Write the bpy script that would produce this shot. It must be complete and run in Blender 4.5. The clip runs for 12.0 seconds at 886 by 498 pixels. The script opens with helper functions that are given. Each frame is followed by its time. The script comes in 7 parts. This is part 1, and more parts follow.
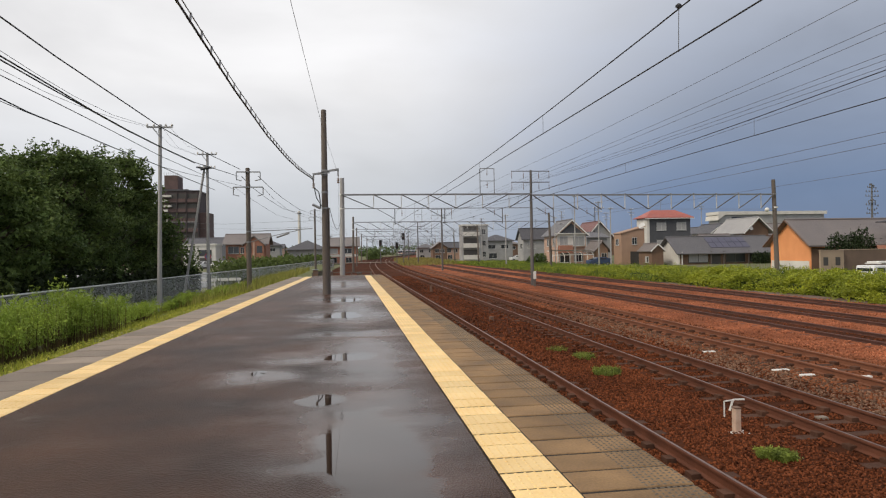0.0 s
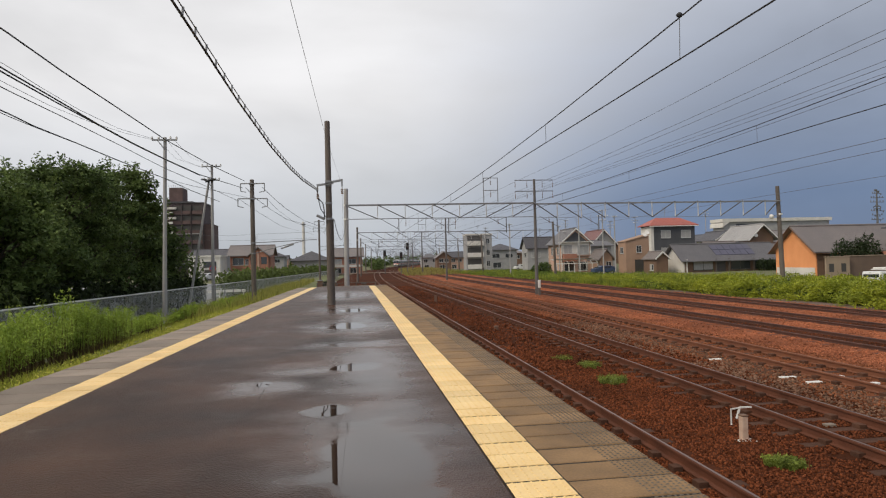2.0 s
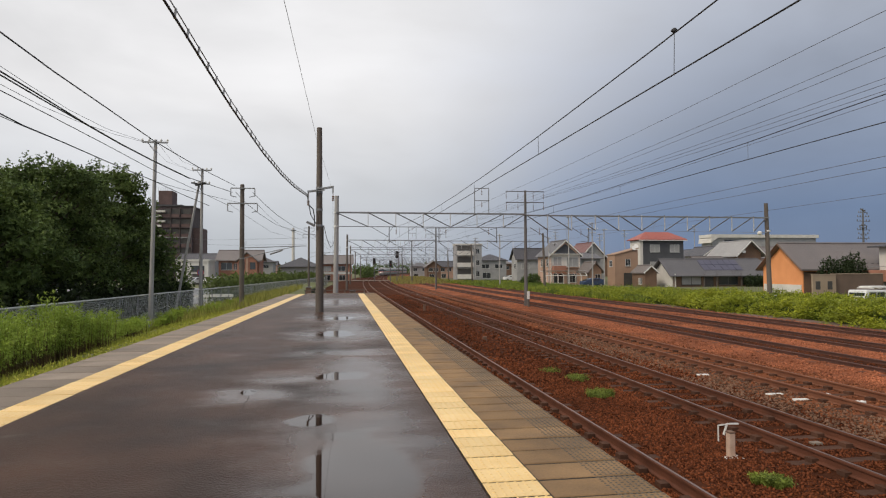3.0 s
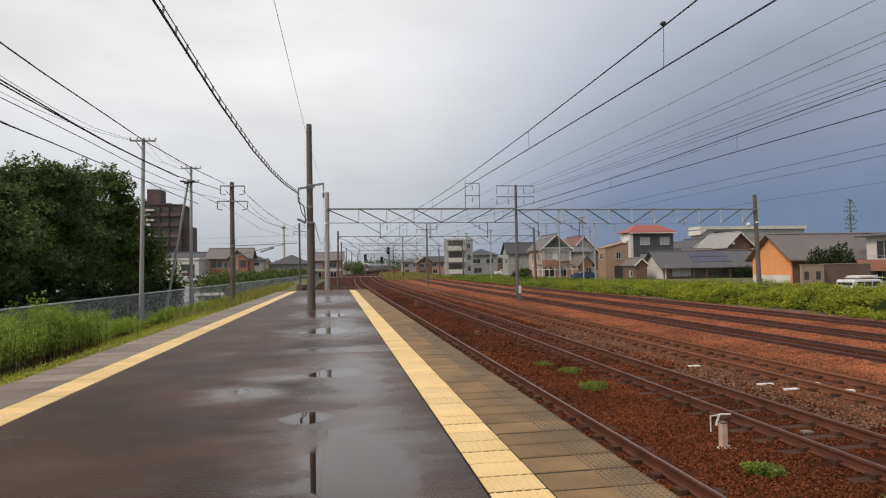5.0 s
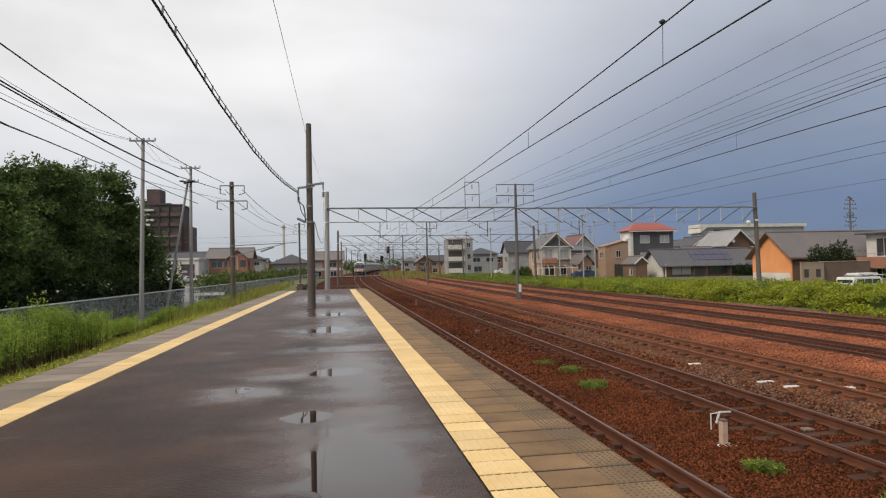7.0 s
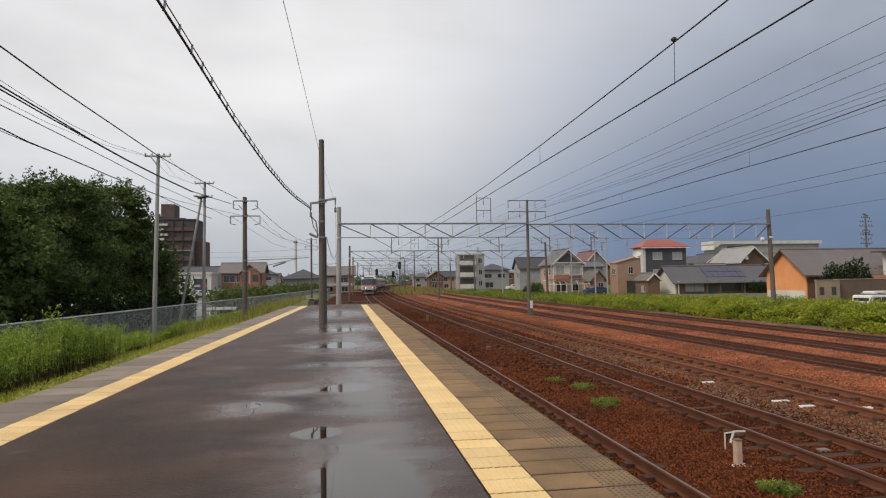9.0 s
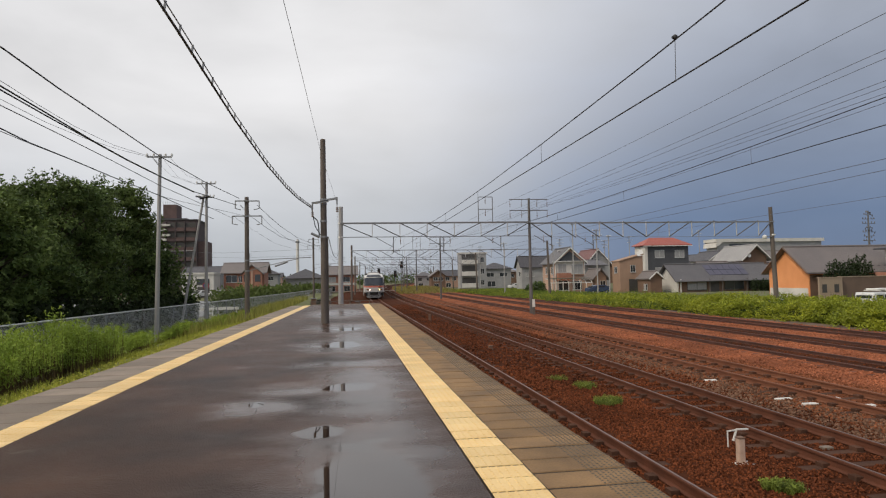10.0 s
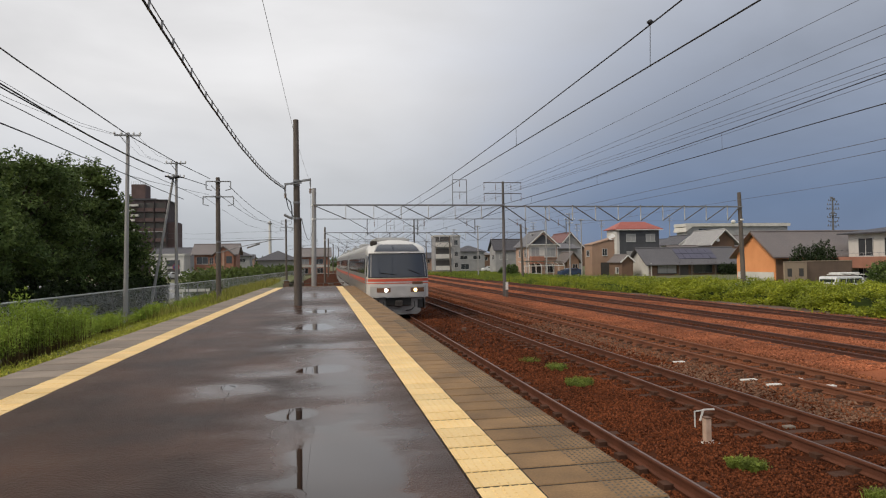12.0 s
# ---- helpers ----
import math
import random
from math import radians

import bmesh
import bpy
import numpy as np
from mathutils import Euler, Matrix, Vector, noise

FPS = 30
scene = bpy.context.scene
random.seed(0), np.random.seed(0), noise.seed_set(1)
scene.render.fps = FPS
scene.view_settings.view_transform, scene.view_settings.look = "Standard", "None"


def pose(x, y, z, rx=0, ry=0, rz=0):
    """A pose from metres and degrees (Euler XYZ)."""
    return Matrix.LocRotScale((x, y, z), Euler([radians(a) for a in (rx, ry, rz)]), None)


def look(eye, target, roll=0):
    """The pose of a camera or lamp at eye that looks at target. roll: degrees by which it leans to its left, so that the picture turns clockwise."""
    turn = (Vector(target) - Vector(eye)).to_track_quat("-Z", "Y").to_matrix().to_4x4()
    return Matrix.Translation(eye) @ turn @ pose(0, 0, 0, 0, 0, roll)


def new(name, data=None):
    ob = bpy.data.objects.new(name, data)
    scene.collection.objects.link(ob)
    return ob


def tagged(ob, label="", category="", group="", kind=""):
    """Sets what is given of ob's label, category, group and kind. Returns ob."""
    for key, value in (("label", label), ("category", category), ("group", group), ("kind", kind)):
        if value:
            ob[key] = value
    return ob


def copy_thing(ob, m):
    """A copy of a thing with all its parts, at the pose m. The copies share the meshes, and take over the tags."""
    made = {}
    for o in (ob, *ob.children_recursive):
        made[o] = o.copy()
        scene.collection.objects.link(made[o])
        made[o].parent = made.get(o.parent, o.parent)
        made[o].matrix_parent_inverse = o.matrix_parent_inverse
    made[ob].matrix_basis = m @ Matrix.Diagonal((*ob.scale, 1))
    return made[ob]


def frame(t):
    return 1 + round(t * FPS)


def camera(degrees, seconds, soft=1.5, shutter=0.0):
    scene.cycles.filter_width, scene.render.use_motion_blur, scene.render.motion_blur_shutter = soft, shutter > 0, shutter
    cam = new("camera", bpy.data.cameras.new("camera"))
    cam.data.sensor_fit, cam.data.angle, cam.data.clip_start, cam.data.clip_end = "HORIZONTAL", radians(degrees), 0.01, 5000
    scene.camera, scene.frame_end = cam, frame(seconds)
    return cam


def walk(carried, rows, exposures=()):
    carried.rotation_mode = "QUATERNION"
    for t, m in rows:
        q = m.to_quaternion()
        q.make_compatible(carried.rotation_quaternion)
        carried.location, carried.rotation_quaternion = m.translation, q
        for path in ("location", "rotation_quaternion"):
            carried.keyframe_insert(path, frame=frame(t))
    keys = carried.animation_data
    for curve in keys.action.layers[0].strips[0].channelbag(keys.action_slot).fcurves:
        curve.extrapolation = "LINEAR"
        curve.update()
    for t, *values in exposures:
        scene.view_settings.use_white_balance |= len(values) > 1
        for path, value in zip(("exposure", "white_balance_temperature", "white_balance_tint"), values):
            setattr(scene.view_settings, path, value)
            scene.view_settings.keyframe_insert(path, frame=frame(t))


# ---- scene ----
# The platform surface is z = 0; the tracks run along +y; rail heads lie at RAIL.
EYE = 1.45
RAIL = -1.05
cam = camera(68.4, 12.0, soft=1.15)
walk(cam, [
    (0.0, pose(0.010, -0.021, EYE -0.007, 90.17, 0.97, -8.23)),
    (0.5, pose(0.022, -0.012, EYE -0.003, 90.41, 1.64, -7.75)),
    (1.0, pose(0.036, 0.015, EYE +0.011, 90.62, 1.74, -7.86)),
    (1.5, pose(0.013, -0.033, EYE -0.005, 90.87, 1.54, -8.09)),
    (2.0, pose(0.008, -0.039, EYE -0.009, 91.03, 1.46, -7.86)),
    (2.5, pose(0.010, -0.033, EYE -0.005, 91.72, 0.72, -8.44)),
    (3.0, pose(0.011, 0.018, EYE -0.002, 91.83, 0.21, -8.78)),
    (4.8, pose(-0.010, 0.015, EYE +0.001, 91.29, 0.98, -9.31)),
    (5.0, pose(-0.007, 0.019, EYE +0.002, 91.41, 0.98, -9.55)),
    (5.5, pose(-0.012, 0.011, EYE +0.000, 91.37, 1.07, -9.74)),
    (6.0, pose(-0.010, 0.011, EYE +0.000, 91.26, 1.58, -9.17)),
    (6.5, pose(-0.009, 0.009, EYE +0.001, 91.37, 1.46, -9.39)),
    (7.0, pose(-0.009, 0.012, EYE +0.000, 91.32, 1.19, -9.55)),
    (7.5, pose(-0.010, 0.006, EYE +0.004, 91.86, 1.03, -9.10)),
    (9.5, pose(-0.005, 0.004, EYE +0.003, 92.72, 0.98, -8.45)),
    (10.0, pose(-0.002, 0.004, EYE +0.002, 92.64, 1.14, -8.37)),
    (10.5, pose(-0.008, 0.007, EYE +0.004, 92.59, 1.03, -8.52)),
    (11.0, pose(-0.010, -0.001, EYE +0.002, 92.74, 0.93, -8.84)),
    (11.5, pose(-0.011, 0.004, EYE +0.001, 91.81, 0.88, -9.76)),
    (12.0, pose(-0.012, 0.007, EYE +0.003, 91.07, 0.87, -10.68)),
], exposures=[(0.0, 0.05), (0.5, 0.04), (1.0, -0.05), (2.5, -0.03), (5.0, -0.02), (7.0, 0.01), (9.5, -0.1), (12.0, -0.12)])

# ---- sky and sun ----
world = bpy.data.worlds.new("overcast_sky")
scene.world = world
world.use_nodes = True
wn, wl = world.node_tree.nodes, world.node_tree.links
wn.clear()


def wnode(kind, **settings):
    n = wn.new(kind)
    for key, value in settings.items():
        n.inputs[key].default_value = value
    return n


def wmath(op, a, b, clamp=False):
    n = wn.new("ShaderNodeMath")
    n.operation, n.use_clamp = op, clamp
    for i, v in enumerate((a, b)):
        if isinstance(v, (int, float)):
            n.inputs[i].default_value = v
        else:
            wl.new(v, n.inputs[i])
    return n.outputs[0]


def wmix(fac, a, b):
    n = wn.new("ShaderNodeMix")
    n.data_type = "RGBA"
    for i, v in ((0, fac), (6, a), (7, b)):
        if isinstance(v, (int, float, tuple)):
            n.inputs[i].default_value = v
        else:
            wl.new(v, n.inputs[i])
    return n.outputs[2]


SUN_ELEV, SUN_AZ = 42.0, -115.0
wco = wn.new("ShaderNodeTexCoord")
wsep = wn.new("ShaderNodeSeparateXYZ")
wl.new(wco.outputs["Generated"], wsep.inputs[0])
wmap = wn.new("ShaderNodeMapping")
wmap.inputs["Scale"].default_value = (1.0, 1.0, 2.4)
wl.new(wco.outputs["Generated"], wmap.inputs["Vector"])
cloud = wnode("ShaderNodeTexNoise", Scale=2.4, Detail=5.0, Roughness=0.5, Distortion=0.3)
wl.new(wmap.outputs[0], cloud.inputs["Vector"])
soft_cloud = wmath("SUBTRACT", cloud.outputs["Fac"], 0.5)
# the rain front lies ahead on the far side of the tracks
front = wmath("SUBTRACT", wsep.outputs["X"], wmath("MULTIPLY", wsep.outputs["Z"], 0.25))
front = wmath("ADD", front, wmath("MULTIPLY", soft_cloud, 0.28))
fr = wn.new("ShaderNodeMapRange")
fr.interpolation_type = "SMOOTHSTEP"
fr.inputs["From Min"].default_value, fr.inputs["From Max"].default_value = -0.05, 0.48
wl.new(front, fr.inputs["Value"])
up = wn.new("ShaderNodeMapRange")
up.inputs["From Min"].default_value, up.inputs["From Max"].default_value = 0.0, 0.24
wl.new(wsep.outputs["Z"], up.inputs["Value"])
bright = wmix(up.outputs[0], (0.52, 0.56, 0.62, 1), (0.875, 0.866, 0.872, 1))
shade = wmath("ADD", 1.0, wmath("MULTIPLY", soft_cloud, 0.75))
high = wn.new("ShaderNodeMapRange")
high.inputs["From Min"].default_value, high.inputs["From Max"].default_value = 0.08, 0.36
wl.new(wsep.outputs["Z"], high.inputs["Value"])
dark = wmix(high.outputs[0], (0.158, 0.22, 0.355, 1), (0.5, 0.535, 0.615, 1))
tone = wmix(fr.outputs[0], bright, dark)
vec = wn.new("ShaderNodeVectorMath")
vec.operation = "SCALE"
wl.new(tone, vec.inputs[0])
wl.new(shade, vec.inputs["Scale"])
sky = wn.new("ShaderNodeTexSky")
sky.sky_type, sky.sun_disc = "NISHITA", False
sky.sun_elevation, sky.sun_rotation = radians(SUN_ELEV), radians(SUN_AZ)
skyv = wn.new("ShaderNodeVectorMath")
skyv.operation = "SCALE"
skyv.inputs["Scale"].default_value = 0.08
wl.new(sky.outputs[0], skyv.inputs[0])
final = wmix(0.94, skyv.outputs[0], vec.outputs[0])
bg = wn.new("ShaderNodeBackground")
wl.new(final, bg.inputs["Color"])
wo = wn.new("ShaderNodeOutputWorld")
wl.new(bg.outputs[0], wo.inputs["Surface"])

sun = new("sun", bpy.data.lights.new("sun", "SUN"))
sun.data.energy, sun.data.angle, sun.data.color = 1.9, radians(14), (1.0, 0.88, 0.72)
sun_dir = Vector((math.sin(radians(SUN_AZ)) * math.cos(radians(SUN_ELEV)), math.cos(radians(SUN_AZ)) * math.cos(radians(SUN_ELEV)), math.sin(radians(SUN_ELEV))))
sun.matrix_world = look(sun_dir * 50, (0, 0, 0))


# ---- mesh helpers ----
def part(name, bm, material, parent=None, label="", smooth=False):
    me = bpy.data.meshes.new(name)
    bm.to_mesh(me)
    bm.free()
    me.materials.append(material)
    if smooth:
        for p in me.polygons:
            p.use_smooth = True
    ob = new(name, me)
    if parent is not None:
        ob.parent = parent
    if label:
        ob["label"] = label
    return ob


def raw(name, verts, faces, material, parent=None, label="", smooth=False):
    me = bpy.data.meshes.new(name)
    me.from_pydata(verts, [], faces)
    me.materials.append(material)
    if smooth:
        for p in me.polygons:
            p.use_smooth = True
    ob = new(name, me)
    if parent is not None:
        ob.parent = parent
    if label:
        ob["label"] = label
    return ob


def thing(name, x, y, z, label, category, group="", rz=0.0, kind=""):
    ob = new(name)
    ob.empty_display_size = 0.2
    ob.matrix_basis = pose(x, y, z, 0, 0, rz)
    return tagged(ob, label, category, group, kind)


def box(bm, x0, x1, y0, y1, z0, z1, bevel=0.0):
    m = Matrix.LocRotScale(((x0 + x1) / 2, (y0 + y1) / 2, (z0 + z1) / 2), None, (abs(x1 - x0), abs(y1 - y0), abs(z1 - z0)))
    r = bmesh.ops.create_cube(bm, size=1, matrix=m)
    if bevel:
        edges = list({e for v in r["verts"] for e in v.link_edges})
        bmesh.ops.bevel(bm, geom=edges, offset=bevel, segments=2, affect="EDGES", profile=0.5)
    return bm


def B(*a, **k):
    return box(bmesh.new(), *a, **k)


def rod(bm, a, b, r0, r1=None, n=8, caps=True):
    """A round bar from a to b, with its two radii."""
    a, b = Vector(a), Vector(b)
    r1 = r0 if r1 is None else r1
    q = (b - a).to_track_quat("Z", "Y").to_matrix()
    ring = []
    for c, r in ((a, r0), (b, r1)):
        ring.append([bm.verts.new(c + q @ Vector((r * math.cos(2 * math.pi * i / n), r * math.sin(2 * math.pi * i / n), 0))) for i in range(n)])
    for i in range(n):
        bm.faces.new((ring[0][i], ring[0][(i + 1) % n], ring[1][(i + 1) % n], ring[1][i]))
    if caps:
        bm.faces.new(ring[0][::-1])
        bm.faces.new(ring[1])
    return bm


def beam(bm, a, b, w, hgt):
    """A square bar from a to b."""
    a, b = Vector(a), Vector(b)
    q = (b - a).to_track_quat("Z", "Y").to_matrix()
    ring = [[bm.verts.new(c + q @ Vector((sx * w / 2, sy * hgt / 2, 0))) for sx, sy in ((-1, -1), (1, -1), (1, 1), (-1, 1))] for c in (a, b)]
    for i in range(4):
        bm.faces.new((ring[0][i], ring[0][(i + 1) % 4], ring[1][(i + 1) % 4], ring[1][i]))
    bm.faces.new(ring[0][::-1])
    bm.faces.new(ring[1])
    return bm


def tube(bm, pts, r, n=6):
    pts = [Vector(p) for p in pts]
    rings = []
    for i, p in enumerate(pts):
        d = (pts[min(i + 1, len(pts) - 1)] - pts[max(i - 1, 0)]).normalized()
        q = d.to_track_quat("Z", "Y").to_matrix()
        rings.append([bm.verts.new(p + q @ Vector((r * math.cos(2 * math.pi * k / n), r * math.sin(2 * math.pi * k / n), 0))) for k in range(n)])
    for a, b in zip(rings, rings[1:]):
        for k in range(n):
            bm.faces.new((a[k], a[(k + 1) % n], b[(k + 1) % n], b[k]))
    return bm


def prism(bm, outline, y0, y1):
    """An outline in x and z, drawn out from y0 to y1."""
    a = [bm.verts.new((x, y0, z)) for x, z in outline]
    b = [bm.verts.new((x, y1, z)) for x, z in outline]
    n = len(a)
    for i in range(n):
        bm.faces.new((a[i], a[(i + 1) % n], b[(i + 1) % n], b[i]))
    bm.faces.new(a[::-1])
    bm.faces.new(b)
    bmesh.ops.recalc_face_normals(bm, faces=bm.faces)
    return bm


# ---- materials ----
def mat(name, c1, c2=None, scale=3.0, rough=0.8, rough2=None, bump=0.15, grain=40.0, metal=0.0, spec=0.5, place=False, island=0.0, each=0.0, emit=None, power=0.0, stretch=(1, 1, 1), contrast=0.25):
    """A surface with two scales of change: stains of size 1 / scale, and a fine grain that also gives relief."""
    m = bpy.data.materials.new(name)
    m.use_nodes = True
    nt = m.node_tree
    bs = nt.nodes["Principled BSDF"]
    c2 = c2 or tuple(v * 0.8 for v in c1)
    co = nt.nodes.new("ShaderNodeNewGeometry" if place else "ShaderNodeTexCoord")
    mp = nt.nodes.new("ShaderNodeMapping")
    mp.inputs["Scale"].default_value = stretch
    nt.links.new(co.outputs["Position" if place else "Object"], mp.inputs["Vector"])
    big = nt.nodes.new("ShaderNodeTexNoise")
    big.inputs["Scale"].default_value, big.inputs["Detail"].default_value = scale, 6
    fine = nt.nodes.new("ShaderNodeTexNoise")
    fine.inputs["Scale"].default_value, fine.inputs["Detail"].default_value = grain, 3
    for t in (big, fine):
        nt.links.new(mp.outputs[0], t.inputs["Vector"])
    rng = nt.nodes.new("ShaderNodeMapRange")
    rng.inputs["From Min"].default_value, rng.inputs["From Max"].default_value = 0.5 - contrast, 0.5 + contrast
    add = nt.nodes.new("ShaderNodeMath")
    add.operation = "MULTIPLY_ADD"
    nt.links.new(fine.outputs["Fac"], add.inputs[0])
    add.inputs[1].default_value = 0.4
    sub = nt.nodes.new("ShaderNodeMath")
    sub.operation = "SUBTRACT"
    nt.links.new(big.outputs["Fac"], sub.inputs[0])
    sub.inputs[1].default_value = 0.2
    nt.links.new(sub.outputs[0], add.inputs[2])
    nt.links.new(add.outputs[0], rng.inputs["Value"])
    mix = nt.nodes.new("ShaderNodeMix")
    mix.data_type = "RGBA"
    mix.inputs[6].default_value, mix.inputs[7].default_value = (*c2, 1), (*c1, 1)
    nt.links.new(rng.outputs[0], mix.inputs[0])
    colour = mix.outputs[2]
    if island or each:
        if island:
            rnd = nt.nodes.new("ShaderNodeNewGeometry").outputs["Random Per Island"]
        else:
            rnd = nt.nodes.new("ShaderNodeObjectInfo").outputs["Random"]
        amount = island or each
        vr = nt.nodes.new("ShaderNodeMapRange")
        vr.inputs["To Min"].default_value, vr.inputs["To Max"].default_value = 1 - amount, 1 + amount
        nt.links.new(rnd, vr.inputs["Value"])
        hsv = nt.nodes.new("ShaderNodeHueSaturation")
        nt.links.new(vr.outputs[0], hsv.inputs["Value"])
        nt.links.new(colour, hsv.inputs["Color"])
        colour = hsv.outputs[0]
    nt.links.new(colour, bs.inputs["Base Color"])
    if rough2 is None:
        bs.inputs["Roughness"].default_value = rough
    else:
        rr = nt.nodes.new("ShaderNodeMapRange")
        rr.inputs["To Min"].default_value, rr.inputs["To Max"].default_value = rough2, rough
        nt.links.new(rng.outputs[0], rr.inputs["Value"])
        nt.links.new(rr.outputs[0], bs.inputs["Roughness"])
    bs.inputs["Metallic"].default_value = metal
    bs.inputs["Specular IOR Level"].default_value = spec
    if bump:
        bp = nt.nodes.new("ShaderNodeBump")
        bp.inputs["Strength"].default_value, bp.inputs["Distance"].default_value = bump, 0.02
        nt.links.new(fine.outputs["Fac"], bp.inputs["Height"])
        nt.links.new(bp.outputs[0], bs.inputs["Normal"])
    if emit:
        bs.inputs["Emission Color"].default_value = (*emit, 1)
        bs.inputs["Emission Strength"].default_value = power
    return m


def leafy(name, c1, c2, scale=1.2, spread=0.35):
    """Leaves: a diffuse and a translucent share, changing from leaf to leaf."""
    m = mat(name, c1, c2, scale=scale, rough=0.55, bump=0, grain=6, place=True, island=spread, spec=0.12)
    nt = m.node_tree
    bs = nt.nodes["Principled BSDF"]
    tr = nt.nodes.new("ShaderNodeBsdfTranslucent")
    link = bs.inputs["Base Color"].links[0].from_socket
    nt.links.new(link, tr.inputs["Color"])
    mx = nt.nodes.new("ShaderNodeMixShader")
    mx.inputs[0].default_value = 0.3
    nt.links.new(bs.outputs[0], mx.inputs[1])
    nt.links.new(tr.outputs[0], mx.inputs[2])
    nt.links.new(mx.outputs[0], nt.nodes["Material Output"].inputs["Surface"])
    return m


def glass_dark(name, c, rough=0.06):
    m = mat(name, c, tuple(v * 0.7 for v in c), scale=0.8, rough=rough, bump=0, spec=0.8)
    return m


def platform_asphalt():
    m = mat("wet_asphalt", (0.088, 0.043, 0.026), (0.02, 0.0105, 0.007), scale=0.7, rough=0.5, bump=0.0, grain=90, place=True, contrast=0.2)
    nt = m.node_tree
    bs = nt.nodes["Principled BSDF"]
    geo = nt.nodes.new("ShaderNodeNewGeometry")
    wide = nt.nodes.new("ShaderNodeMapping")
    wide.inputs["Scale"].default_value = (0.6, 1.0, 1.0)
    nt.links.new(geo.outputs["Position"], wide.inputs["Vector"])
    warp = nt.nodes.new("ShaderNodeTexNoise")
    warp.inputs["Scale"].default_value, warp.inputs["Detail"].default_value = 2.1, 6
    nt.links.new(wide.outputs[0], warp.inputs["Vector"])

    def hollow(places):
        """The largest of several round falls, from centre and half axes in metres."""
        total = None
        for hx, hy, ax, ay in places:
            mp = nt.nodes.new("ShaderNodeMapping")
            mp.vector_type = "TEXTURE"
            mp.inputs["Location"].default_value, mp.inputs["Scale"].default_value = (hx, hy, 0), (ax, ay, 1)
            nt.links.new(geo.outputs["Position"], mp.inputs["Vector"])
            g = nt.nodes.new("ShaderNodeTexGradient")
            g.gradient_type = "SPHERICAL"
            nt.links.new(mp.outputs[0], g.inputs["Vector"])
            if total is None:
                total = g.outputs["Fac"]
            else:
                mx = nt.nodes.new("ShaderNodeMath")
                mx.operation = "MAXIMUM"
                nt.links.new(total, mx.inputs[0])
                nt.links.new(g.outputs["Fac"], mx.inputs[1])
                total = mx.outputs[0]
        return total

    def rough_edge(value, amount, low, high):
        ad = nt.nodes.new("ShaderNodeMath")
        ad.operation = "MULTIPLY_ADD"
        nt.links.new(warp.outputs["Fac"], ad.inputs[0])
        ad.inputs[1].default_value = amount
        nt.links.new(value, ad.inputs[2])
        r = nt.nodes.new("ShaderNodeMapRange")
        r.interpolation_type = "SMOOTHSTEP"
        r.inputs["From Min"].default_value, r.inputs["From Max"].default_value = low, high
        nt.links.new(ad.outputs[0], r.inputs["Value"])
        return r

    # damp hollows, and the pools that stand in them
    wet = rough_edge(hollow(((0.15, 5.4, 1.15, 3.0), (0.2, 9.0, 0.95, 4.2), (0.1, 16.0, 0.9, 5.0), (-0.1, 9.1, 1.5, 1.0), (0.1, 11.6, 1.4, 0.9), (0.0, 15.0, 1.6, 2.4), (0.0, 20.5, 1.7, 3.4), (-0.3, 30.0, 2.0, 6.0), (-1.05, 7.9, 0.8, 0.8))), 0.9, 0.4, 1.25)
    pool = rough_edge(hollow(((0.14, 4.7, 0.6, 1.7), (-0.27, 6.5, 0.3, 0.4), (0.0, 9.15, 0.55, 0.5), (-0.05, 15.1, 0.5, 1.1), (0.0, 20.0, 0.5, 1.0), (-1.09, 8.1, 0.13, 0.28))), 1.1, 0.72, 0.96)
    # standing water fills the pores, so the stone under it looks darker
    dry_colour = bs.inputs["Base Color"].links[0].from_socket
    soak = nt.nodes.new("ShaderNodeMapRange")
    soak.inputs["To Min"].default_value, soak.inputs["To Max"].default_value = 1.0, 0.4
    nt.links.new(pool.outputs[0], soak.inputs["Value"])
    dark = nt.nodes.new("ShaderNodeVectorMath")
    dark.operation = "SCALE"
    nt.links.new(dry_colour, dark.inputs[0])
    nt.links.new(soak.outputs[0], dark.inputs["Scale"])
    nt.links.new(dark.outputs[0], bs.inputs["Base Color"])
    rr = nt.nodes.new("ShaderNodeMapRange")
    rr.inputs["To Min"].default_value, rr.inputs["To Max"].default_value = 0.43, 0.2
    nt.links.new(wet.outputs[0], rr.inputs["Value"])
    left = nt.nodes.new("ShaderNodeMapRange")
    left.inputs["To Min"].default_value, left.inputs["To Max"].default_value = 1.0, 0.08
    nt.links.new(pool.outputs[0], left.inputs["Value"])
    dif = nt.nodes.new("ShaderNodeMath")
    dif.operation = "MULTIPLY"
    nt.links.new(rr.outputs[0], dif.inputs[0])
    nt.links.new(left.outputs[0], dif.inputs[1])
    nt.links.new(dif.outputs[0], bs.inputs["Roughness"])
    sp = nt.nodes.new("ShaderNodeMapRange")
    sp.inputs["To Min"].default_value, sp.inputs["To Max"].default_value = 0.17, 0.38
    nt.links.new(wet.outputs[0], sp.inputs["Value"])
    film = nt.nodes.new("ShaderNodeMath")
    film.operation = "MULTIPLY_ADD"
    nt.links.new(pool.outputs[0], film.inputs[0])
    film.inputs[1].default_value = 0.12
    nt.links.new(sp.outputs[0], film.inputs[2])
    nt.links.new(film.outputs[0], bs.inputs["Specular IOR Level"])
    grit = nt.nodes.new("ShaderNodeTexVoronoi")
    grit.inputs["Scale"].default_value = 70
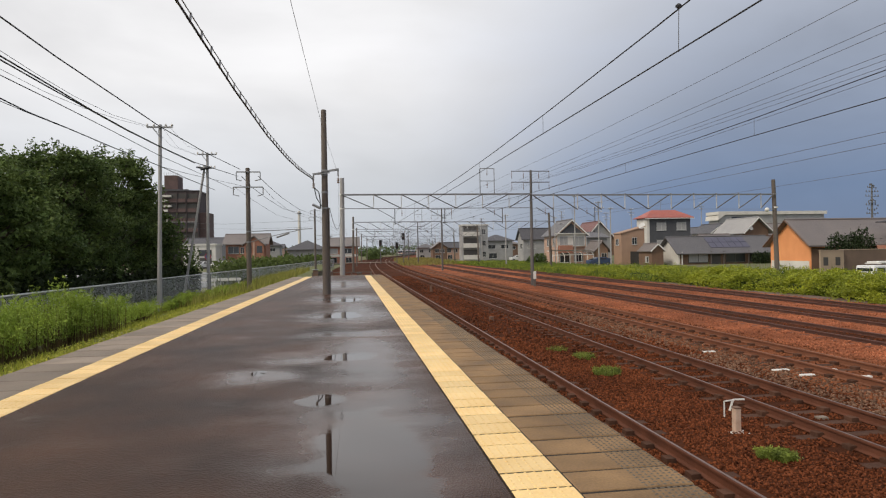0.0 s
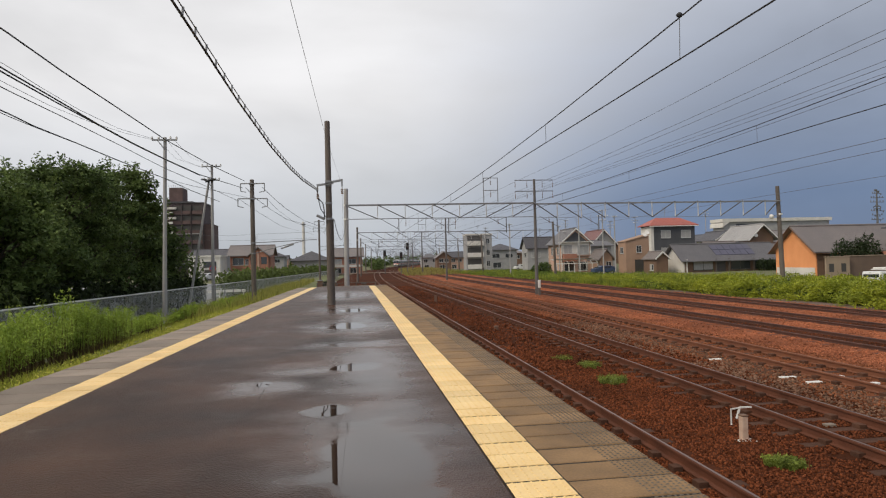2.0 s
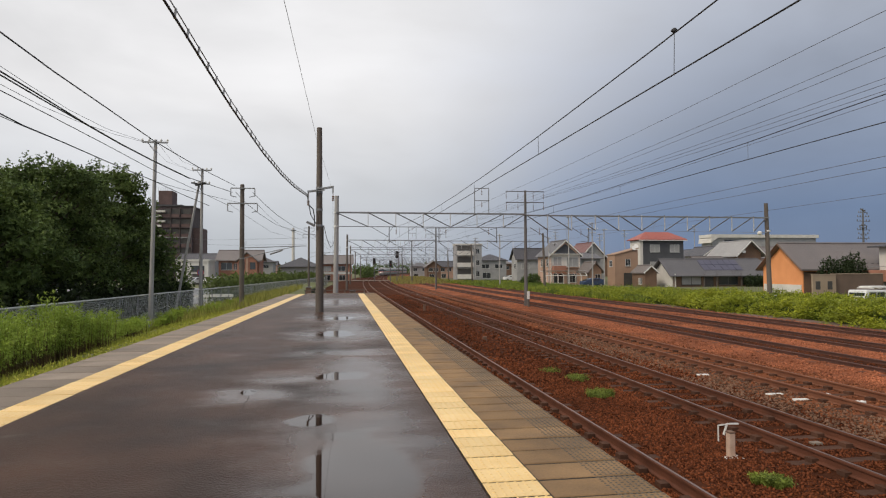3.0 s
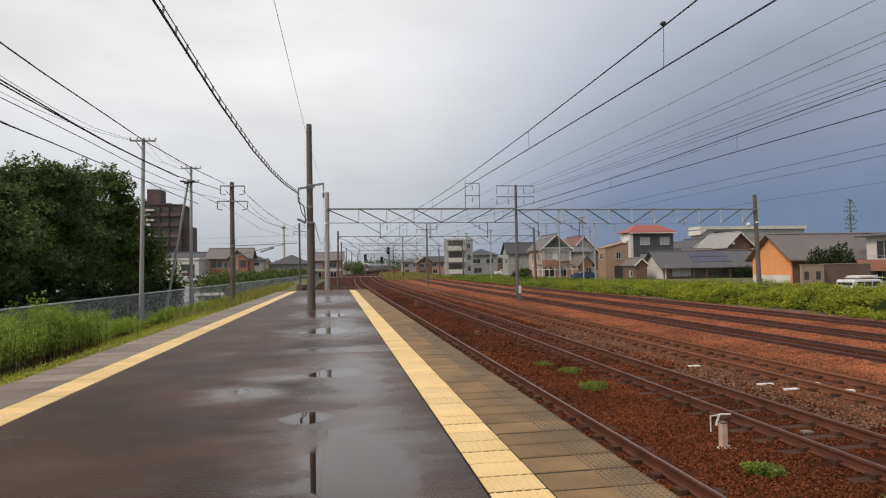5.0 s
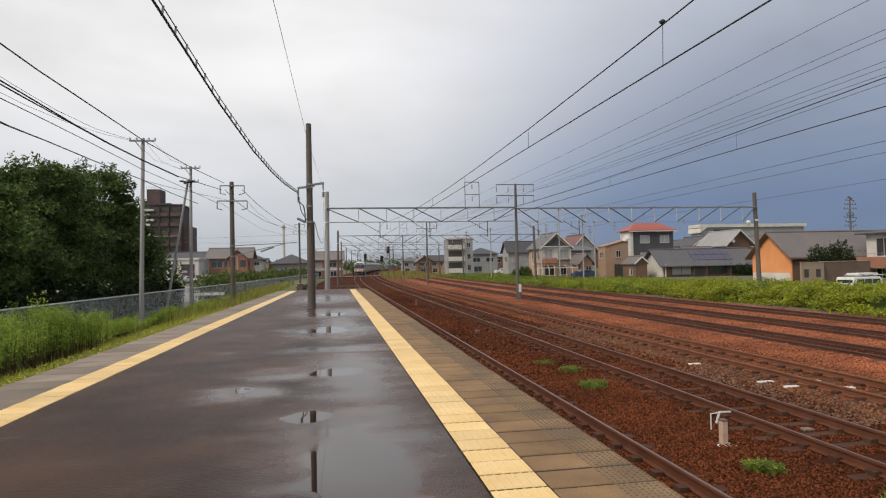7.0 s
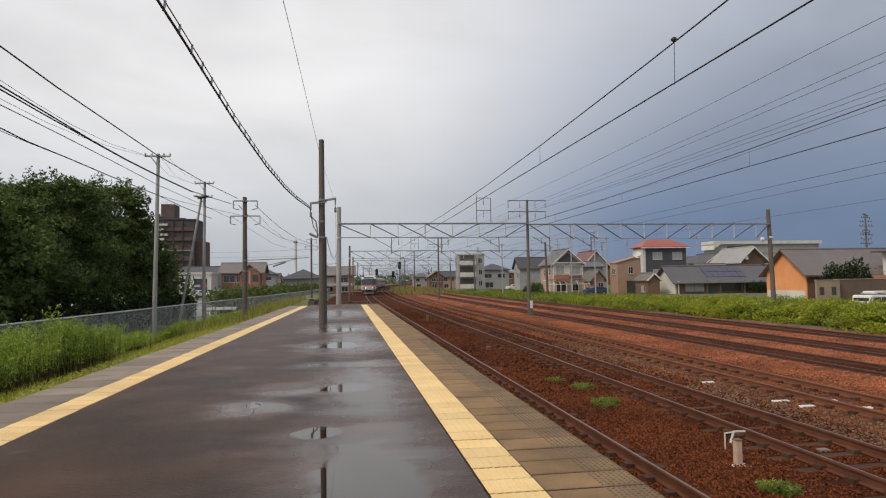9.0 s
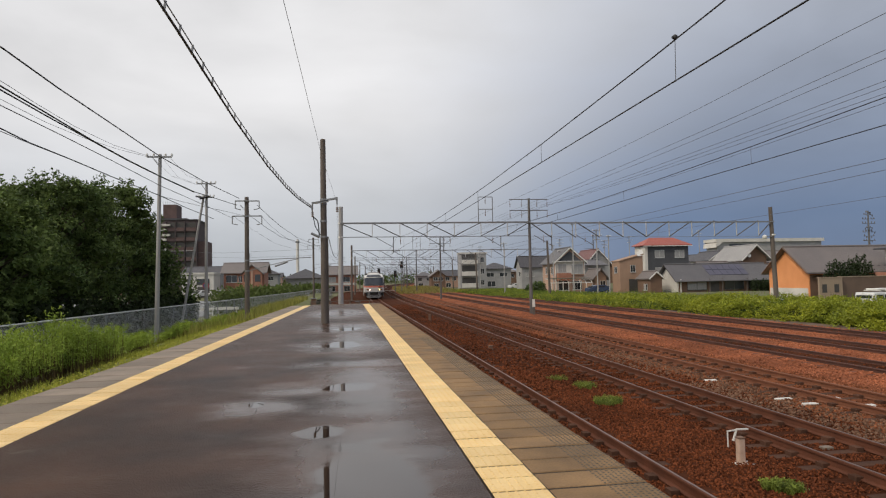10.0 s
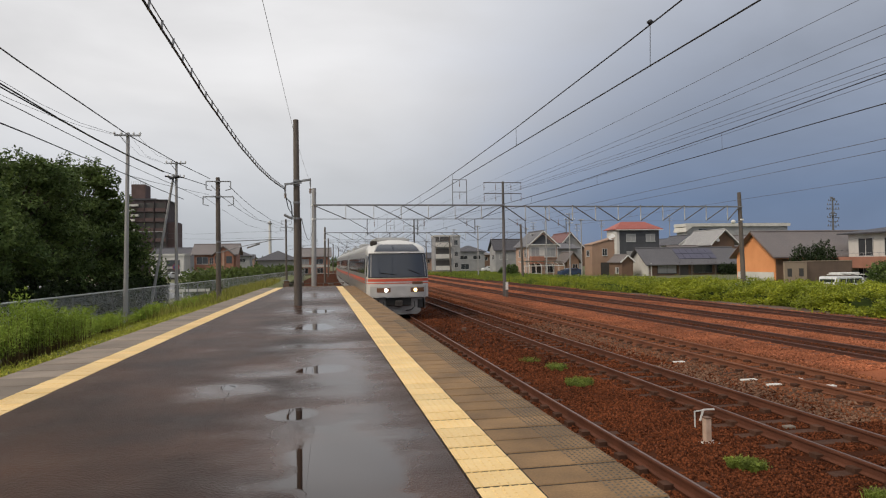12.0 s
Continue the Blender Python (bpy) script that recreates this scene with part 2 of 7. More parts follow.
    nt.links.new(geo.outputs["Position"], grit.inputs["Vector"])
    st = nt.nodes.new("ShaderNodeMapRange")
    st.inputs["To Min"].default_value, st.inputs["To Max"].default_value = 0.75, 0.0
    nt.links.new(wet.outputs[0], st.inputs["Value"])
    bp = nt.nodes.new("ShaderNodeBump")
    bp.inputs["Distance"].default_value = 0.012
    calm = nt.nodes.new("ShaderNodeMapRange")
    calm.inputs["To Min"].default_value, calm.inputs["To Max"].default_value = 1.0, 0.0
    nt.links.new(pool.outputs[0], calm.inputs["Value"])
    relief = nt.nodes.new("ShaderNodeMath")
    relief.operation = "MULTIPLY"
    nt.links.new(st.outputs[0], relief.inputs[0])
    nt.links.new(calm.outputs[0], relief.inputs[1])
    nt.links.new(relief.outputs[0], bp.inputs["Strength"])
    nt.links.new(grit.outputs["Distance"], bp.inputs["Height"])
    nt.links.new(bp.outputs[0], bs.inputs["Normal"])
    return m


M_ASPHALT = platform_asphalt()
M_CONC = mat("weathered_concrete", (0.34, 0.215, 0.11), (0.12, 0.075, 0.04), spec=0.14, scale=1.6, rough=0.8, rough2=0.55, bump=0.25, grain=60, place=True, each=0.1)
M_CONC_PALE = mat("pale_concrete", (0.31, 0.255, 0.205), (0.16, 0.125, 0.095), spec=0.3, scale=1.4, rough=0.8, rough2=0.55, bump=0.25, grain=60, place=True, each=0.22)
M_GRIP = mat("grip_concrete", (0.14, 0.122, 0.1), (0.08, 0.07, 0.056), scale=2.0, rough=0.85, bump=0.3, grain=70, place=True)
M_JOINT = mat("joint_dirt", (0.03, 0.022, 0.016), (0.016, 0.012, 0.009), scale=6, rough=0.95, bump=0.3, grain=40, place=True)
M_FACE = mat("platform_face", (0.22, 0.19, 0.165), (0.11, 0.09, 0.075), scale=1.2, rough=0.9, bump=0.4, grain=30, place=True)
M_YELLOW = mat("yellow_tactile_tile", (0.86, 0.63, 0.3), (0.76, 0.51, 0.2), scale=2.2, rough=0.55, bump=0.1, grain=50, place=True, each=0.09)
M_RAIL_ORANGE = mat("rusty_siding_rail", (0.22, 0.085, 0.04), (0.13, 0.045, 0.022), scale=2.0, rough=0.8, bump=0.25, grain=50, place=True)
M_RAIL_DARK = mat("dark_siding_rail", (0.12, 0.052, 0.036), (0.06, 0.027, 0.02), scale=2.0, rough=0.8, bump=0.25, grain=50, place=True)
M_STEELHEAD = mat("rail_steel", (0.15, 0.056, 0.031), (0.08, 0.03, 0.017), scale=2.0, rough=0.8, bump=0.25, grain=50, spec=0.25, place=True)
M_SHINE = mat("worn_rail_head", (0.3, 0.23, 0.2), (0.2, 0.13, 0.1), scale=3.0, rough=0.45, bump=0.05, metal=0.8, place=True, stretch=(1, 0.1, 1))
M_SLEEPER = mat("stained_sleeper", (0.1, 0.048, 0.03), (0.05, 0.026, 0.018), spec=0.2, scale=4, rough=0.9, bump=0.5, grain=30, each=0.2)
M_SLEEPER_RED = mat("rust_dusted_sleeper", (0.19, 0.075, 0.045), (0.1, 0.04, 0.026), spec=0.2, scale=4, rough=0.9, bump=0.5, grain=30, each=0.25)
M_BALLAST = mat("rust_ballast", (0.1, 0.034, 0.016), (0.028, 0.011, 0.006), spec=0.05, scale=0.3, rough=0.95, bump=1.0, grain=19, place=True, contrast=0.3)
M_BALLAST_RED = mat("red_ballast", (0.42, 0.145, 0.07), (0.1, 0.038, 0.022), spec=0.05, scale=0.45, rough=0.95, bump=1.0, grain=19, place=True, contrast=0.3)
M_BALLAST_MIX = mat("brown_orange_ballast", (0.27, 0.097, 0.045), (0.085, 0.033, 0.019), spec=0.05, scale=0.4, rough=0.95, bump=1.0, grain=19, place=True, contrast=0.3)
M_STONE_RED = mat("red_stone", (0.5, 0.18, 0.09), (0.14, 0.055, 0.032), spec=0.08, scale=0.45, rough=0.9, bump=0.2, grain=30, place=True, island=0.42, contrast=0.3)
M_STONE = mat("rust_stone", (0.185, 0.056, 0.022), (0.066, 0.022, 0.011), spec=0.08, scale=0.3, rough=0.9, bump=0.2, grain=30, place=True, island=0.7, contrast=0.3)
M_STONE_MIX = mat("brown_orange_stone", (0.34, 0.125, 0.055), (0.085, 0.034, 0.02), spec=0.08, scale=0.5, rough=0.9, bump=0.2, grain=30, place=True, island=0.5, contrast=0.3)
M_STONE_GREY = mat("grey_stone", (0.22, 0.13, 0.085), (0.12, 0.062, 0.038), spec=0.2, scale=0.6, rough=0.9, bump=0.2, grain=30, place=True, island=0.5)
M_GROUND = mat("weedy_soil", (0.13, 0.15, 0.045), (0.1, 0.085, 0.05), scale=0.12, rough=0.95, bump=0.6, grain=7, place=True)
M_PATH = mat("cinder_path", (0.16, 0.1, 0.07), (0.09, 0.058, 0.042), scale=0.8, rough=0.95, bump=0.6, grain=15, place=True)
M_POLE_GREY = mat("grey_steel_mast", (0.15, 0.14, 0.135), (0.085, 0.075, 0.07), scale=1.5, rough=0.7, bump=0.1, grain=30, stretch=(3, 3, 0.4))
M_POLE = mat("stained_concrete_pole", (0.165, 0.14, 0.12), (0.08, 0.064, 0.054), scale=1.2, rough=0.85, bump=0.2, grain=35, stretch=(1, 1, 0.35))
M_POLE_PALE = mat("grey_concrete_pole", (0.42, 0.41, 0.4), (0.28, 0.27, 0.265), scale=1.2, rough=0.8, bump=0.15, grain=35, stretch=(1, 1, 0.35))
M_GALV = mat("galvanised_steel", (0.3, 0.31, 0.32), (0.2, 0.2, 0.205), scale=4, rough=0.55, bump=0.05, metal=0.4)
M_GALV_DARK = mat("dull_steel", (0.17, 0.17, 0.175), (0.11, 0.105, 0.1), scale=4, rough=0.6, bump=0.05, metal=0.3)
M_PORC = mat("insulator_porcelain", (0.3, 0.22, 0.18), (0.2, 0.14, 0.11), rough=0.25, bump=0)
M_WIRE = mat("black_cable", (0.028, 0.028, 0.032), (0.02, 0.02, 0.022), rough=0.6, bump=0)
M_WIRE_GREY = mat("bare_conductor", (0.13, 0.135, 0.15), (0.09, 0.095, 0.105), rough=0.5, bump=0, metal=0.3)
M_FENCE = mat("fence_steel", (0.66, 0.66, 0.65), (0.5, 0.5, 0.49), scale=4, rough=0.6, bump=0.05)
M_MESH = mat("wire_mesh", (0.62, 0.63, 0.63), (0.45, 0.45, 0.45), rough=0.6, bump=0)
M_WHITE = mat("white_paint", (0.76, 0.75, 0.72), (0.62, 0.6, 0.56), scale=2, rough=0.55, bump=0.05)
M_POST = mat("cream_marker", (0.62, 0.47, 0.37), (0.45, 0.3, 0.22), scale=8, rough=0.7, bump=0.1)


# ---- ground and tracks ----
BEND_Y, BEND_R = 60.0, 2060.0


def off(y):
    """How far the line has bent to the far side at y."""
    return max(0.0, y - BEND_Y) ** 2 / (2 * BEND_R)


def strip_ys(y0, y1, near=60.0, step=4.0, far_step=16.0):
    ys = [y0]
    while ys[-1] < y1:
        ys.append(ys[-1] + (step if ys[-1] < near else far_step))
    ys[-1] = y1
    return ys


def strip(name, outline, y0, y1, material, parent=None, label="", kind="", step=4.0):
    """An open outline in x and z drawn along the bending line."""
    ys = strip_ys(y0, y1, step=step)
    n = len(outline)
    verts = [(x + off(y), y, z) for y in ys for x, z in outline]
    faces = [(j * n + i, j * n + i + 1, (j + 1) * n + i + 1, (j + 1) * n + i) for j in range(len(ys) - 1) for i in range(n - 1)]
    ob = raw(name, verts, faces, material, parent, label)
    if kind:
        tagged(ob, kind=kind)
    return ob


g = bmesh.new()
bmesh.ops.create_grid(g, x_segments=40, y_segments=40, size=2500, matrix=Matrix.Translation((0, 1800, -1.42)))
ground = tagged(part("ground", g, M_GROUND), "flat weedy soil that reaches the horizon", "ground", kind="structure")

bed = strip("ballast_bed", [(-3.2, -1.42), (1.6, -1.235), (2.3, -1.215), (8.7, -1.215)], -14, 760, M_BALLAST)
tagged(bed, "dark rust-brown wet ballast bed under the main tracks", "ballast", kind="structure")
bed = strip("ballast_bed", [(8.7, -1.215), (11.6, -1.215)], -14, 760, M_BALLAST_MIX)
tagged(bed, "brown ballast bed with orange stones round the first siding", "ballast", kind="structure")
bed = strip("ballast_bed", [(11.6, -1.215), (12.4, -1.215), (13.2, -1.16), (22.2, -1.16), (22.9, -1.24), (23.2, -1.42)], -14, 760, M_BALLAST_RED)
tagged(bed, "orange-red ballast bed under the sidings", "ballast", kind="structure")
path_strip = strip("path", [(22.3, -1.225), (22.6, -1.205), (24.0, -1.21), (24.4, -1.3)], -14, 400, M_PATH)
tagged(path_strip, "grey cinder path beside the outer siding", "path", kind="structure")

cross = raw("level_crossing", [(x, y, z) for y in (156.0, 163.0) for x, z in ((-26.0, -1.3), (-4.0, -1.1), (2.0, -1.056), (30.0, -1.056), (40.0, -1.3))], [(i, i + 1, i + 6, i + 5) for i in range(4)], M_CONC_PALE)
tagged(cross, "pale road that crosses the tracks far along the line", "road", kind="structure")
TRACKS = (3.47, 7.02, 10.13, 13.93, 17.1, 20.48)
GAUGE = 1.067


def rail(x, parent, shine, material):
    prof = [(-0.063, -0.153), (-0.063, -0.14), (-0.012, -0.125), (-0.01, -0.045), (-0.033, -0.035), (-0.033, -0.006), (-0.026, 0), (0.026, 0), (0.033, -0.006), (0.033, -0.035), (0.01, -0.045), (0.012, -0.125), (0.063, -0.14), (0.063, -0.153)]
    r = strip("rail", [(x + a, RAIL + b) for a, b in prof], -13, 740, material, parent)
    if shine:
        strip("rail_head", [(x - 0.017, RAIL + 0.003), (x + 0.017, RAIL + 0.003)], -13, 740, M_SHINE, r, "worn bright running surface")


def sleeper_mesh(material, chairs=True):
    bm = bmesh.new()
    box(bm, -1.0, 1.0, -0.1, 0.1, -0.14, 0.0, 0.02)
    for sx in (-1, 1) if chairs else ():
        for dx in (-0.1, 0.1):
            c = sx * GAUGE / 2 + dx
            box(bm, c - 0.06, c + 0.06, -0.075, 0.075, 0.0, 0.06)
    me = bpy.data.meshes.new("sleeper")
    bm.to_mesh(me)
    bm.free()
    me.materials.append(material)
    return me


SLEEPER, SLEEPER_RED = sleeper_mesh(M_SLEEPER), sleeper_mesh(M_SLEEPER_RED, False)
tracks = []
for i, cx in enumerate(TRACKS):
    tr = thing("railway_track", 0, 0, 0, ("rusty rails on stained sleepers beside the platform", "rusty main line rails in brown ballast", "orange rusty siding rails in ballast", "dark siding rails in red ballast", "dark siding rails in red ballast", "dark outer siding rails beside the weeds")[i], "railway track", "tracks of the station", kind="structure")
    for s in (-1, 1):
        rail(cx + s * (GAUGE / 2 + 0.033), tr, i < 2, (M_STEELHEAD, M_STEELHEAD, M_RAIL_ORANGE, M_RAIL_DARK, M_RAIL_DARK, M_RAIL_DARK)[i])
    if i > 2:
        strip("dark_bed", [(cx - 0.5, -1.153), (cx + 0.5, -1.153)], -13, 740, M_BALLAST, tr, "dark ballast between the rails")
    tracks.append((tr, cx))

# ---- platform ----
def left_shift(y):
    """The back edge of the platform draws in towards its far end."""
    return 0.027 * (y - 8.0)


PLAT_Y0, PLAT_Y1 = -14.0, 41.0
platform = thing("platform", 0, 0, 0, "station platform with wet dark asphalt and concrete edges", "platform", kind="structure")
ys = [PLAT_Y0 + i for i in range(int(PLAT_Y1 - PLAT_Y0) + 1)]
# a patched seam that has opened in the asphalt
SEAM = ((-1.04, 8.36), (-1.05, 7.05), (-1.06, 6.09), (-1.05, 5.26), (-1.05, 4.60), (-1.07, 4.28))
vs, fs = [], []
rs = random.Random(2)
seam = [Vector((*a, 0.004)).lerp(Vector((*b, 0.004)), k / 8) for a, b in zip(SEAM, SEAM[1:]) for k in range(8)]
for p in seam:
    j, w = rs.uniform(-0.03, 0.03), rs.choice((0.0, 0.0, 0.0, 0.002, 0.004))
    vs += [(p.x + j - w, p.y, 0.004), (p.x + j + w, p.y, 0.004)]
for i in range(len(seam) - 1):
    fs.append((2 * i, 2 * i + 1, 2 * i + 3, 2 * i + 2))
raw("seam", vs, fs, mat("dark_tar", (0.045, 0.034, 0.028), rough=0.7), platform, "narrow broken seam in the asphalt")
# cross-section from the back face to the face at the tracks
verts, faces = [], []
for y in ys:
    k = left_shift(y)
    verts += [(-3.12 + k, y, -0.01), (-3.1 + k, y, 0.0), (0.93, y, 0.0), (0.95, y, -0.01)]
for j in range(len(ys) - 1):
    for i in range(3):
        faces.append((j * 4 + i, j * 4 + i + 1, j * 4 + i + 5, j * 4 + i + 4))
raw("asphalt_surface", verts, faces, M_ASPHALT, platform, "dark wet asphalt with puddles")
verts, faces = [], []
for y in ys:
    k = left_shift(y)
    verts += [(-4.15 + k, y, -1.4), (-4.15 + k, y, -0.09), (-3.0 + k, y, -0.09), (0.9, y, -0.09), (1.96, y, -0.09), (1.96, y, -1.4)]
for j in range(len(ys) - 1):
    for i in range(5):
        faces.append((j * 6 + i, j * 6 + i + 1, j * 6 + i + 7, j * 6 + i + 6))
n = len(verts)
faces.append(tuple(n - 6 + i for i in range(6)))
faces.append(tuple(range(6))[::-1])
raw("platform_wall", verts, faces, M_FACE, platform, "stained concrete retaining wall")
part("end_kerb", B(-3.05 + left_shift(41), 2.0, 41.02, 41.3, -1.4, 0.02, 0.01), M_CONC_PALE, platform)


def mesh_of(bm, name, material):
    me = bpy.data.meshes.new(name)
    bm.to_mesh(me)
    bm.free()
    me.materials.append(material)
    return me


def tile_bm(dots):
    bm = B(0, 0.385, 0, 0.276, -0.05, 0.006, 0.004)
    if dots:
        for i in range(6):
            for j in range(5):
                cx, cy = 0.037 + i * 0.062, 0.03 + j * 0.059
                rod(bm, (cx, cy, 0.005), (cx, cy, 0.011), 0.013, 0.007, n=6)
    return bm


TILE_NEAR = mesh_of(tile_bm(True), "tactile_tile", M_YELLOW)
TILE_FAR = mesh_of(tile_bm(False), "tactile_tile", M_YELLOW)
strip_near = thing("tactile_paving", 0, 0, 0, "worn yellow tactile tiles along the platform edge at the tracks", "tactile paving", "tactile strips", kind="structure")
strip_back = thing("tactile_paving", 0, 0, 0, "worn yellow tactile tiles along the weedy platform edge", "tactile paving", "tactile strips", kind="structure")
rng = random.Random(4)
y = -13.9
while y < 40.6:
    for par, x in ((strip_near, 0.948), (strip_back, -3.485 + left_shift(y + 0.15))):
        t = new("tile", TILE_NEAR if 0 < y < 22 else TILE_FAR)
        t.parent = par
        t.matrix_basis = pose(x, y, rng.uniform(-0.002, 0.002), rng.uniform(-0.25, 0.25), rng.uniform(-0.25, 0.25), -1.55 if x < 0 else 0)
    y += 0.3

SLAB = mesh_of(B(0, 0.735, 0, 0.332, -0.1, 0.0, 0.012), "edge_slab", M_CONC)
SLAB_PALE = mesh_of(B(0, 0.76, 0, 0.572, -0.1, 0.0, 0.01), "edge_slab", M_CONC_PALE)


def grip_bm():
    bm = bmesh.new()
    for i in range(8):
        for j in range(8):
            cx, cy = 0.02 + i * 0.04, 0.022 + j * 0.044
            a = (0.014, 0.006) if (i + j) % 2 else (0.006, 0.014)
            vs = [bm.verts.new((cx + sx * a[0], cy + sy * a[1], z)) for z, q in ((0.0, 1),) for sx, sy in ((-1, -1), (1, -1), (1, 1), (-1, 1))]
            top = bm.verts.new((cx, cy, 0.007))
            for q in range(4):
                bm.faces.new((vs[q], vs[(q + 1) % 4], top))
    return bm


GRIP = mesh_of(grip_bm(), "grip_pattern", M_GRIP)
slabs = thing("platform_edging", 0, 0, 0, "stained concrete slabs with a grip pattern at the tracks", "platform edge", "platform edges", kind="structure")
slabs_back = thing("platform_edging", 0, 0, 0, "pale worn concrete slabs beside the weeds", "platform edge", "platform edges", kind="structure")
raw("joint_dirt", [(1.346, -13.9, -0.007), (2.06, -13.9, -0.007), (2.06, 41.0, -0.007), (1.346, 41.0, -0.007)], [(0, 1, 2, 3)], M_JOINT, slabs, "dark dirt in the joints")
raw("joint_dirt", [(0.94, -13.9, 0.0), (1.345, -13.9, 0.0), (1.345, 40.9, 0.0), (0.94, 40.9, 0.0)], [(0, 1, 2, 3)], M_JOINT, strip_near, "dark dirt in the joints")
raw("joint_dirt", [(-4.24 + left_shift(-13.9), -13.9, -0.008), (-3.1 + left_shift(-13.9), -13.9, -0.008), (-3.1 + left_shift(40.9), 40.9, -0.008), (-4.24 + left_shift(40.9), 40.9, -0.008)], [(0, 1, 2, 3)], M_JOINT, slabs_back, "dark dirt in the joints")
y = -13.94
while y < 40.7:
    t = new("edge_slab", SLAB)
    t.parent = slabs
    t.matrix_basis = pose(1.342, y, rng.uniform(-0.001, 0.004), rng.uniform(-0.3, 0.3), rng.uniform(-0.2, 0.2), rng.uniform(-0.2, 0.2))
    if 0 < y < 16:
        gp = new("grip_pattern", GRIP)
        gp.parent = t
        gp.matrix_basis = pose(0.41, 0, 0.0)
    y += 0.36
y = -13.9
while y < 40.5:
    t = new("edge_slab", SLAB_PALE)
    t.parent = slabs_back
    t.matrix_basis = pose(-4.26 + left_shift(y + 0.3), y, rng.uniform(-0.001, 0.005), rng.uniform(-0.3, 0.3), rng.uniform(-0.3, 0.3), -1.55 + rng.uniform(-0.3, 0.3))
    y += 0.6


# ---- masts, portals and wires ----
def mast(x, y, z0, z1, r0, r1, label, material, lean=0.0, name="concrete_mast", n=16):
    p = thing(name, x, y, z0, label, "utility pole", "line-side poles")
    top = (math.tan(radians(lean)) * (z1 - z0), 0, z1 - z0)
    bm = rod(bmesh.new(), (0, 0, -0.3), top, r0, r1, n=n)
    part("pole", bm, material, p, smooth=False)
    cap = rod(bmesh.new(), (top[0], 0, top[2]), (top[0], 0, top[2] + 0.03), r1 * 1.02, r1 * 0.8, n=n)
    part("cap", cap, material, p)
    return p, top


def insulator(parent, x, y, z, drop=0.35, r=0.05):
    bm = bmesh.new()
    rod(bm, (x, y, z), (x, y, z - drop), 0.012, n=6)
    for k in range(3):
        zz = z - drop * (0.45 + 0.2 * k)
        rod(bm, (x, y, zz), (x, y, zz - 0.04), r, r * 0.7, n=8)
    part("insulator", bm, M_PORC, parent)


def band(parent, z, r):
    bm = rod(bmesh.new(), (0, 0, z - 0.035), (0, 0, z + 0.035), r, n=16)
    part("band", bm, M_GALV, parent)


# the mast that stands on the platform
mA, topA = mast(-0.78, 23.02, 0.0, 6.4, 0.128, 0.092, "dark stained concrete mast standing on the platform", M_POLE)
bm = bmesh.new()
beam(bm, (-0.1, -0.14, 4.24), (0.5, -0.14, 4.34), 0.07, 0.07)
beam(bm, (0.47, -0.14, 4.36), (0.47, -0.14, 4.12), 0.05, 0.05)
part("bracket_arm", bm, M_GALV, mA)
insulator(mA, 0.47, -0.14, 4.15, 0.3)
bm = bmesh.new()
beam(bm, (-0.4, -0.14, 4.16), (0.18, -0.14, 4.24), 0.07, 0.07)
beam(bm, (-0.37, -0.14, 4.2), (-0.37, -0.14, 3.95), 0.05, 0.05)
part("bracket_arm", bm, M_GALV, mA)
insulator(mA, -0.37, -0.14, 3.98, 0.3)
bm = bmesh.new()
tube(bm, [(-0.37, -0.14, 3.72), (-0.2, -0.16, 3.55), (-0.16, -0.17, 3.3), (-0.15, -0.17, 3.0)], 0.02)
tube(bm, [(-0.35, -0.14, 3.7), (-0.28, -0.16, 3.35), (-0.1, -0.17, 3.05)], 0.016)
part("drop_cable", bm, M_WIRE, mA)
bm = bmesh.new()
rod(bm, (-0.42, -0.14, 3.12), (-0.14, -0.14, 2.98), 0.045, n=10)
part("cable_end", bm, M_GALV, mA)
for zz in (4.3, 4.16, 3.0, 3.55):
    band(mA, zz, 0.128 - 0.0056 * zz + 0.01)
bm = bmesh.new()
tube(bm, [(0.132, -0.02, z) for z in (0.0, 1.5, 3.0)], 0.022)
part("conduit", bm, M_POLE, mA)


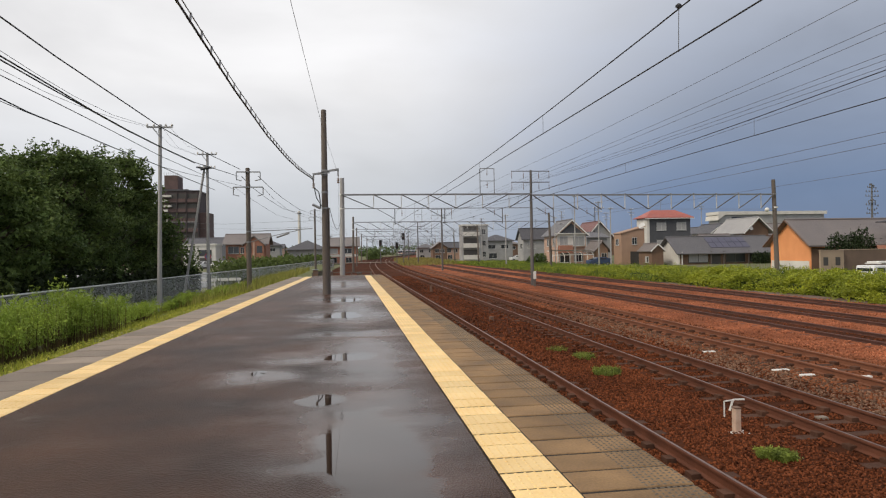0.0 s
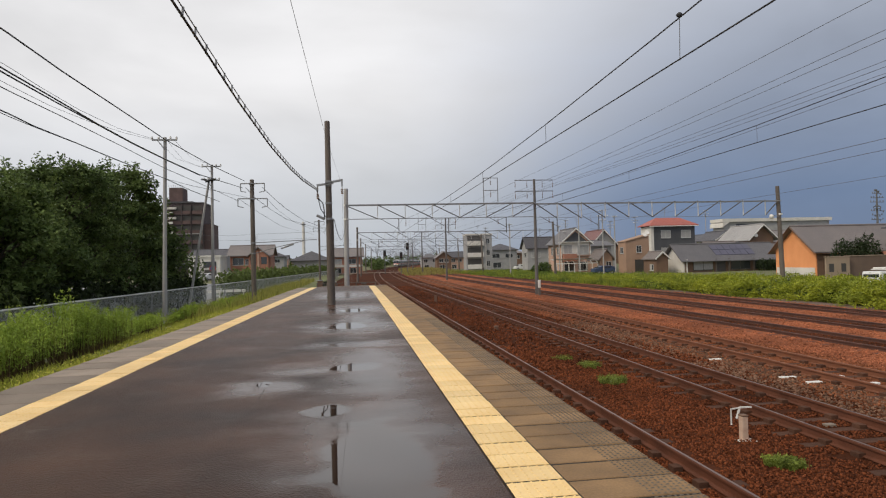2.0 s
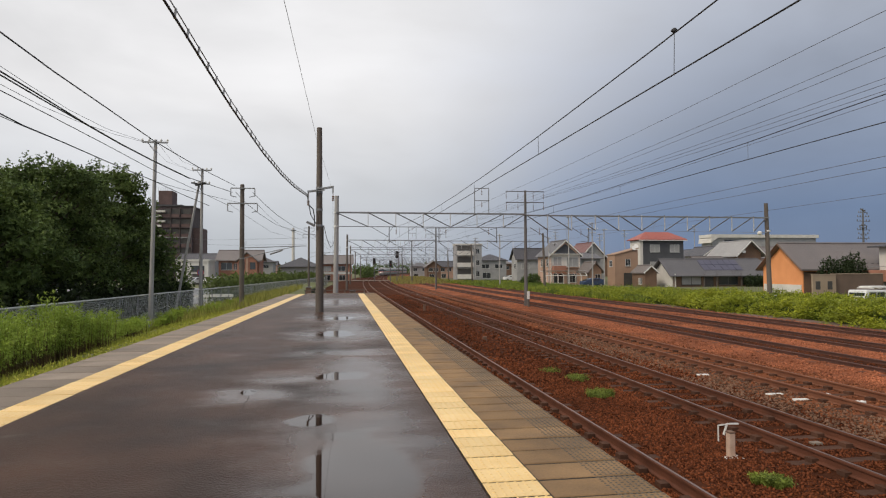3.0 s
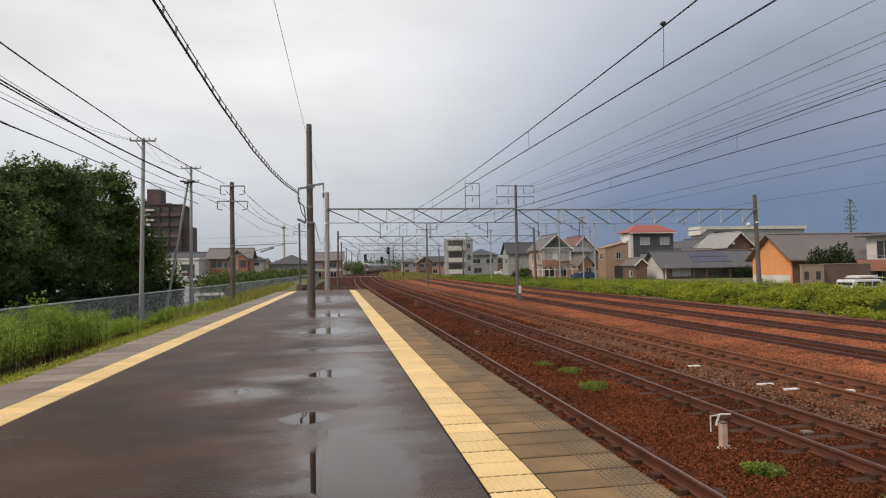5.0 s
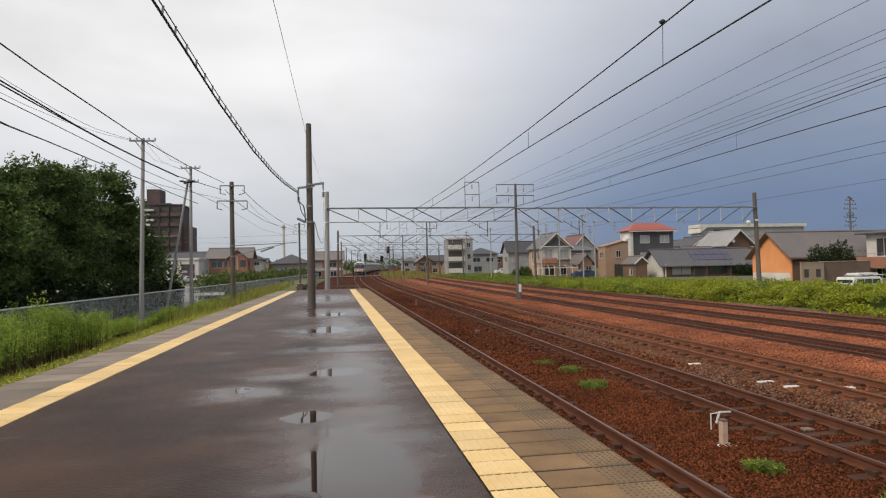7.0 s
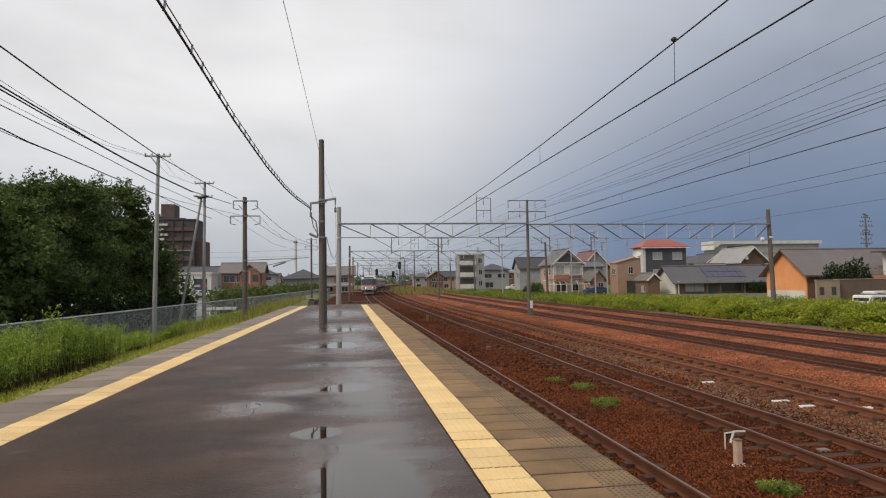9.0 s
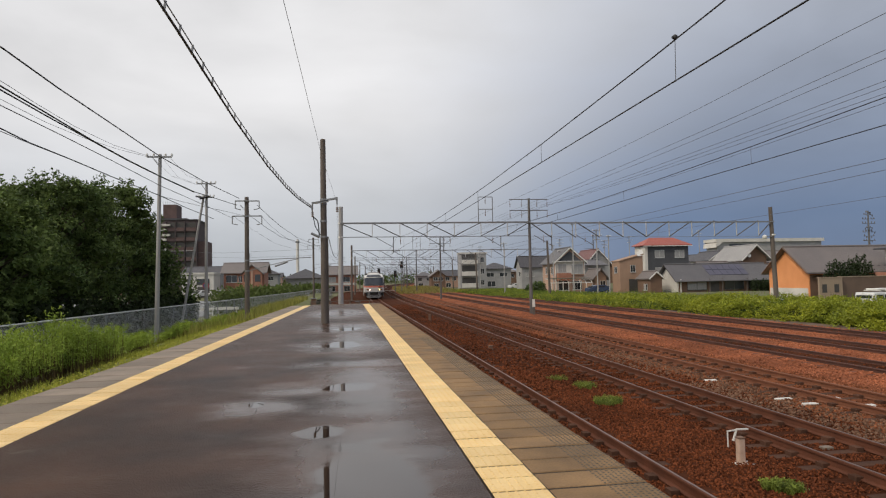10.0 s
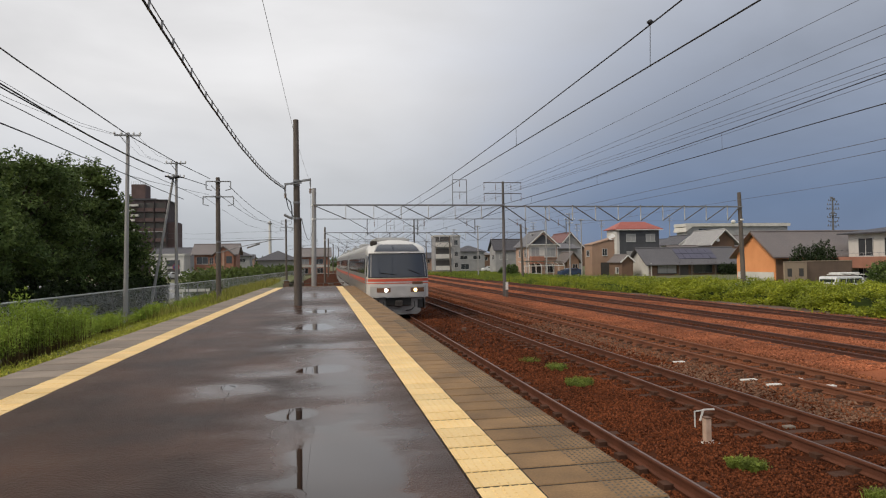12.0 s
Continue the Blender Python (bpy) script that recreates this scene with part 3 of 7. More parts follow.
def portal(y, x_left, x_mid, x_right, first):
    """A lattice beam on three masts across the tracks."""
    k = off(y)
    pr = thing("overhead_line_portal", k, y, -1.25, "steel lattice portal across the tracks on concrete masts" if first else "steel lattice portal across the tracks further along the line", "gantry", "line portals")
    Z = 1.25
    part("mast", rod(bmesh.new(), (x_left, 0, 0), (x_left + 0.08, 0, (6.63 if first else 6.2) + Z), 0.19 if first else 0.15, 0.15 if first else 0.12, n=14), M_POLE_PALE if first else M_POLE, pr, "grey concrete mast")
    part("mast", rod(bmesh.new(), (x_mid, 0, 0), (x_mid, 0, 7.2 + Z), 0.14, 0.085, n=12), M_POLE_GREY, pr, "slim dark mast")
    if x_right:
        part("mast", rod(bmesh.new(), (x_right + 0.1, 0, 0), (x_right - 0.12, 0, 6.5 + Z), 0.19, 0.14, n=14), M_POLE, pr, "stained concrete mast")
    zt, zb = 5.47 + Z, 4.5 + Z
    bm = bmesh.new()
    for dy in (-0.22, 0.22):
        beam(bm, (x_left, dy, zt), (x_mid, dy, zt), 0.075, 0.075)
    part("top_chord", bm, M_GALV, pr)
    bm = beam(bmesh.new(), (x_left, 0, zb), (x_mid, 0, zb - 0.03), 0.05, 0.05)
    part("bottom_chord", bm, M_GALV, pr)
    if x_right:
        bm = bmesh.new()
        for dy in (-0.22, 0.22):
            beam(bm, (x_mid, dy, zt - 0.08), (x_right, dy, zt - 0.1), 0.07, 0.07)
        part("top_chord", bm, M_GALV, pr)
        part("bottom_chord", beam(bmesh.new(), (x_mid, 0, zb - 0.1), (x_right, 0, zb - 0.28), 0.02, 0.02), M_GALV, pr)
    spans = [(x_left, x_mid, 7, 4, zb)]
    if x_right:
        spans.append((x_mid, x_right, max(3, round((x_right - x_mid) / 1.83)), 5, zb - 0.18))
    for a, b, n_p, split, zl in spans:
        first_node, w = (a + 0.3, (b - a) / n_p) if a == x_left else (a - 0.15, 1.83)
        for i in range(n_p):
            xa, xb = first_node + i * w if i else a, first_node + (i + 1) * w if i < n_p - 1 else b
            p0, p1 = ((xa, 0, zt), (xb, 0, zl)) if i < split else ((xa, 0, zl), (xb, 0, zt))
            part("diagonal", beam(bmesh.new(), p0, p1, 0.085, 0.06), M_GALV_DARK, pr)
            if i:
                part("upright", beam(bmesh.new(), (xa, 0, zl), (xa, 0, zt), 0.05, 0.05), M_FENCE, pr)
    for zz, x0, x1 in ((7.13, -1.45, 1.4), (6.33, -1.45, 1.4)):
        part("cross_arm", beam(bmesh.new(), (x_mid + x0, 0, zz + Z), (x_mid + x1, 0, zz + Z), 0.055, 0.055), M_GALV_DARK, pr)
        for dx in (-1.42, -0.55, 0.6, 1.37):
            insulator(pr, x_mid + dx, 0, zz + Z, 0.55, 0.045)
    # frame on the beam that carries feeders
    xf = x_mid - 3.76
    bm = bmesh.new()
    for dx in (0, 1.04):
        beam(bm, (xf + dx, 0, zt), (xf + dx, 0, 7.31 + Z), 0.05, 0.05)
    for zz in (7.31, 6.42):
        beam(bm, (xf, 0, zz + Z), (xf + 1.04, 0, zz + Z), 0.05, 0.05)
    part("feeder_frame", bm, M_GALV, pr)
    for zz in (7.31, 6.42):
        insulator(pr, xf + 0.52, 0, zz + Z, 0.5, 0.05)
    # drop brackets that hold the contact wires
    for cx in TRACKS[:5 if x_right else 3]:
        xx = cx + (0.9 if cx > 9 else -0.2)
        if xx < x_left + 0.5:
            continue
        bm = bmesh.new()
        beam(bm, (xx, 0, zb), (xx, 0, zb - 1.15), 0.05, 0.05)
        beam(bm, (xx - 1.3, 0, zb), (xx, 0, zb - 0.75), 0.035, 0.035)
        tube(bm, [(xx, 0, zb - 1.05), (cx + 0.25, 0, zb - 0.98)], 0.018)
        part("drop_bracket", bm, M_GALV_DARK, pr)
        insulator(pr, cx + 0.3, 0, zb, 0.55, 0.05)
    if first:
        bm = beam(bmesh.new(), (x_right - 0.02, -0.1, 4.2 + Z), (x_right - 0.75, -0.1, 4.25 + Z), 0.05, 0.05)
        part("lamp_arm", bm, M_GALV, pr)
        bm = bmesh.new()
        bmesh.ops.create_uvsphere(bm, u_segments=14, v_segments=8, radius=0.17, matrix=Matrix.Translation((x_right - 0.75, -0.1, 4.18 + Z)))
        part("white_dome", bm, M_WHITE, pr, "white dome on a short arm", smooth=True)
        part("white_collar", rod(bmesh.new(), (x_right, 0, 4.3 + Z), (x_right, 0, 4.42 + Z), 0.2, n=14), M_WHITE, pr)
    for zz in (zt, zb):
        bm = rod(bmesh.new(), (x_left + 0.06, 0, zz - 0.05), (x_left + 0.06, 0, zz + 0.05), 0.185, n=14)
        part("band", bm, M_WHITE, pr)
    return pr


PORTALS = (45.9, 88.0, 128.0, 168.0, 208.0, 250.0, 292.0, 336.0, 380.0)
for i, py in enumerate(PORTALS):
    portal(py, -0.45 if i == 0 else 0.4, 13.18 if i == 0 else 12.45, 32.5 if i == 0 else (27.7 if i == 1 else 24.5), i == 0)


def wire(points, r, material, label, category="overhead wire", name="overhead_wire"):
    bm = tube(bmesh.new(), points, r, n=5)
    return tagged(part(name, bm, material), label, category, "wires over the line", "")


def sag(a, b, drop, n=10):
    a, b = Vector(a), Vector(b)
    return [tuple(a.lerp(b, i / n) - Vector((0, 0, drop * 4 * (i / n) * (1 - i / n)))) for i in range(n + 1)]


def chain(points, drop, n=10):
    out = []
    for a, b in zip(points, points[1:]):
        s = sag(a, b, drop, n)
        out += s if not out else s[1:]
    return out


# contact wires and their carriers over each track, hung from portal to portal
SUPPORTS = (-6.0,) + PORTALS
for cx, shift in zip(TRACKS[:2], (0.03, 0.6)):
    x = cx + shift
    first = cx == TRACKS[0]
    wire([(x + off(y), y, 3.52) for y in (-6, 10, 23, 34) + PORTALS], 0.0085, M_WIRE, "dark contact wire over the track")
    pts = chain([(x + off(y), y, 4.45) for y in SUPPORTS], 0.68, 12)
    wire(pts, 0.0085, M_WIRE, "dark carrier wire that holds the contact wire")
    for y0, y1 in zip(SUPPORTS[:3], SUPPORTS[1:4]):
        nd = 9
        for k in range(1, nd):
            y = y0 + (y1 - y0) * k / nd
            u = k / nd
            z1 = 4.45 - 0.68 * 4 * u * (1 - u)
            if z1 - 3.52 < 0.06 or 4 < y < 8:
                continue
            bm = rod(bmesh.new(), (x + off(y), y, 3.52), (x + off(y), y, z1), 0.004, n=4)
            tagged(part("dropper", bm, M_WIRE_GREY), "thin dropper between carrier and contact wire", "overhead wire", "droppers")
pul = thing("wire_connector", TRACKS[0] + 0.03, 6.42, 3.985, "black ball connector on the carrier wire", "connector")
bm = bmesh.new()
bmesh.ops.create_icosphere(bm, subdivisions=2, radius=0.03)
box(bm, -0.034, 0.034, -0.015, 0.015, -0.012, 0.01, 0.004)
part("clamp", bm, M_WIRE, pul)
part("lead", rod(bmesh.new(), (0, 0, 0), (0, 0.02, -0.48), 0.004, n=5), M_WIRE_GREY, pul)

# feeders on the middle masts
for x, z, zn in ((11.75, 7.02, 7.08), (12.6, 6.6, 6.63), (13.0, 6.55, 6.59), (14.0, 6.55, 6.25), (14.35, 6.6, 6.19), (14.57, 5.9, 6.04), (13.75, 6.6, 6.32)):
    pts = [(x, -20.0, zn + (zn - z) * 0.8)] + sag((x, 14.0, zn), (x, 45.9, z), 0.12, 6)
    pts += [(x + off(y) - 0.6, y, z) for y in PORTALS[1:]]
    wire(pts, 0.0075, M_WIRE_GREY, "bare feeder conductor on the middle masts")
# pair of feeders that hang further out over the sidings
for x, z in ((16.9, 4.62), (22.8, 4.62), (15.1, 4.6)):
    wire([(x, -15, z), (x, 20, z)] + [(x + off(y), y, z - 0.05) for y in PORTALS[:5]], 0.009, M_WIRE_GREY, "bare feeder conductor above the sidings")

# insulated feeder with hangers, from behind the camera to the platform mast
path = [(-1.5, -3.0, 3.95), (-1.4, 2.0, 3.66), (-1.33, 5.4, 3.5), (-1.31, 8.0, 3.41), (-1.28, 11.0, 3.38), (-1.25, 14.0, 3.45), (-1.21, 17.0, 3.58), (-1.18, 20.0, 3.78), (-1.16, 22.6, 3.96), (-1.15, 22.9, 3.75)]
feeder = thing("insulated_feeder", 0, 0, 0, "thick twisted black feeder cable on hangers above the platform", "cable", "wires over the line")


def along(p, d):
    for a, b in zip(p, p[1:]):
        if a[1] <= d <= b[1]:
            u = (d - a[1]) / (b[1] - a[1])
            return Vector(a).lerp(Vector(b), u)
    return Vector(p[-1])


fine = [along(path, -3 + i * 0.3) for i in range(87)]
part("cable", tube(bmesh.new(), fine, 0.012), M_WIRE, feeder)
part("carrier", tube(bmesh.new(), [p + Vector((0.0, 0, 0.075)) for p in fine], 0.006), M_WIRE_GREY, feeder)
y = -2.5
while y < 22.6:
    p = along(path, y)
    bm = rod(bmesh.new(), p + Vector((0, 0, -0.012)), p + Vector((0, 0.05, 0.085)), 0.011, n=5)
    part("hanger", bm, M_GALV, feeder)
    y += 0.42
wire([(-0.62, -4, 3.9), (-0.5, 3, 3.68), (-0.46, 5.7, 3.66), (-0.44, 12.0, 3.78), (-0.38, 18, 4.02), (-0.31, 22.88, 4.15)], 0.0026, M_WIRE_GREY, "thin wire to the platform mast")
wire([(-0.31, 22.88, 3.9), (-0.31, 22.88, 1.0)], 0.003, M_WIRE_GREY, "thin wire down the platform mast")
wire(sag((-0.62, 23.0, 3.0), (-0.4, 45.8, 4.6), 1.1, 8), 0.012, M_WIRE, "slack cable from mast to portal")

# back of the platform: masts E and its successors
def back_mast(x, y, z0, z1, main):
    m, top = mast(x, y, z0, z1, 0.122, 0.098, "brown stained concrete mast behind the platform edge", M_POLE)
    hh = z1 - z0
    for dz, x0, x1 in ((0.18, -0.5, 0.6), (0.9, -0.64, 0.72)):
        part("cross_arm", beam(bmesh.new(), (x0, -0.16, hh - dz), (x1, -0.16, hh - dz), 0.05, 0.05), M_GALV, m)
        for xx, s in ((x0, 1), (x1, -1)):
            part("hanger", beam(bmesh.new(), (xx, -0.16, hh - dz), (xx, -0.16, hh - dz - 0.36), 0.04, 0.04), M_GALV, m)
            part("strut", beam(bmesh.new(), (xx, -0.16, hh - dz - 0.36), (xx + 0.25 * s, -0.16, hh - dz - 0.42), 0.035, 0.035), M_GALV, m)
    bm = bmesh.new()
    beam(bm, (0.1, -0.1, hh - 3.0), (3.0, -0.1, hh - 2.9), 0.035, 0.035)
    tube(bm, [(0.1, -0.1, hh - 3.5), (1.0, -0.1, hh - 3.25), (2.4, -0.1, hh - 2.95)], 0.02)
    rod(bm, (1.3, -0.1, hh - 3.3), (1.9, -0.1, hh - 3.1), 0.04, n=8)
    part("cantilever", bm, M_GALV, m)
    for zz in (hh - 0.18, hh - 0.9, hh - 3.0, hh - 3.5):
        band(m, zz, 0.122)
    return m


back_mast(-4.69, 32.0, -0.7, 5.52, True)
back_mast(-3.72, 75.0, -1.3, 6.4, False)
back_mast(-1.0, 120.0, -1.3, 5.9, False)


def wood_pole(x, y, z0, z1, label, arms, lean=0.0):
    m, top = mast(x, y, z0, z1, 0.112, 0.075, label, M_POLE_PALE, lean)
    hh = z1 - z0
    for dz, w in arms:
        part("cross_arm", beam(bmesh.new(), (top[0] - w, -0.12, hh - dz), (top[0] + w, -0.12, hh - dz), 0.075, 0.075), M_GALV, m)
        part("brace", beam(bmesh.new(), (top[0] - w * 0.6, -0.12, hh - dz), (top[0], -0.12, hh - dz - 0.45), 0.035, 0.035), M_GALV, m)
        for dx in (-w, -w * 0.45, w * 0.5, w):
            bm = bmesh.new()
            rod(bm, (top[0] + dx, -0.12, hh - dz), (top[0] + dx, -0.12, hh - dz + 0.16), 0.045, 0.03, n=8)
            rod(bm, (top[0] + dx, -0.12, hh - dz + 0.08), (top[0] + dx, -0.12, hh - dz + 0.11), 0.06, n=8)
            part("insulator", bm, M_WHITE, m)
    return m


pF = wood_pole(-8.78, 32.0, -1.2, 7.55, "tall grey utility pole in front of the trees", ((0.12, 0.55),), 1.1)
pG = wood_pole(-8.62, 42.0, -1.2, 7.75, "grey utility pole with a slanting prop beside the fence", ((0.1, 0.55), (0.95, 0.45)), 0.4)
part("prop", rod(bmesh.new(), (-1.5, 0.1, 0.0), (-0.1, 0.05, 8.2), 0.085, 0.065, n=10), M_POLE_PALE, pG)
bm = bmesh.new()
rod(bm, (-0.3, -0.25, 7.9), (0.25, -0.2, 8.05), 0.07, n=8)
rod(bm, (-0.55, -0.2, 8.05), (-0.2, -0.2, 8.0), 0.05, n=8)
part("cable_clamp", bm, M_WIRE, pG)
line_wires = (
    ([(-5.25, -12.0, 5.30), (-5.25, 10.91, 5.17), (-5.25, 12.84, 5.13), (-5.25, 15.75, 5.13), (-5.25, 19.48, 5.12), (-5.25, 25.59, 5.29), (-5.25, 33.38, 5.66)], 0.014, M_WIRE),
    ([(-5.4, -12.0, 5.2), (-5.40, 11.21, 4.65), (-5.40, 12.73, 4.63), (-5.40, 14.98, 4.59), (-5.40, 17.15, 4.59), (-5.40, 20.00, 4.64), (-5.40, 24.39, 4.77), (-5.40, 33.61, 5.35)], 0.015, M_WIRE),
    ([(-8.6, -12.0, 6.9), (-8.60, 17.85, 6.45), (-8.60, 20.26, 6.43), (-8.60, 23.85, 6.43), (-8.60, 27.31, 6.43), (-8.60, 31.84, 6.51), (-8.60, 38.83, 6.70)], 0.022, M_WIRE),
    ([(-5.6, -12.0, 4.6), (-5.60, 11.61, 4.45), (-5.60, 13.67, 4.47), (-5.60, 16.76, 4.48), (-5.60, 20.73, 4.47), (-5.60, 26.71, 4.59), (-5.60, 33.77, 4.69), (-5.33, 31.84, 4.62)], 0.009, M_WIRE),
    ([(-8.6, -12.0, 5.8), (-8.60, 17.82, 5.47), (-8.60, 19.22, 5.43), (-8.60, 21.76, 5.47), (-8.60, 25.70, 5.50), (-8.60, 31.79, 5.61), (-8.60, 36.80, 5.60), (-8.60, 44.31, 5.70)], 0.019, M_WIRE),
    ([(-8.6, -12.0, 5.9), (-8.60, 17.82, 5.40), (-8.60, 19.22, 5.41), (-8.60, 21.76, 5.46)], 0.01, M_WIRE),
    ([(-8.50, 31.61, 5.56), (-8.50, 36.39, 5.82), (-8.50, 47.79, 6.56), (-8.50, 57.12, 7.17)], 0.012, M_WIRE),
    ([(-8.9, -12.0, 7.0), (-8.90, 18.48, 6.86), (-8.90, 20.27, 6.80), (-8.90, 23.00, 6.77), (-8.90, 26.66, 6.90), (-8.90, 31.28, 7.35)], 0.008, M_WIRE_GREY),
    ([(-8.9, -12.0, 6.6), (-8.90, 18.46, 6.38), (-8.90, 20.96, 6.40), (-8.90, 23.92, 6.56), (-8.90, 27.28, 6.85), (-8.90, 31.11, 7.29), (-9.16, 31.88, 7.45)], 0.007, M_WIRE_GREY),
    ([(-8.91, 32.00, 7.38), (-9.38, 37.00, 7.35), (-9.19, 42.00, 7.62)], 0.006, M_WIRE_GREY),
    ([(-8.45, 32.00, 7.33), (-9.06, 37.00, 7.31), (-9.06, 42.00, 7.58)], 0.006, M_WIRE_GREY),
    ([(-8.15, 32.00, 7.39), (-8.56, 37.00, 7.37), (-8.32, 42.00, 7.66)], 0.006, M_WIRE_GREY),
    ([(-4.19, 31.90, 5.15), (-4.17, 37.00, 5.05), (-4.15, 43.00, 5.02), (-4.03, 56.00, 5.14), (-3.72, 74.90, 5.74), (-1.6, 119.0, 5.2)], 0.014, M_WIRE),
    ([(-4.97, 31.90, 5.15), (-5.09, 36.00, 5.05), (-5.21, 43.00, 5.06), (-5.33, 55.00, 5.18), (-4.16, 74.90, 5.61), (-2.0, 119.0, 5.0)], 0.014, M_WIRE),
    ([(-4.04, 31.90, 4.67), (-4.34, 39.00, 4.72), (-4.52, 51.00, 4.77), (-3.54, 74.90, 4.97)], 0.008, M_WIRE),
    ([(-5.29, 31.90, 4.62), (-5.51, 40.00, 4.61), (-5.58, 53.00, 4.51), (-4.30, 74.90, 4.78)], 0.008, M_WIRE),
    ([(-3.23, 75.00, 5.54), (-2.11, 95.00, 5.64), (-1.24, 119.00, 6.08)], 0.012, M_WIRE),
    ([(-39.92, 170.00, 9.49), (-26.83, 150.00, 8.20), (-15.85, 130.00, 7.55), (-5.15, 100.00, 6.32)], 0.02, M_WIRE_GREY),
    ([(-44.63, 190.00, 9.02), (-26.31, 170.00, 7.78), (-6.72, 130.00, 6.57)], 0.02, M_WIRE_GREY),
)
for pts, r, m in line_wires:
    wire(pts, r, m, "sagging line beside the railway", "overhead wire")


# ---- fence behind the platform ----
fence = thing("mesh_fence", 0, 0, 0, "grey wire mesh fence with steel posts among weeds", "fence", kind="structure")
FENCE = [(-12.2, -8.0), (-10.9, 12.0), (-10.37, 21.3), (-9.96, 26.6), (-9.15, 36.5), (-7.79, 50.3), (-6.47, 66.4), (-4.91, 88.0), (-2.6, 120.0)]
for (ax, ay), (bx, by) in zip(FENCE, FENCE[1:]):
    L = math.hypot(bx - ax, by - ay)
    nseg = max(1, round(L / 1.9))
    for i in range(nseg):
        u = i / nseg
        x, y = ax + (bx - ax) * u, ay + (by - ay) * u
        part("post", rod(bmesh.new(), (x, y, -1.42), (x, y, 0.3), 0.03, n=7), M_GALV, fence)
    part("top_rail", rod(bmesh.new(), (ax, ay, 0.29), (bx, by, 0.29), 0.032, n=6, caps=False), M_FENCE, fence)
    part("bottom_rail", rod(bmesh.new(), (ax, ay, -1.0), (bx, by, -1.0), 0.018, n=5, caps=False), M_GALV, fence)
    bm = bmesh.new()
    pitch = 0.09 if ay < 40 else 0.12
    H = 1.25
    k = -H
    d = Vector((bx - ax, by - ay, 0)) / L
    o = Vector((ax, ay, 0))
    while k < L:
        for s in (1, -1):
            k0, k1 = max(0.0, k), min(L, k + H)
            foot = -0.97 if s > 0 else -0.97 + H
            p0 = o + d * k0 + Vector((0, 0, foot + s * (k0 - k)))
            p1 = o + d * k1 + Vector((0, 0, foot + s * (k1 - k)))
            w = Vector((0, 0, 0.008 if ay < 40 else 0.013))
            vs = [bm.verts.new(p0 - w), bm.verts.new(p1 - w), bm.verts.new(p1 + w), bm.verts.new(p0 + w)]
            bm.faces.new(vs)
        k += pitch
    part("mesh_panel", bm, M_MESH, fence, "diagonal wire mesh")


# ---- plants ----
M_TREE = leafy("dark_tree_leaves", (0.15, 0.2, 0.06), (0.045, 0.075, 0.028), 0.6, 0.6)
M_TREE_B = leafy("green_tree_leaves", (0.2, 0.26, 0.075), (0.055, 0.092, 0.033), 0.6, 0.55)
M_BARK = mat("bark", (0.08, 0.06, 0.045), (0.04, 0.03, 0.024), scale=6, rough=0.95, bump=0.6, grain=25, stretch=(1, 1, 0.3))
M_BUSH = leafy("bright_creeper_leaves", (0.4, 0.42, 0.042), (0.17, 0.215, 0.026), 0.6, 0.3)
# near-black green puts the shade between the creeper mounds into the bank's colour
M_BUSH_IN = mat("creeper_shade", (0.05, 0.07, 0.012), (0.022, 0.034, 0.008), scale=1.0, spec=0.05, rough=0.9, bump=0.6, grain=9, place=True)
M_MEADOW = leafy("meadow_blades", (0.22, 0.27, 0.045), (0.1, 0.15, 0.03), 0.3, 0.4)
M_GRASS = leafy("fresh_grass", (0.42, 0.43, 0.065), (0.2, 0.23, 0.04), 0.7, 0.35)
M_WEED = leafy("fresh_weed_leaves", (0.4, 0.5, 0.085), (0.17, 0.25, 0.045), 1.6, 0.35)
M_STALK = leafy("dry_stalks", (0.13, 0.09, 0.045), (0.055, 0.042, 0.022), 0.7, 0.4)
M_TUFT = leafy("low_weed_leaves", (0.26, 0.32, 0.06), (0.09, 0.12, 0.028), 4.0, 0.4)
M_HEDGE = leafy("hedge_leaves", (0.14, 0.18, 0.05), (0.06, 0.085, 0.026), 0.5, 0.4)
M_VERGE = mat("verge_soil", (0.16, 0.19, 0.05), (0.11, 0.1, 0.05), scale=0.7, rough=0.95, bump=0.5, grain=12, place=True)
gen = np.random.default_rng(11)


def leaf_cloud(name, centres, size, material, parent=None, label="", flat=0.0, narrow=0.55):
    """One small folded leaf at each centre, turned at random; flat leans them to the horizontal."""
    n = len(centres)
    a = gen.normal(size=(n, 3))
    a[:, 2] *= 1 - flat * 0.6
    a /= np.linalg.norm(a, axis=1)[:, None] + 1e-9
    up = gen.normal(size=(n, 3))
    up[:, 2] += flat * 2.5
    b = np.cross(up, a)
    b /= np.linalg.norm(b, axis=1)[:, None] + 1e-9
    s = size * gen.uniform(0.6, 1.3, n)[:, None]
    v = np.empty((n, 4, 3))
    v[:, 0], v[:, 2] = centres - a * s, centres + a * s
    v[:, 1], v[:, 3] = centres + b * s * narrow, centres - b * s * narrow
    me = bpy.data.meshes.new(name)
    me.vertices.add(n * 4)
    me.vertices.foreach_set("co", v.reshape(-1).astype(np.float32))
    me.loops.add(n * 4)
    me.loops.foreach_set("vertex_index", np.arange(n * 4, dtype=np.int32))
    me.polygons.add(n)
    me.polygons.foreach_set("loop_start", np.arange(0, n * 4, 4, dtype=np.int32))
    me.update(calc_edges=True)
    me.materials.append(material)
    ob = new(name, me)
    if parent is not None:
        ob.parent = parent
    if label:
        ob["label"] = label
    return ob


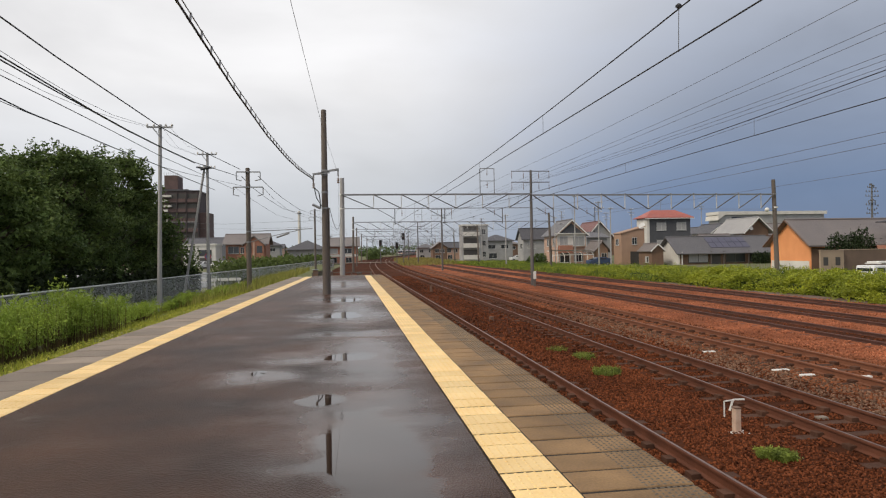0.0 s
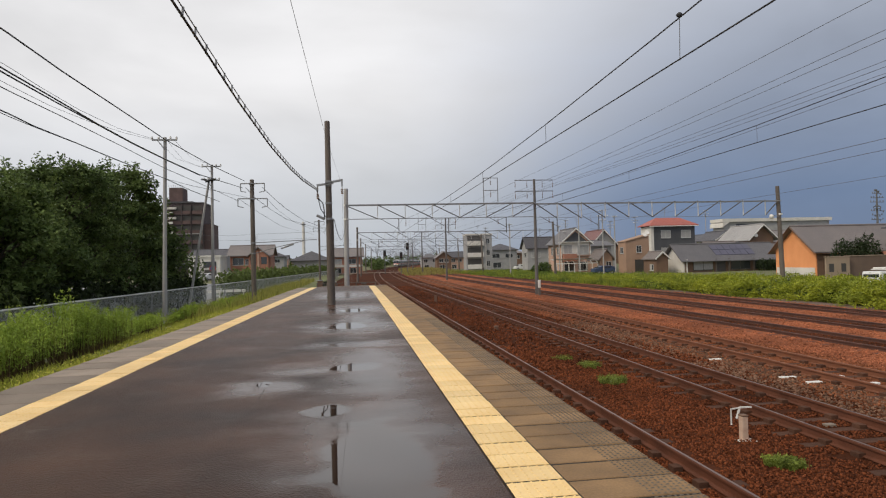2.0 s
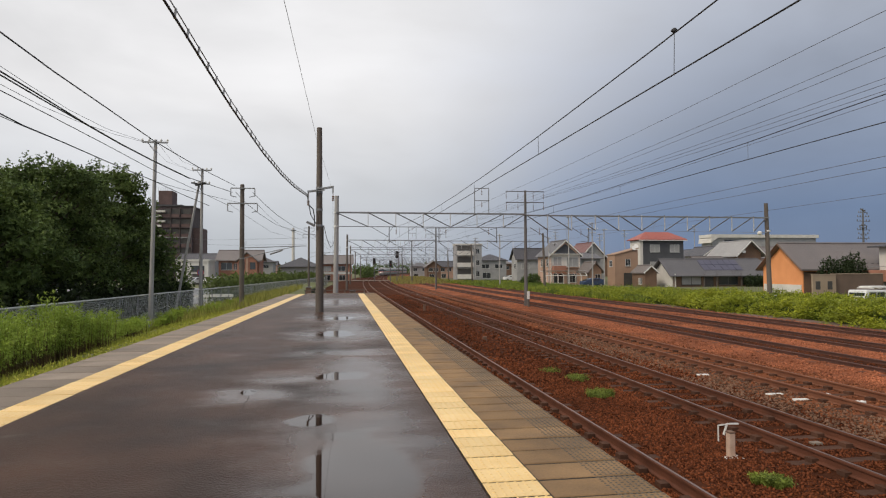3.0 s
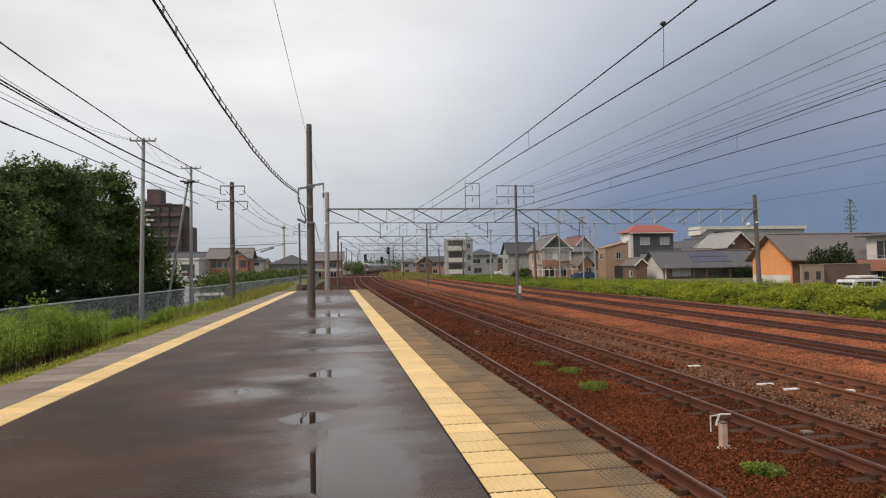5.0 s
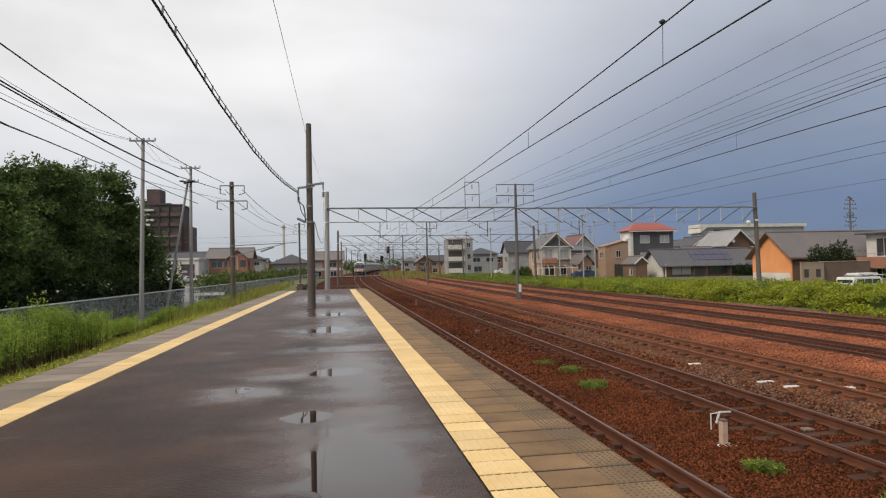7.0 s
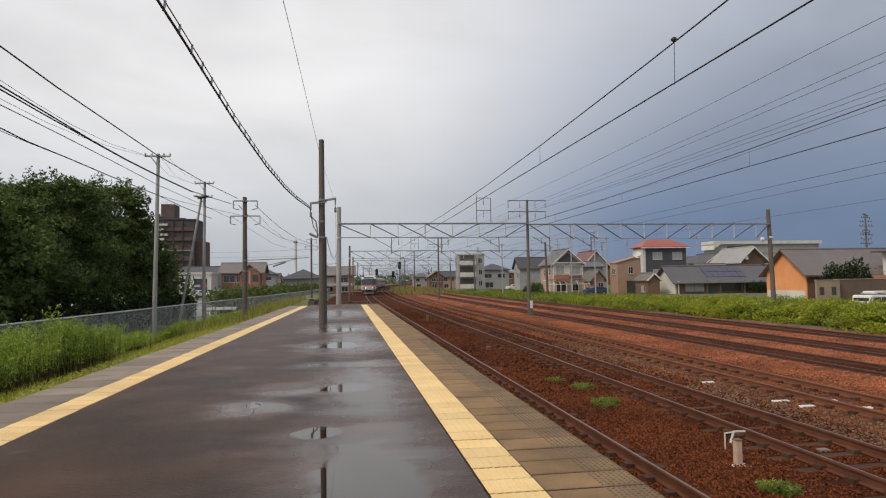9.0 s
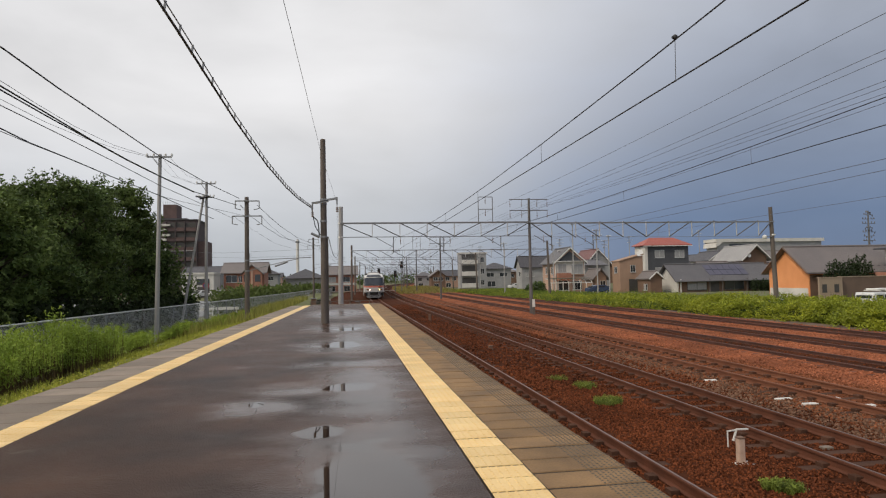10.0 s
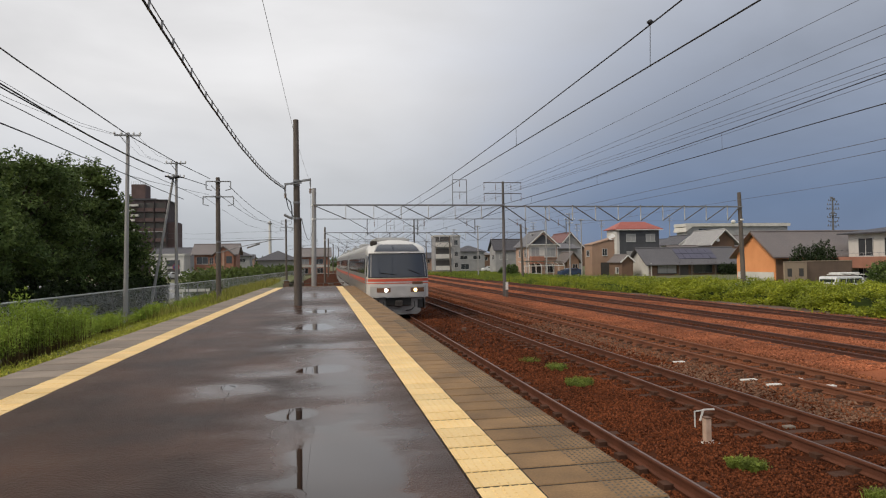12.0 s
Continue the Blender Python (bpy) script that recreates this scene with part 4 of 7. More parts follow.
def shell_points(c, r, n, inner=0.72):
    d = gen.normal(size=(n, 3))
    d /= np.linalg.norm(d, axis=1)[:, None]
    k = gen.uniform(inner ** 3, 1.0, n) ** (1 / 3)
    k *= 1 + 0.16 * np.sin(d[:, 0] * 9 + c[0]) * np.cos(d[:, 1] * 8 + c[1]) + gen.normal(size=n) * 0.05
    return np.asarray(c) + d * k[:, None] * np.asarray(r)


def tree(x, y, z0, top, spread, label, seed, material, count=15000, leaf=0.13, low=0.25):
    r = random.Random(seed)
    tr = thing("tree", x, y, z0, label, "tree", "trees behind the fence")
    hgt = top - z0
    bm = bmesh.new()
    pts = [Vector((r.uniform(-0.1, 0.1) * i, r.uniform(-0.1, 0.1) * i, hgt * 0.62 * i / 5)) for i in range(6)]
    for i in range(5):
        rod(bm, pts[i], pts[i + 1], 0.2 - 0.028 * i, 0.2 - 0.028 * (i + 1), n=9, caps=False)
    blobs = []
    nb = 62
    for i in range(nb):
        ang = i * 2.4 + r.uniform(-0.4, 0.4)
        u = (i + 0.5) / nb
        zz = hgt * (low + (0.93 - low) * u)
        reach = spread * (0.75 if u < 0.25 else 0.95 - 0.75 * max(0, u - 0.35)) * r.uniform(0.55, 0.95)
        c = Vector((math.cos(ang) * reach, math.sin(ang) * reach, zz))
        br = spread * r.uniform(0.15, 0.31)
        blobs.append((c, (br, br, br * 0.55)))
        base = pts[min(4, 1 + int(u * 4))]
        mid = base.lerp(c, 0.5) + Vector((0, 0, 0.2))
        rod(bm, base, mid, 0.07, 0.045, n=6, caps=False)
        rod(bm, mid, c, 0.045, 0.015, n=6, caps=False)
    part("trunk", bm, M_BARK, tr, "dark trunk with limbs")
    blobs.append((Vector((0, 0, hgt - spread * 0.4)), (spread * 0.42, spread * 0.42, spread * 0.4)))
    blobs.append((Vector((0, 0, hgt * 0.5)), (spread * 0.75, spread * 0.75, hgt * 0.3)))
    domes = [shell_points(c, q, int(count * 1.3) // len(blobs), 0.78) for c, q in blobs]
    cs = np.concatenate([d[d[:, 2] > c[2] - 0.1 * q[2]] for d, (c, q) in zip(domes, blobs)])
    twigs = [shell_points(Vector(c) * 1.0 + Vector((r.uniform(-1, 1), r.uniform(-1, 1), q[2] * 1.05)), (0.22, 0.22, 0.45), 40, 0.1) for c, q in blobs for _ in range(2)]
    cs = np.concatenate([cs] + twigs)
    cr = leaf_cloud("crown", cs, leaf, material, tr, "dense uneven crown of leaves", flat=0.4)
    inner = np.concatenate([shell_points(c, Vector(q) * 0.72, 4600 // len(blobs), 0.3) for c, q in blobs])
    leaf_cloud("inner_leaves", inner, 0.17, material, cr, flat=0.2)
    return tr


for i, (x, y, top, sp, m) in enumerate(((-15.0, 6.0, 4.9, 3.6, 1), (-14.6, 13.5, 4.8, 3.7, 1), (-14.2, 20.5, 4.5, 3.8, 1), (-14.4, 27.5, 5.4, 4.0, 1), (-14.6, 34.5, 6.9, 4.1, 0), (-14.2, 41.5, 7.7, 4.0, 0), (-14.4, 47.0, 6.2, 3.0, 0), (-18.5, 31.0, 6.2, 4.2, 0), (-19, 22.0, 5.4, 4.2, 1), (-18.5, 42.0, 6.4, 4.2, 0))):
    tree(x, y, -1.42, top, sp, "broad dark green tree behind the mesh fence" if m == 0 else "broad fresh green tree behind the mesh fence", 20 + i, M_TREE if m == 0 else M_TREE_B, (34000 if 1 < i < 5 else 22000) if i < 7 else 8000, (0.078 if 1 < i < 5 else 0.09) if i < 7 else 0.18)


def hedge(name, pts, width, z0, hgt, n, size, material, label, category="hedge", kind=""):
    """Leaves in rounded mounds along a line of points."""
    cs = []
    seg = list(zip(pts, pts[1:]))
    total = sum(math.dist(a, b) for a, b in seg)
    for a, b in seg:
        L = math.dist(a, b)
        m = max(2, round(L / (width * 0.8)))
        for i in range(m):
            u = (i + gen.uniform(0.2, 0.8)) / m
            c = (a[0] + (b[0] - a[0]) * u + gen.uniform(-0.25, 0.25) * width, a[1] + (b[1] - a[1]) * u, z0 + hgt * 0.45)
            hh = hgt * gen.uniform(0.4, 0.62)
            cs.append(shell_points(c, (width * 0.62, width * 0.75, hh), int(n * L / total / m) + 1, 0.5))
    cs = np.concatenate(cs)
    cs = cs[cs[:, 2] > z0 - 0.1]
    ob = leaf_cloud(name, cs, size, material, flat=0.3)
    return tagged(ob, label, category, kind=kind)


# the undergrowth's very dark leaf colour carries the shade beneath the crowns
hedge("undergrowth", [(-13.2, 2), (-12.6, 16), (-12.0, 30), (-11.6, 44), (-11.6, 51)], 1.6, -1.42, 2.4, 26000, 0.13, leafy("shade_toned_leaves", (0.04, 0.056, 0.02), (0.016, 0.026, 0.01), 0.5, 0.5), "dark undergrowth beneath the trees", "shrub", "stuff")
hedge("shrub", [(-13.4, 47.5), (-11.9, 48.5)], 2.6, -1.4, 4.6, 5000, 0.11, M_TREE, "dark leafy shrub at the end of the trees", "shrub")
hedge("shrub", [(-12.2, 20.0), (-11.9, 25.0)], 1.0, -1.3, 2.0, 4500, 0.11, M_HEDGE, "leafy green shrub behind the mesh fence", "shrub")
hedge("hedge", [(-11.5, 62), (-9.0, 82), (-6.5, 105), (-4.5, 128)], 2.0, -1.4, 2.6, 14000, 0.19, M_HEDGE, "green hedge along the fence", "hedge")

# bank of weeds behind the platform
vs, fs = [], []
ys2 = [-14 + 2 * i for i in range(60)]
for y in ys2:
    k = 0.027 * (y - 8.0) if y < 41 else 0.9
    wob = 0.05 * math.sin(y * 0.9)
    vs += [(-4.2 + k, y, -0.6 if y > 38 else -0.13 + 0.5 * wob), (-5.2 + k, y, -0.28 + wob), (-6.6, y, -0.7), (-8.2, y, -1.1), (-10.5, y, -1.35), (-13, y, -1.45)]
for j in range(len(ys2) - 1):
    for i in range(5):
        fs.append((j * 6 + i, j * 6 + i + 1, j * 6 + i + 7, j * 6 + i + 6))
tagged(raw("verge", vs, fs, M_VERGE), "weedy bank between platform and fence", "verge", kind="structure")


def bank_z(x, y):
    k = 0.027 * (y - 8.0) if y < 41 else 0.9
    return float(np.interp(x, [-13, -10.5, -8.2, -6.6, -5.2 + k, -4.2 + k], [-1.45, -1.35, -1.1, -0.7, -0.28, -0.13]))


def blades(name, roots, heights, width, material, lean=0.3, parent=None, label=""):
    """Bent grass blades, two faces each."""
    n = len(roots)
    ang = gen.uniform(0, 2 * np.pi, n)
    d = np.stack([np.cos(ang), np.sin(ang), np.zeros(n)], 1)
    ang2 = gen.uniform(0, 2 * np.pi, n)
    s = np.stack([np.cos(ang2), np.sin(ang2), np.zeros(n)], 1) * (width * gen.uniform(0.6, 1.4, n))[:, None]
    hgt = np.asarray(heights)[:, None] * np.array([[0, 0, 1.0]])
    ln = (lean * np.asarray(heights) * gen.uniform(0.2, 1.0, n))[:, None] * d
    r = np.asarray(roots)
    v = np.empty((n, 5, 3))
    v[:, 0], v[:, 1] = r - s, r + s
    v[:, 2], v[:, 3] = r + s * 0.8 + hgt * 0.6 + ln * 0.35, r - s * 0.8 + hgt * 0.6 + ln * 0.35
    v[:, 4] = r + hgt + ln
    idx = (np.arange(n) * 5)[:, None]
    loops = np.concatenate([idx + np.array([[0, 1, 2, 3]]), idx + np.array([[3, 2, 4]])], 1).reshape(-1)
    starts = (np.arange(n)[:, None] * 7 + np.array([[0, 4]])).reshape(-1)
    me = bpy.data.meshes.new(name)
    me.vertices.add(n * 5)
    me.vertices.foreach_set("co", v.reshape(-1).astype(np.float32))
    me.loops.add(n * 7)
    me.loops.foreach_set("vertex_index", loops.astype(np.int32))
    me.polygons.add(n * 2)
    me.polygons.foreach_set("loop_start", starts.astype(np.int32))
    me.update(calc_edges=True)
    me.materials.append(material)
    ob = new(name, me)
    if parent is not None:
        ob.parent = parent
    if label:
        ob["label"] = label
    return ob


def scatter(n, x0, x1, y0, y1, zf):
    x, y = gen.uniform(x0, x1, n), gen.uniform(y0, y1, n)
    return np.stack([x, y, np.array([zf(a, b) for a, b in zip(x, y)])], 1)


r1 = scatter(26000, -9.6, -4.25, 2, 44, bank_z)
shift = 0.027 * (r1[:, 1] - 8.0)
r1 = r1[r1[:, 0] < -4.34 + shift]
nz = np.array([noise.noise(Vector((p[0] * 0.5, p[1] * 0.3, 3.0))) for p in r1])
r1, nz = r1[nz > -0.12], nz[nz > -0.12]
tagged(blades("grass", r1, gen.uniform(0.05, 0.17, len(r1)) * (0.9 + nz), 0.007, M_GRASS, 0.8), "short bright grass on the bank", "grass", kind="stuff")
r2 = scatter(9000, -5.4, -3.3, 3, 42, bank_z)
gap = r2[:, 0] - (-4.34 + 0.027 * (r2[:, 1] - 8.0))
r2 = r2[(gap < 0) & (gap > -0.75)]
tagged(blades("edge_grass", r2, gen.uniform(0.04, 0.12, len(r2)), 0.007, M_GRASS, 0.9), "bright short grass against the platform's back edge", "grass", kind="stuff")
r3 = scatter(5000, -8.0, -3.3, 27, 62, lambda a, b: bank_z(a, b))
r3 = r3[r3[:, 0] < -4.4 + 0.027 * (np.minimum(r3[:, 1], 41) - 8.0)]
tagged(blades("tall_grass", r3, gen.uniform(0.15, 0.6, len(r3)), 0.016, leafy("tall_grass_leaves", (0.36, 0.34, 0.09), (0.2, 0.21, 0.05), 0.5, 0.35), 0.5), "yellowing taller grass by the masts", "grass", kind="stuff")
stems, tops, tips = [], [], []
for cx, cy, rad, cnt, hgt in ((-5.75, 12.2, 0.5, 9, 1.05), (-5.9, 13.6, 0.6, 13, 1.3), (-6.0, 15.2, 0.5, 10, 1.2), (-6.0, 16.8, 0.5, 8, 1.05), (-6.6, 9.2, 0.4, 4, 0.55), (-6.2, 8.0, 0.4, 6, 0.6), (-6.1, 18.6, 0.6, 7, 0.9), (-6.6, 21.0, 0.6, 6, 0.95),
                              (-6.6, 24.0, 0.5, 4, 0.7), (-6.3, 27.6, 0.6, 4, 0.7), (-6.0, 31.0, 0.7, 4, 0.55), (-5.4, 35.0, 0.7, 3, 0.5), (-7.8, 13.2, 0.6, 4, 0.9), (-8.4, 17.5, 0.7, 4, 0.9), (-8.0, 25.0, 1.0, 5, 0.7), (-7.4, 33.0, 1.2, 5, 0.6)):
    for _ in range(cnt):
        bx, by = cx - 0.6 + gen.normal() * rad * 0.7, cy + gen.normal() * rad
        bh = 0.98 * hgt * gen.uniform(0.6, 1.15)
        q = gen.normal(size=(30, 2)) * 0.15 + np.array([bx, by])
        q = q[q[:, 0] < -5.35 + 0.027 * (q[:, 1] - 8)]
        for a, b in q:
            k = bh * gen.uniform(0.72, 1.05)
            stems.append((a, b, bank_z(a, b)))
            tops.append(k)
            lean = gen.normal(size=2) * 0.1
            m_ = 36
            u = 1 - 0.62 * gen.uniform(0.0, 1.0, m_) ** 1.7
            wide = 0.03 + 0.05 * (1 - u)
            tips.append(np.stack([a + lean[0] * u + gen.normal(size=m_) * wide, b + lean[1] * u + gen.normal(size=m_) * wide, bank_z(a, b) + k * u], 1))
stems, tops, tips = np.array(stems), np.array(tops), np.concatenate(tips)
tagged(blades("weed_stalks", stems, tops * 0.92, 0.0052, M_STALK, 0.12), "brown upright stalks of the tall weeds", "weeds", kind="stuff")
tagged(leaf_cloud("weed_leaves", tips, 0.036, M_WEED, flat=-0.4, narrow=0.28), "feathery fresh green weeds in clumps", "weeds", kind="stuff")

r7 = scatter(15000, -5.7, -3.4, 3, 40, bank_z)
gap = r7[:, 0] - (-4.34 + 0.027 * (r7[:, 1] - 8.0))
k7 = np.array([noise.noise(Vector((p[0] * 1.4, p[1] * 0.8, 5.0))) for p in r7])
sel = (gap < 0.0) & (gap > -1.05 + 0.3 * k7)
r7 = r7[sel] + np.array([0, 0, 1.0]) * (gen.uniform(0.01, 0.1, sel.sum()) * (1.0 + 0.8 * k7[sel]))[:, None]
tagged(leaf_cloud("ground_cover", r7, 0.03, leafy("yellow_ground_cover", (0.5, 0.47, 0.08), (0.28, 0.29, 0.05), 1.2, 0.35), flat=0.7, narrow=0.55), "low yellow-green cover along the platform's back edge", "weeds", kind="stuff")

# creepers and grass beyond the outer siding
def creeper_edge(y):
    return 23.6 + off(y) - 0.045 * max(0.0, y - 36) + 0.5 * math.sin(y * 0.45) + 0.3 * math.sin(y * 1.3)


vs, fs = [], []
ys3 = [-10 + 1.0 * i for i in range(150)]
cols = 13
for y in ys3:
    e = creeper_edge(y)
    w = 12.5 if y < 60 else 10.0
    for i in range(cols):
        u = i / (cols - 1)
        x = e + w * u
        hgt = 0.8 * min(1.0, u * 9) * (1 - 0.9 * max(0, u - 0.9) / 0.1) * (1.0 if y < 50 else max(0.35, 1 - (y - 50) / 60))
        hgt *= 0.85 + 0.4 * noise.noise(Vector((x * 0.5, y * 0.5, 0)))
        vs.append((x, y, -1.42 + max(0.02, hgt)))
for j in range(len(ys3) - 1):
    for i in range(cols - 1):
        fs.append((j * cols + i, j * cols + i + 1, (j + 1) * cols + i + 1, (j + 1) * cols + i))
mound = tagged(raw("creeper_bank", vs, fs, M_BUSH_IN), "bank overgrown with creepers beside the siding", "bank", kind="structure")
cc, tall = [], []
for _ in range(1150):
    y = gen.uniform(-4, 66) if gen.uniform() < 0.8 else gen.uniform(66, 140)
    e = creeper_edge(y)
    u = gen.uniform(0, 1) ** 2.1
    x = e + 11.5 * u
    edge = min(1.0, (u * 11.5 + 0.25) / 1.2)
    fall = 1.0 if y < 50 else max(0.4, 1 - (y - 50) / 60)
    z = -1.42 + 0.92 * edge * (0.85 + 0.5 * noise.noise(Vector((x * 0.5, y * 0.5, 0)))) * fall
    rr = gen.uniform(0.35, 0.85)
    dome = shell_points((x, y, z), (rr, rr, rr * 0.5), 150 if y < 45 else 70, 0.88)
    cc.append(dome[dome[:, 2] > z - 0.12 * rr])
    for _ in range(3):
        d = shell_points((x + gen.normal() * rr * 0.6, y + gen.normal() * rr * 0.6, z + rr * gen.uniform(0.1, 0.5)), (rr * 0.38, rr * 0.38, rr * 0.24), 45 if y < 45 else 22, 0.7)
        cc.append(d)
cc = np.concatenate(cc)
cc = cc[cc[:, 2] > -1.4]
tagged(leaf_cloud("creepers", cc, 0.058, M_BUSH, flat=0.8, narrow=0.62), "bright yellow-green creepers in rounded mounds", "creeper", kind="stuff")
r6 = scatter(5200, 25, 36, 24, 70, lambda a, b: -0.9)
r6 = r6[np.array([noise.noise(Vector((p[0] * 0.35, p[1] * 0.22, 7.0))) > 0.08 and p[0] > creeper_edge(p[1]) + 1.5 for p in r6])]
tagged(blades("reeds", r6, gen.uniform(0.4, 0.95, len(r6)), 0.018, M_MEADOW, 0.35), "upright grass that stands out of the creepers", "grass", kind="stuff")
r4 = scatter(16000, 20, 34, 46, 138, lambda a, b: -1.35)
keep = np.array([creeper_edge(p[1]) - 0.8 < p[0] for p in r4])
r4 = r4[keep]
r4[:, 2] += 0.3
tagged(blades("meadow_grass", r4, gen.uniform(0.15, 0.5, len(r4)), 0.04, M_MEADOW, 0.9), "green grass along the sidings", "grass", kind="stuff")
r5 = scatter(7000, 9, 22, 120, 230, lambda a, b: -1.3)
r5[:, 0] += np.array([off(b) for b in r5[:, 1]])
tagged(blades("dry_grass", r5, gen.uniform(0.3, 0.9, len(r5)), 0.06, leafy("dry_grass_leaves", (0.32, 0.3, 0.09), (0.2, 0.17, 0.06)), 0.5), "yellowing grass between far tracks", "grass", kind="stuff")


def tuft(x, y, rx, ry, n, label):
    a = gen.uniform(0, 2 * np.pi, n)
    k = np.sqrt(gen.uniform(0, 1, n))
    k *= 0.75 + 0.35 * np.sin(a * 5 + x * 9) * np.sin(a * 3 + y)
    pts = np.stack([x + np.cos(a) * k * rx, y + np.sin(a) * k * ry, np.full(n, -1.21)], 1)
    tf = thing("weed_tuft", 0, 0, 0, label, "weed", "weeds in the ballast")
    blades("foliage", pts, gen.uniform(0.04, 0.13, n), 0.005, M_TUFT, 1.2, tf)
    pts2 = pts + gen.normal(size=pts.shape) * 0.02
    pts2[:, 2] = -1.2 + gen.uniform(0.0, 0.1, n)
    leaf_cloud("leaves", pts2, 0.02, M_TUFT, tf, flat=0.5)


tuft(5.24, 7.42, 0.26, 0.22, 900, "low bright green weed in the ballast")
tuft(5.4, 13.2, 0.42, 0.42, 900, "spreading green weed in the ballast")
tuft(5.63, 15.2, 0.36, 0.4, 600, "spreading green weed in the ballast")
tuft(5.35, 16.4, 0.28, 0.35, 150, "small faded weed in the ballast")
tuft(5.9, 6.1, 0.2, 0.16, 350, "low bright green weed in the ballast")


# ---- buildings ----
def wallmat(name, c, c2=None, bump=0.15, grain=25):
    return mat(name, c, c2, scale=0.7, rough=0.85, bump=bump, grain=grain)


M_W_WHITE = wallmat("white_render", (0.66, 0.64, 0.6), (0.52, 0.5, 0.46))
M_W_GREY = wallmat("grey_render", (0.36, 0.36, 0.36), (0.27, 0.27, 0.27))
M_W_DARK = wallmat("charcoal_siding", (0.085, 0.09, 0.1), (0.06, 0.062, 0.07))
M_W_TAN = wallmat("tan_render", (0.38, 0.245, 0.17), (0.3, 0.195, 0.135))
M_W_ORANGE = wallmat("orange_render", (0.8, 0.34, 0.14), (0.7, 0.28, 0.11))
M_W_BRICK = wallmat("terracotta_cladding", (0.4, 0.185, 0.125), (0.29, 0.135, 0.09))
M_W_BROWN = wallmat("brown_timber", (0.2, 0.12, 0.08), (0.13, 0.08, 0.055))
M_W_PEACH = wallmat("peach_render", (0.5, 0.33, 0.25), (0.4, 0.26, 0.2))
M_W_FLAT = wallmat("apartment_tiles", (0.1, 0.075, 0.075), (0.065, 0.05, 0.052))
M_W_BRICK_DARK = wallmat("brown_tile_cladding", (0.14, 0.09, 0.085), (0.09, 0.06, 0.056))
M_W_BLOCK = wallmat("tan_block_wall", (0.36, 0.28, 0.2), (0.28, 0.21, 0.155))
M_W_BLOCK2 = wallmat("brown_block_wall", (0.17, 0.115, 0.085), (0.12, 0.085, 0.065))


def roofmat(name, c, c2):
    m = mat(name, c, c2, scale=0.5, rough=0.6, rough2=0.45, bump=0.0, grain=14)
    nt = m.node_tree
    co = nt.nodes.new("ShaderNodeTexCoord")
    bk = nt.nodes.new("ShaderNodeTexBrick")
    bk.inputs["Scale"].default_value = 1.0
    bk.inputs["Brick Width"].default_value, bk.inputs["Row Height"].default_value = 0.3, 0.28
    bk.inputs["Mortar Size"].default_value = 0.03
    nt.links.new(co.outputs["Object"], bk.inputs["Vector"])
    bp = nt.nodes.new("ShaderNodeBump")
    bp.inputs["Strength"].default_value, bp.inputs["Distance"].default_value = 0.5, 0.04
    nt.links.new(bk.outputs["Fac"], bp.inputs["Height"])
    nt.links.new(bp.outputs[0], nt.nodes["Principled BSDF"].inputs["Normal"])
    return m


M_R_GREY = roofmat("grey_roof_tiles", (0.13, 0.125, 0.13), (0.09, 0.085, 0.09))
M_R_SLATE = roofmat("slate_roof", (0.075, 0.072, 0.08), (0.05, 0.048, 0.055))
M_R_BROWN = roofmat("brown_grey_roof", (0.19, 0.165, 0.155), (0.14, 0.12, 0.115))
# grey tiles made paler, with the sunlight on the left slope in their colour
M_R_SUNLIT = roofmat("sunlit_grey_roof", (0.34, 0.33, 0.325), (0.25, 0.245, 0.24))
M_R_RED = roofmat("red_roof", (0.4, 0.11, 0.08), (0.3, 0.08, 0.058))
M_R_MAROON = roofmat("maroon_roof", (0.18, 0.07, 0.06), (0.13, 0.052, 0.046))
M_SOLAR = glass_dark("solar_glass", (0.075, 0.07, 0.11), 0.3)
M_PANE = glass_dark("window_glass", (0.04, 0.045, 0.05), 0.06)
M_CURTAIN = mat("pale_curtain", (0.36, 0.36, 0.35), (0.27, 0.27, 0.27), scale=5, rough=0.6, bump=0.05, stretch=(4, 4, 0.4))
M_FRAME = mat("window_frame", (0.55, 0.55, 0.54), rough=0.5, bump=0)
M_FRAME_DARK = mat("dark_window_frame", (0.07, 0.065, 0.06), rough=0.5, bump=0)
M_VAN = mat("white_car_paint", (0.74, 0.74, 0.74), (0.66, 0.66, 0.66), rough=0.25, bump=0)
M_BLUE = mat("blue_car_paint", (0.05, 0.075, 0.14), (0.035, 0.055, 0.11), rough=0.25, bump=0)


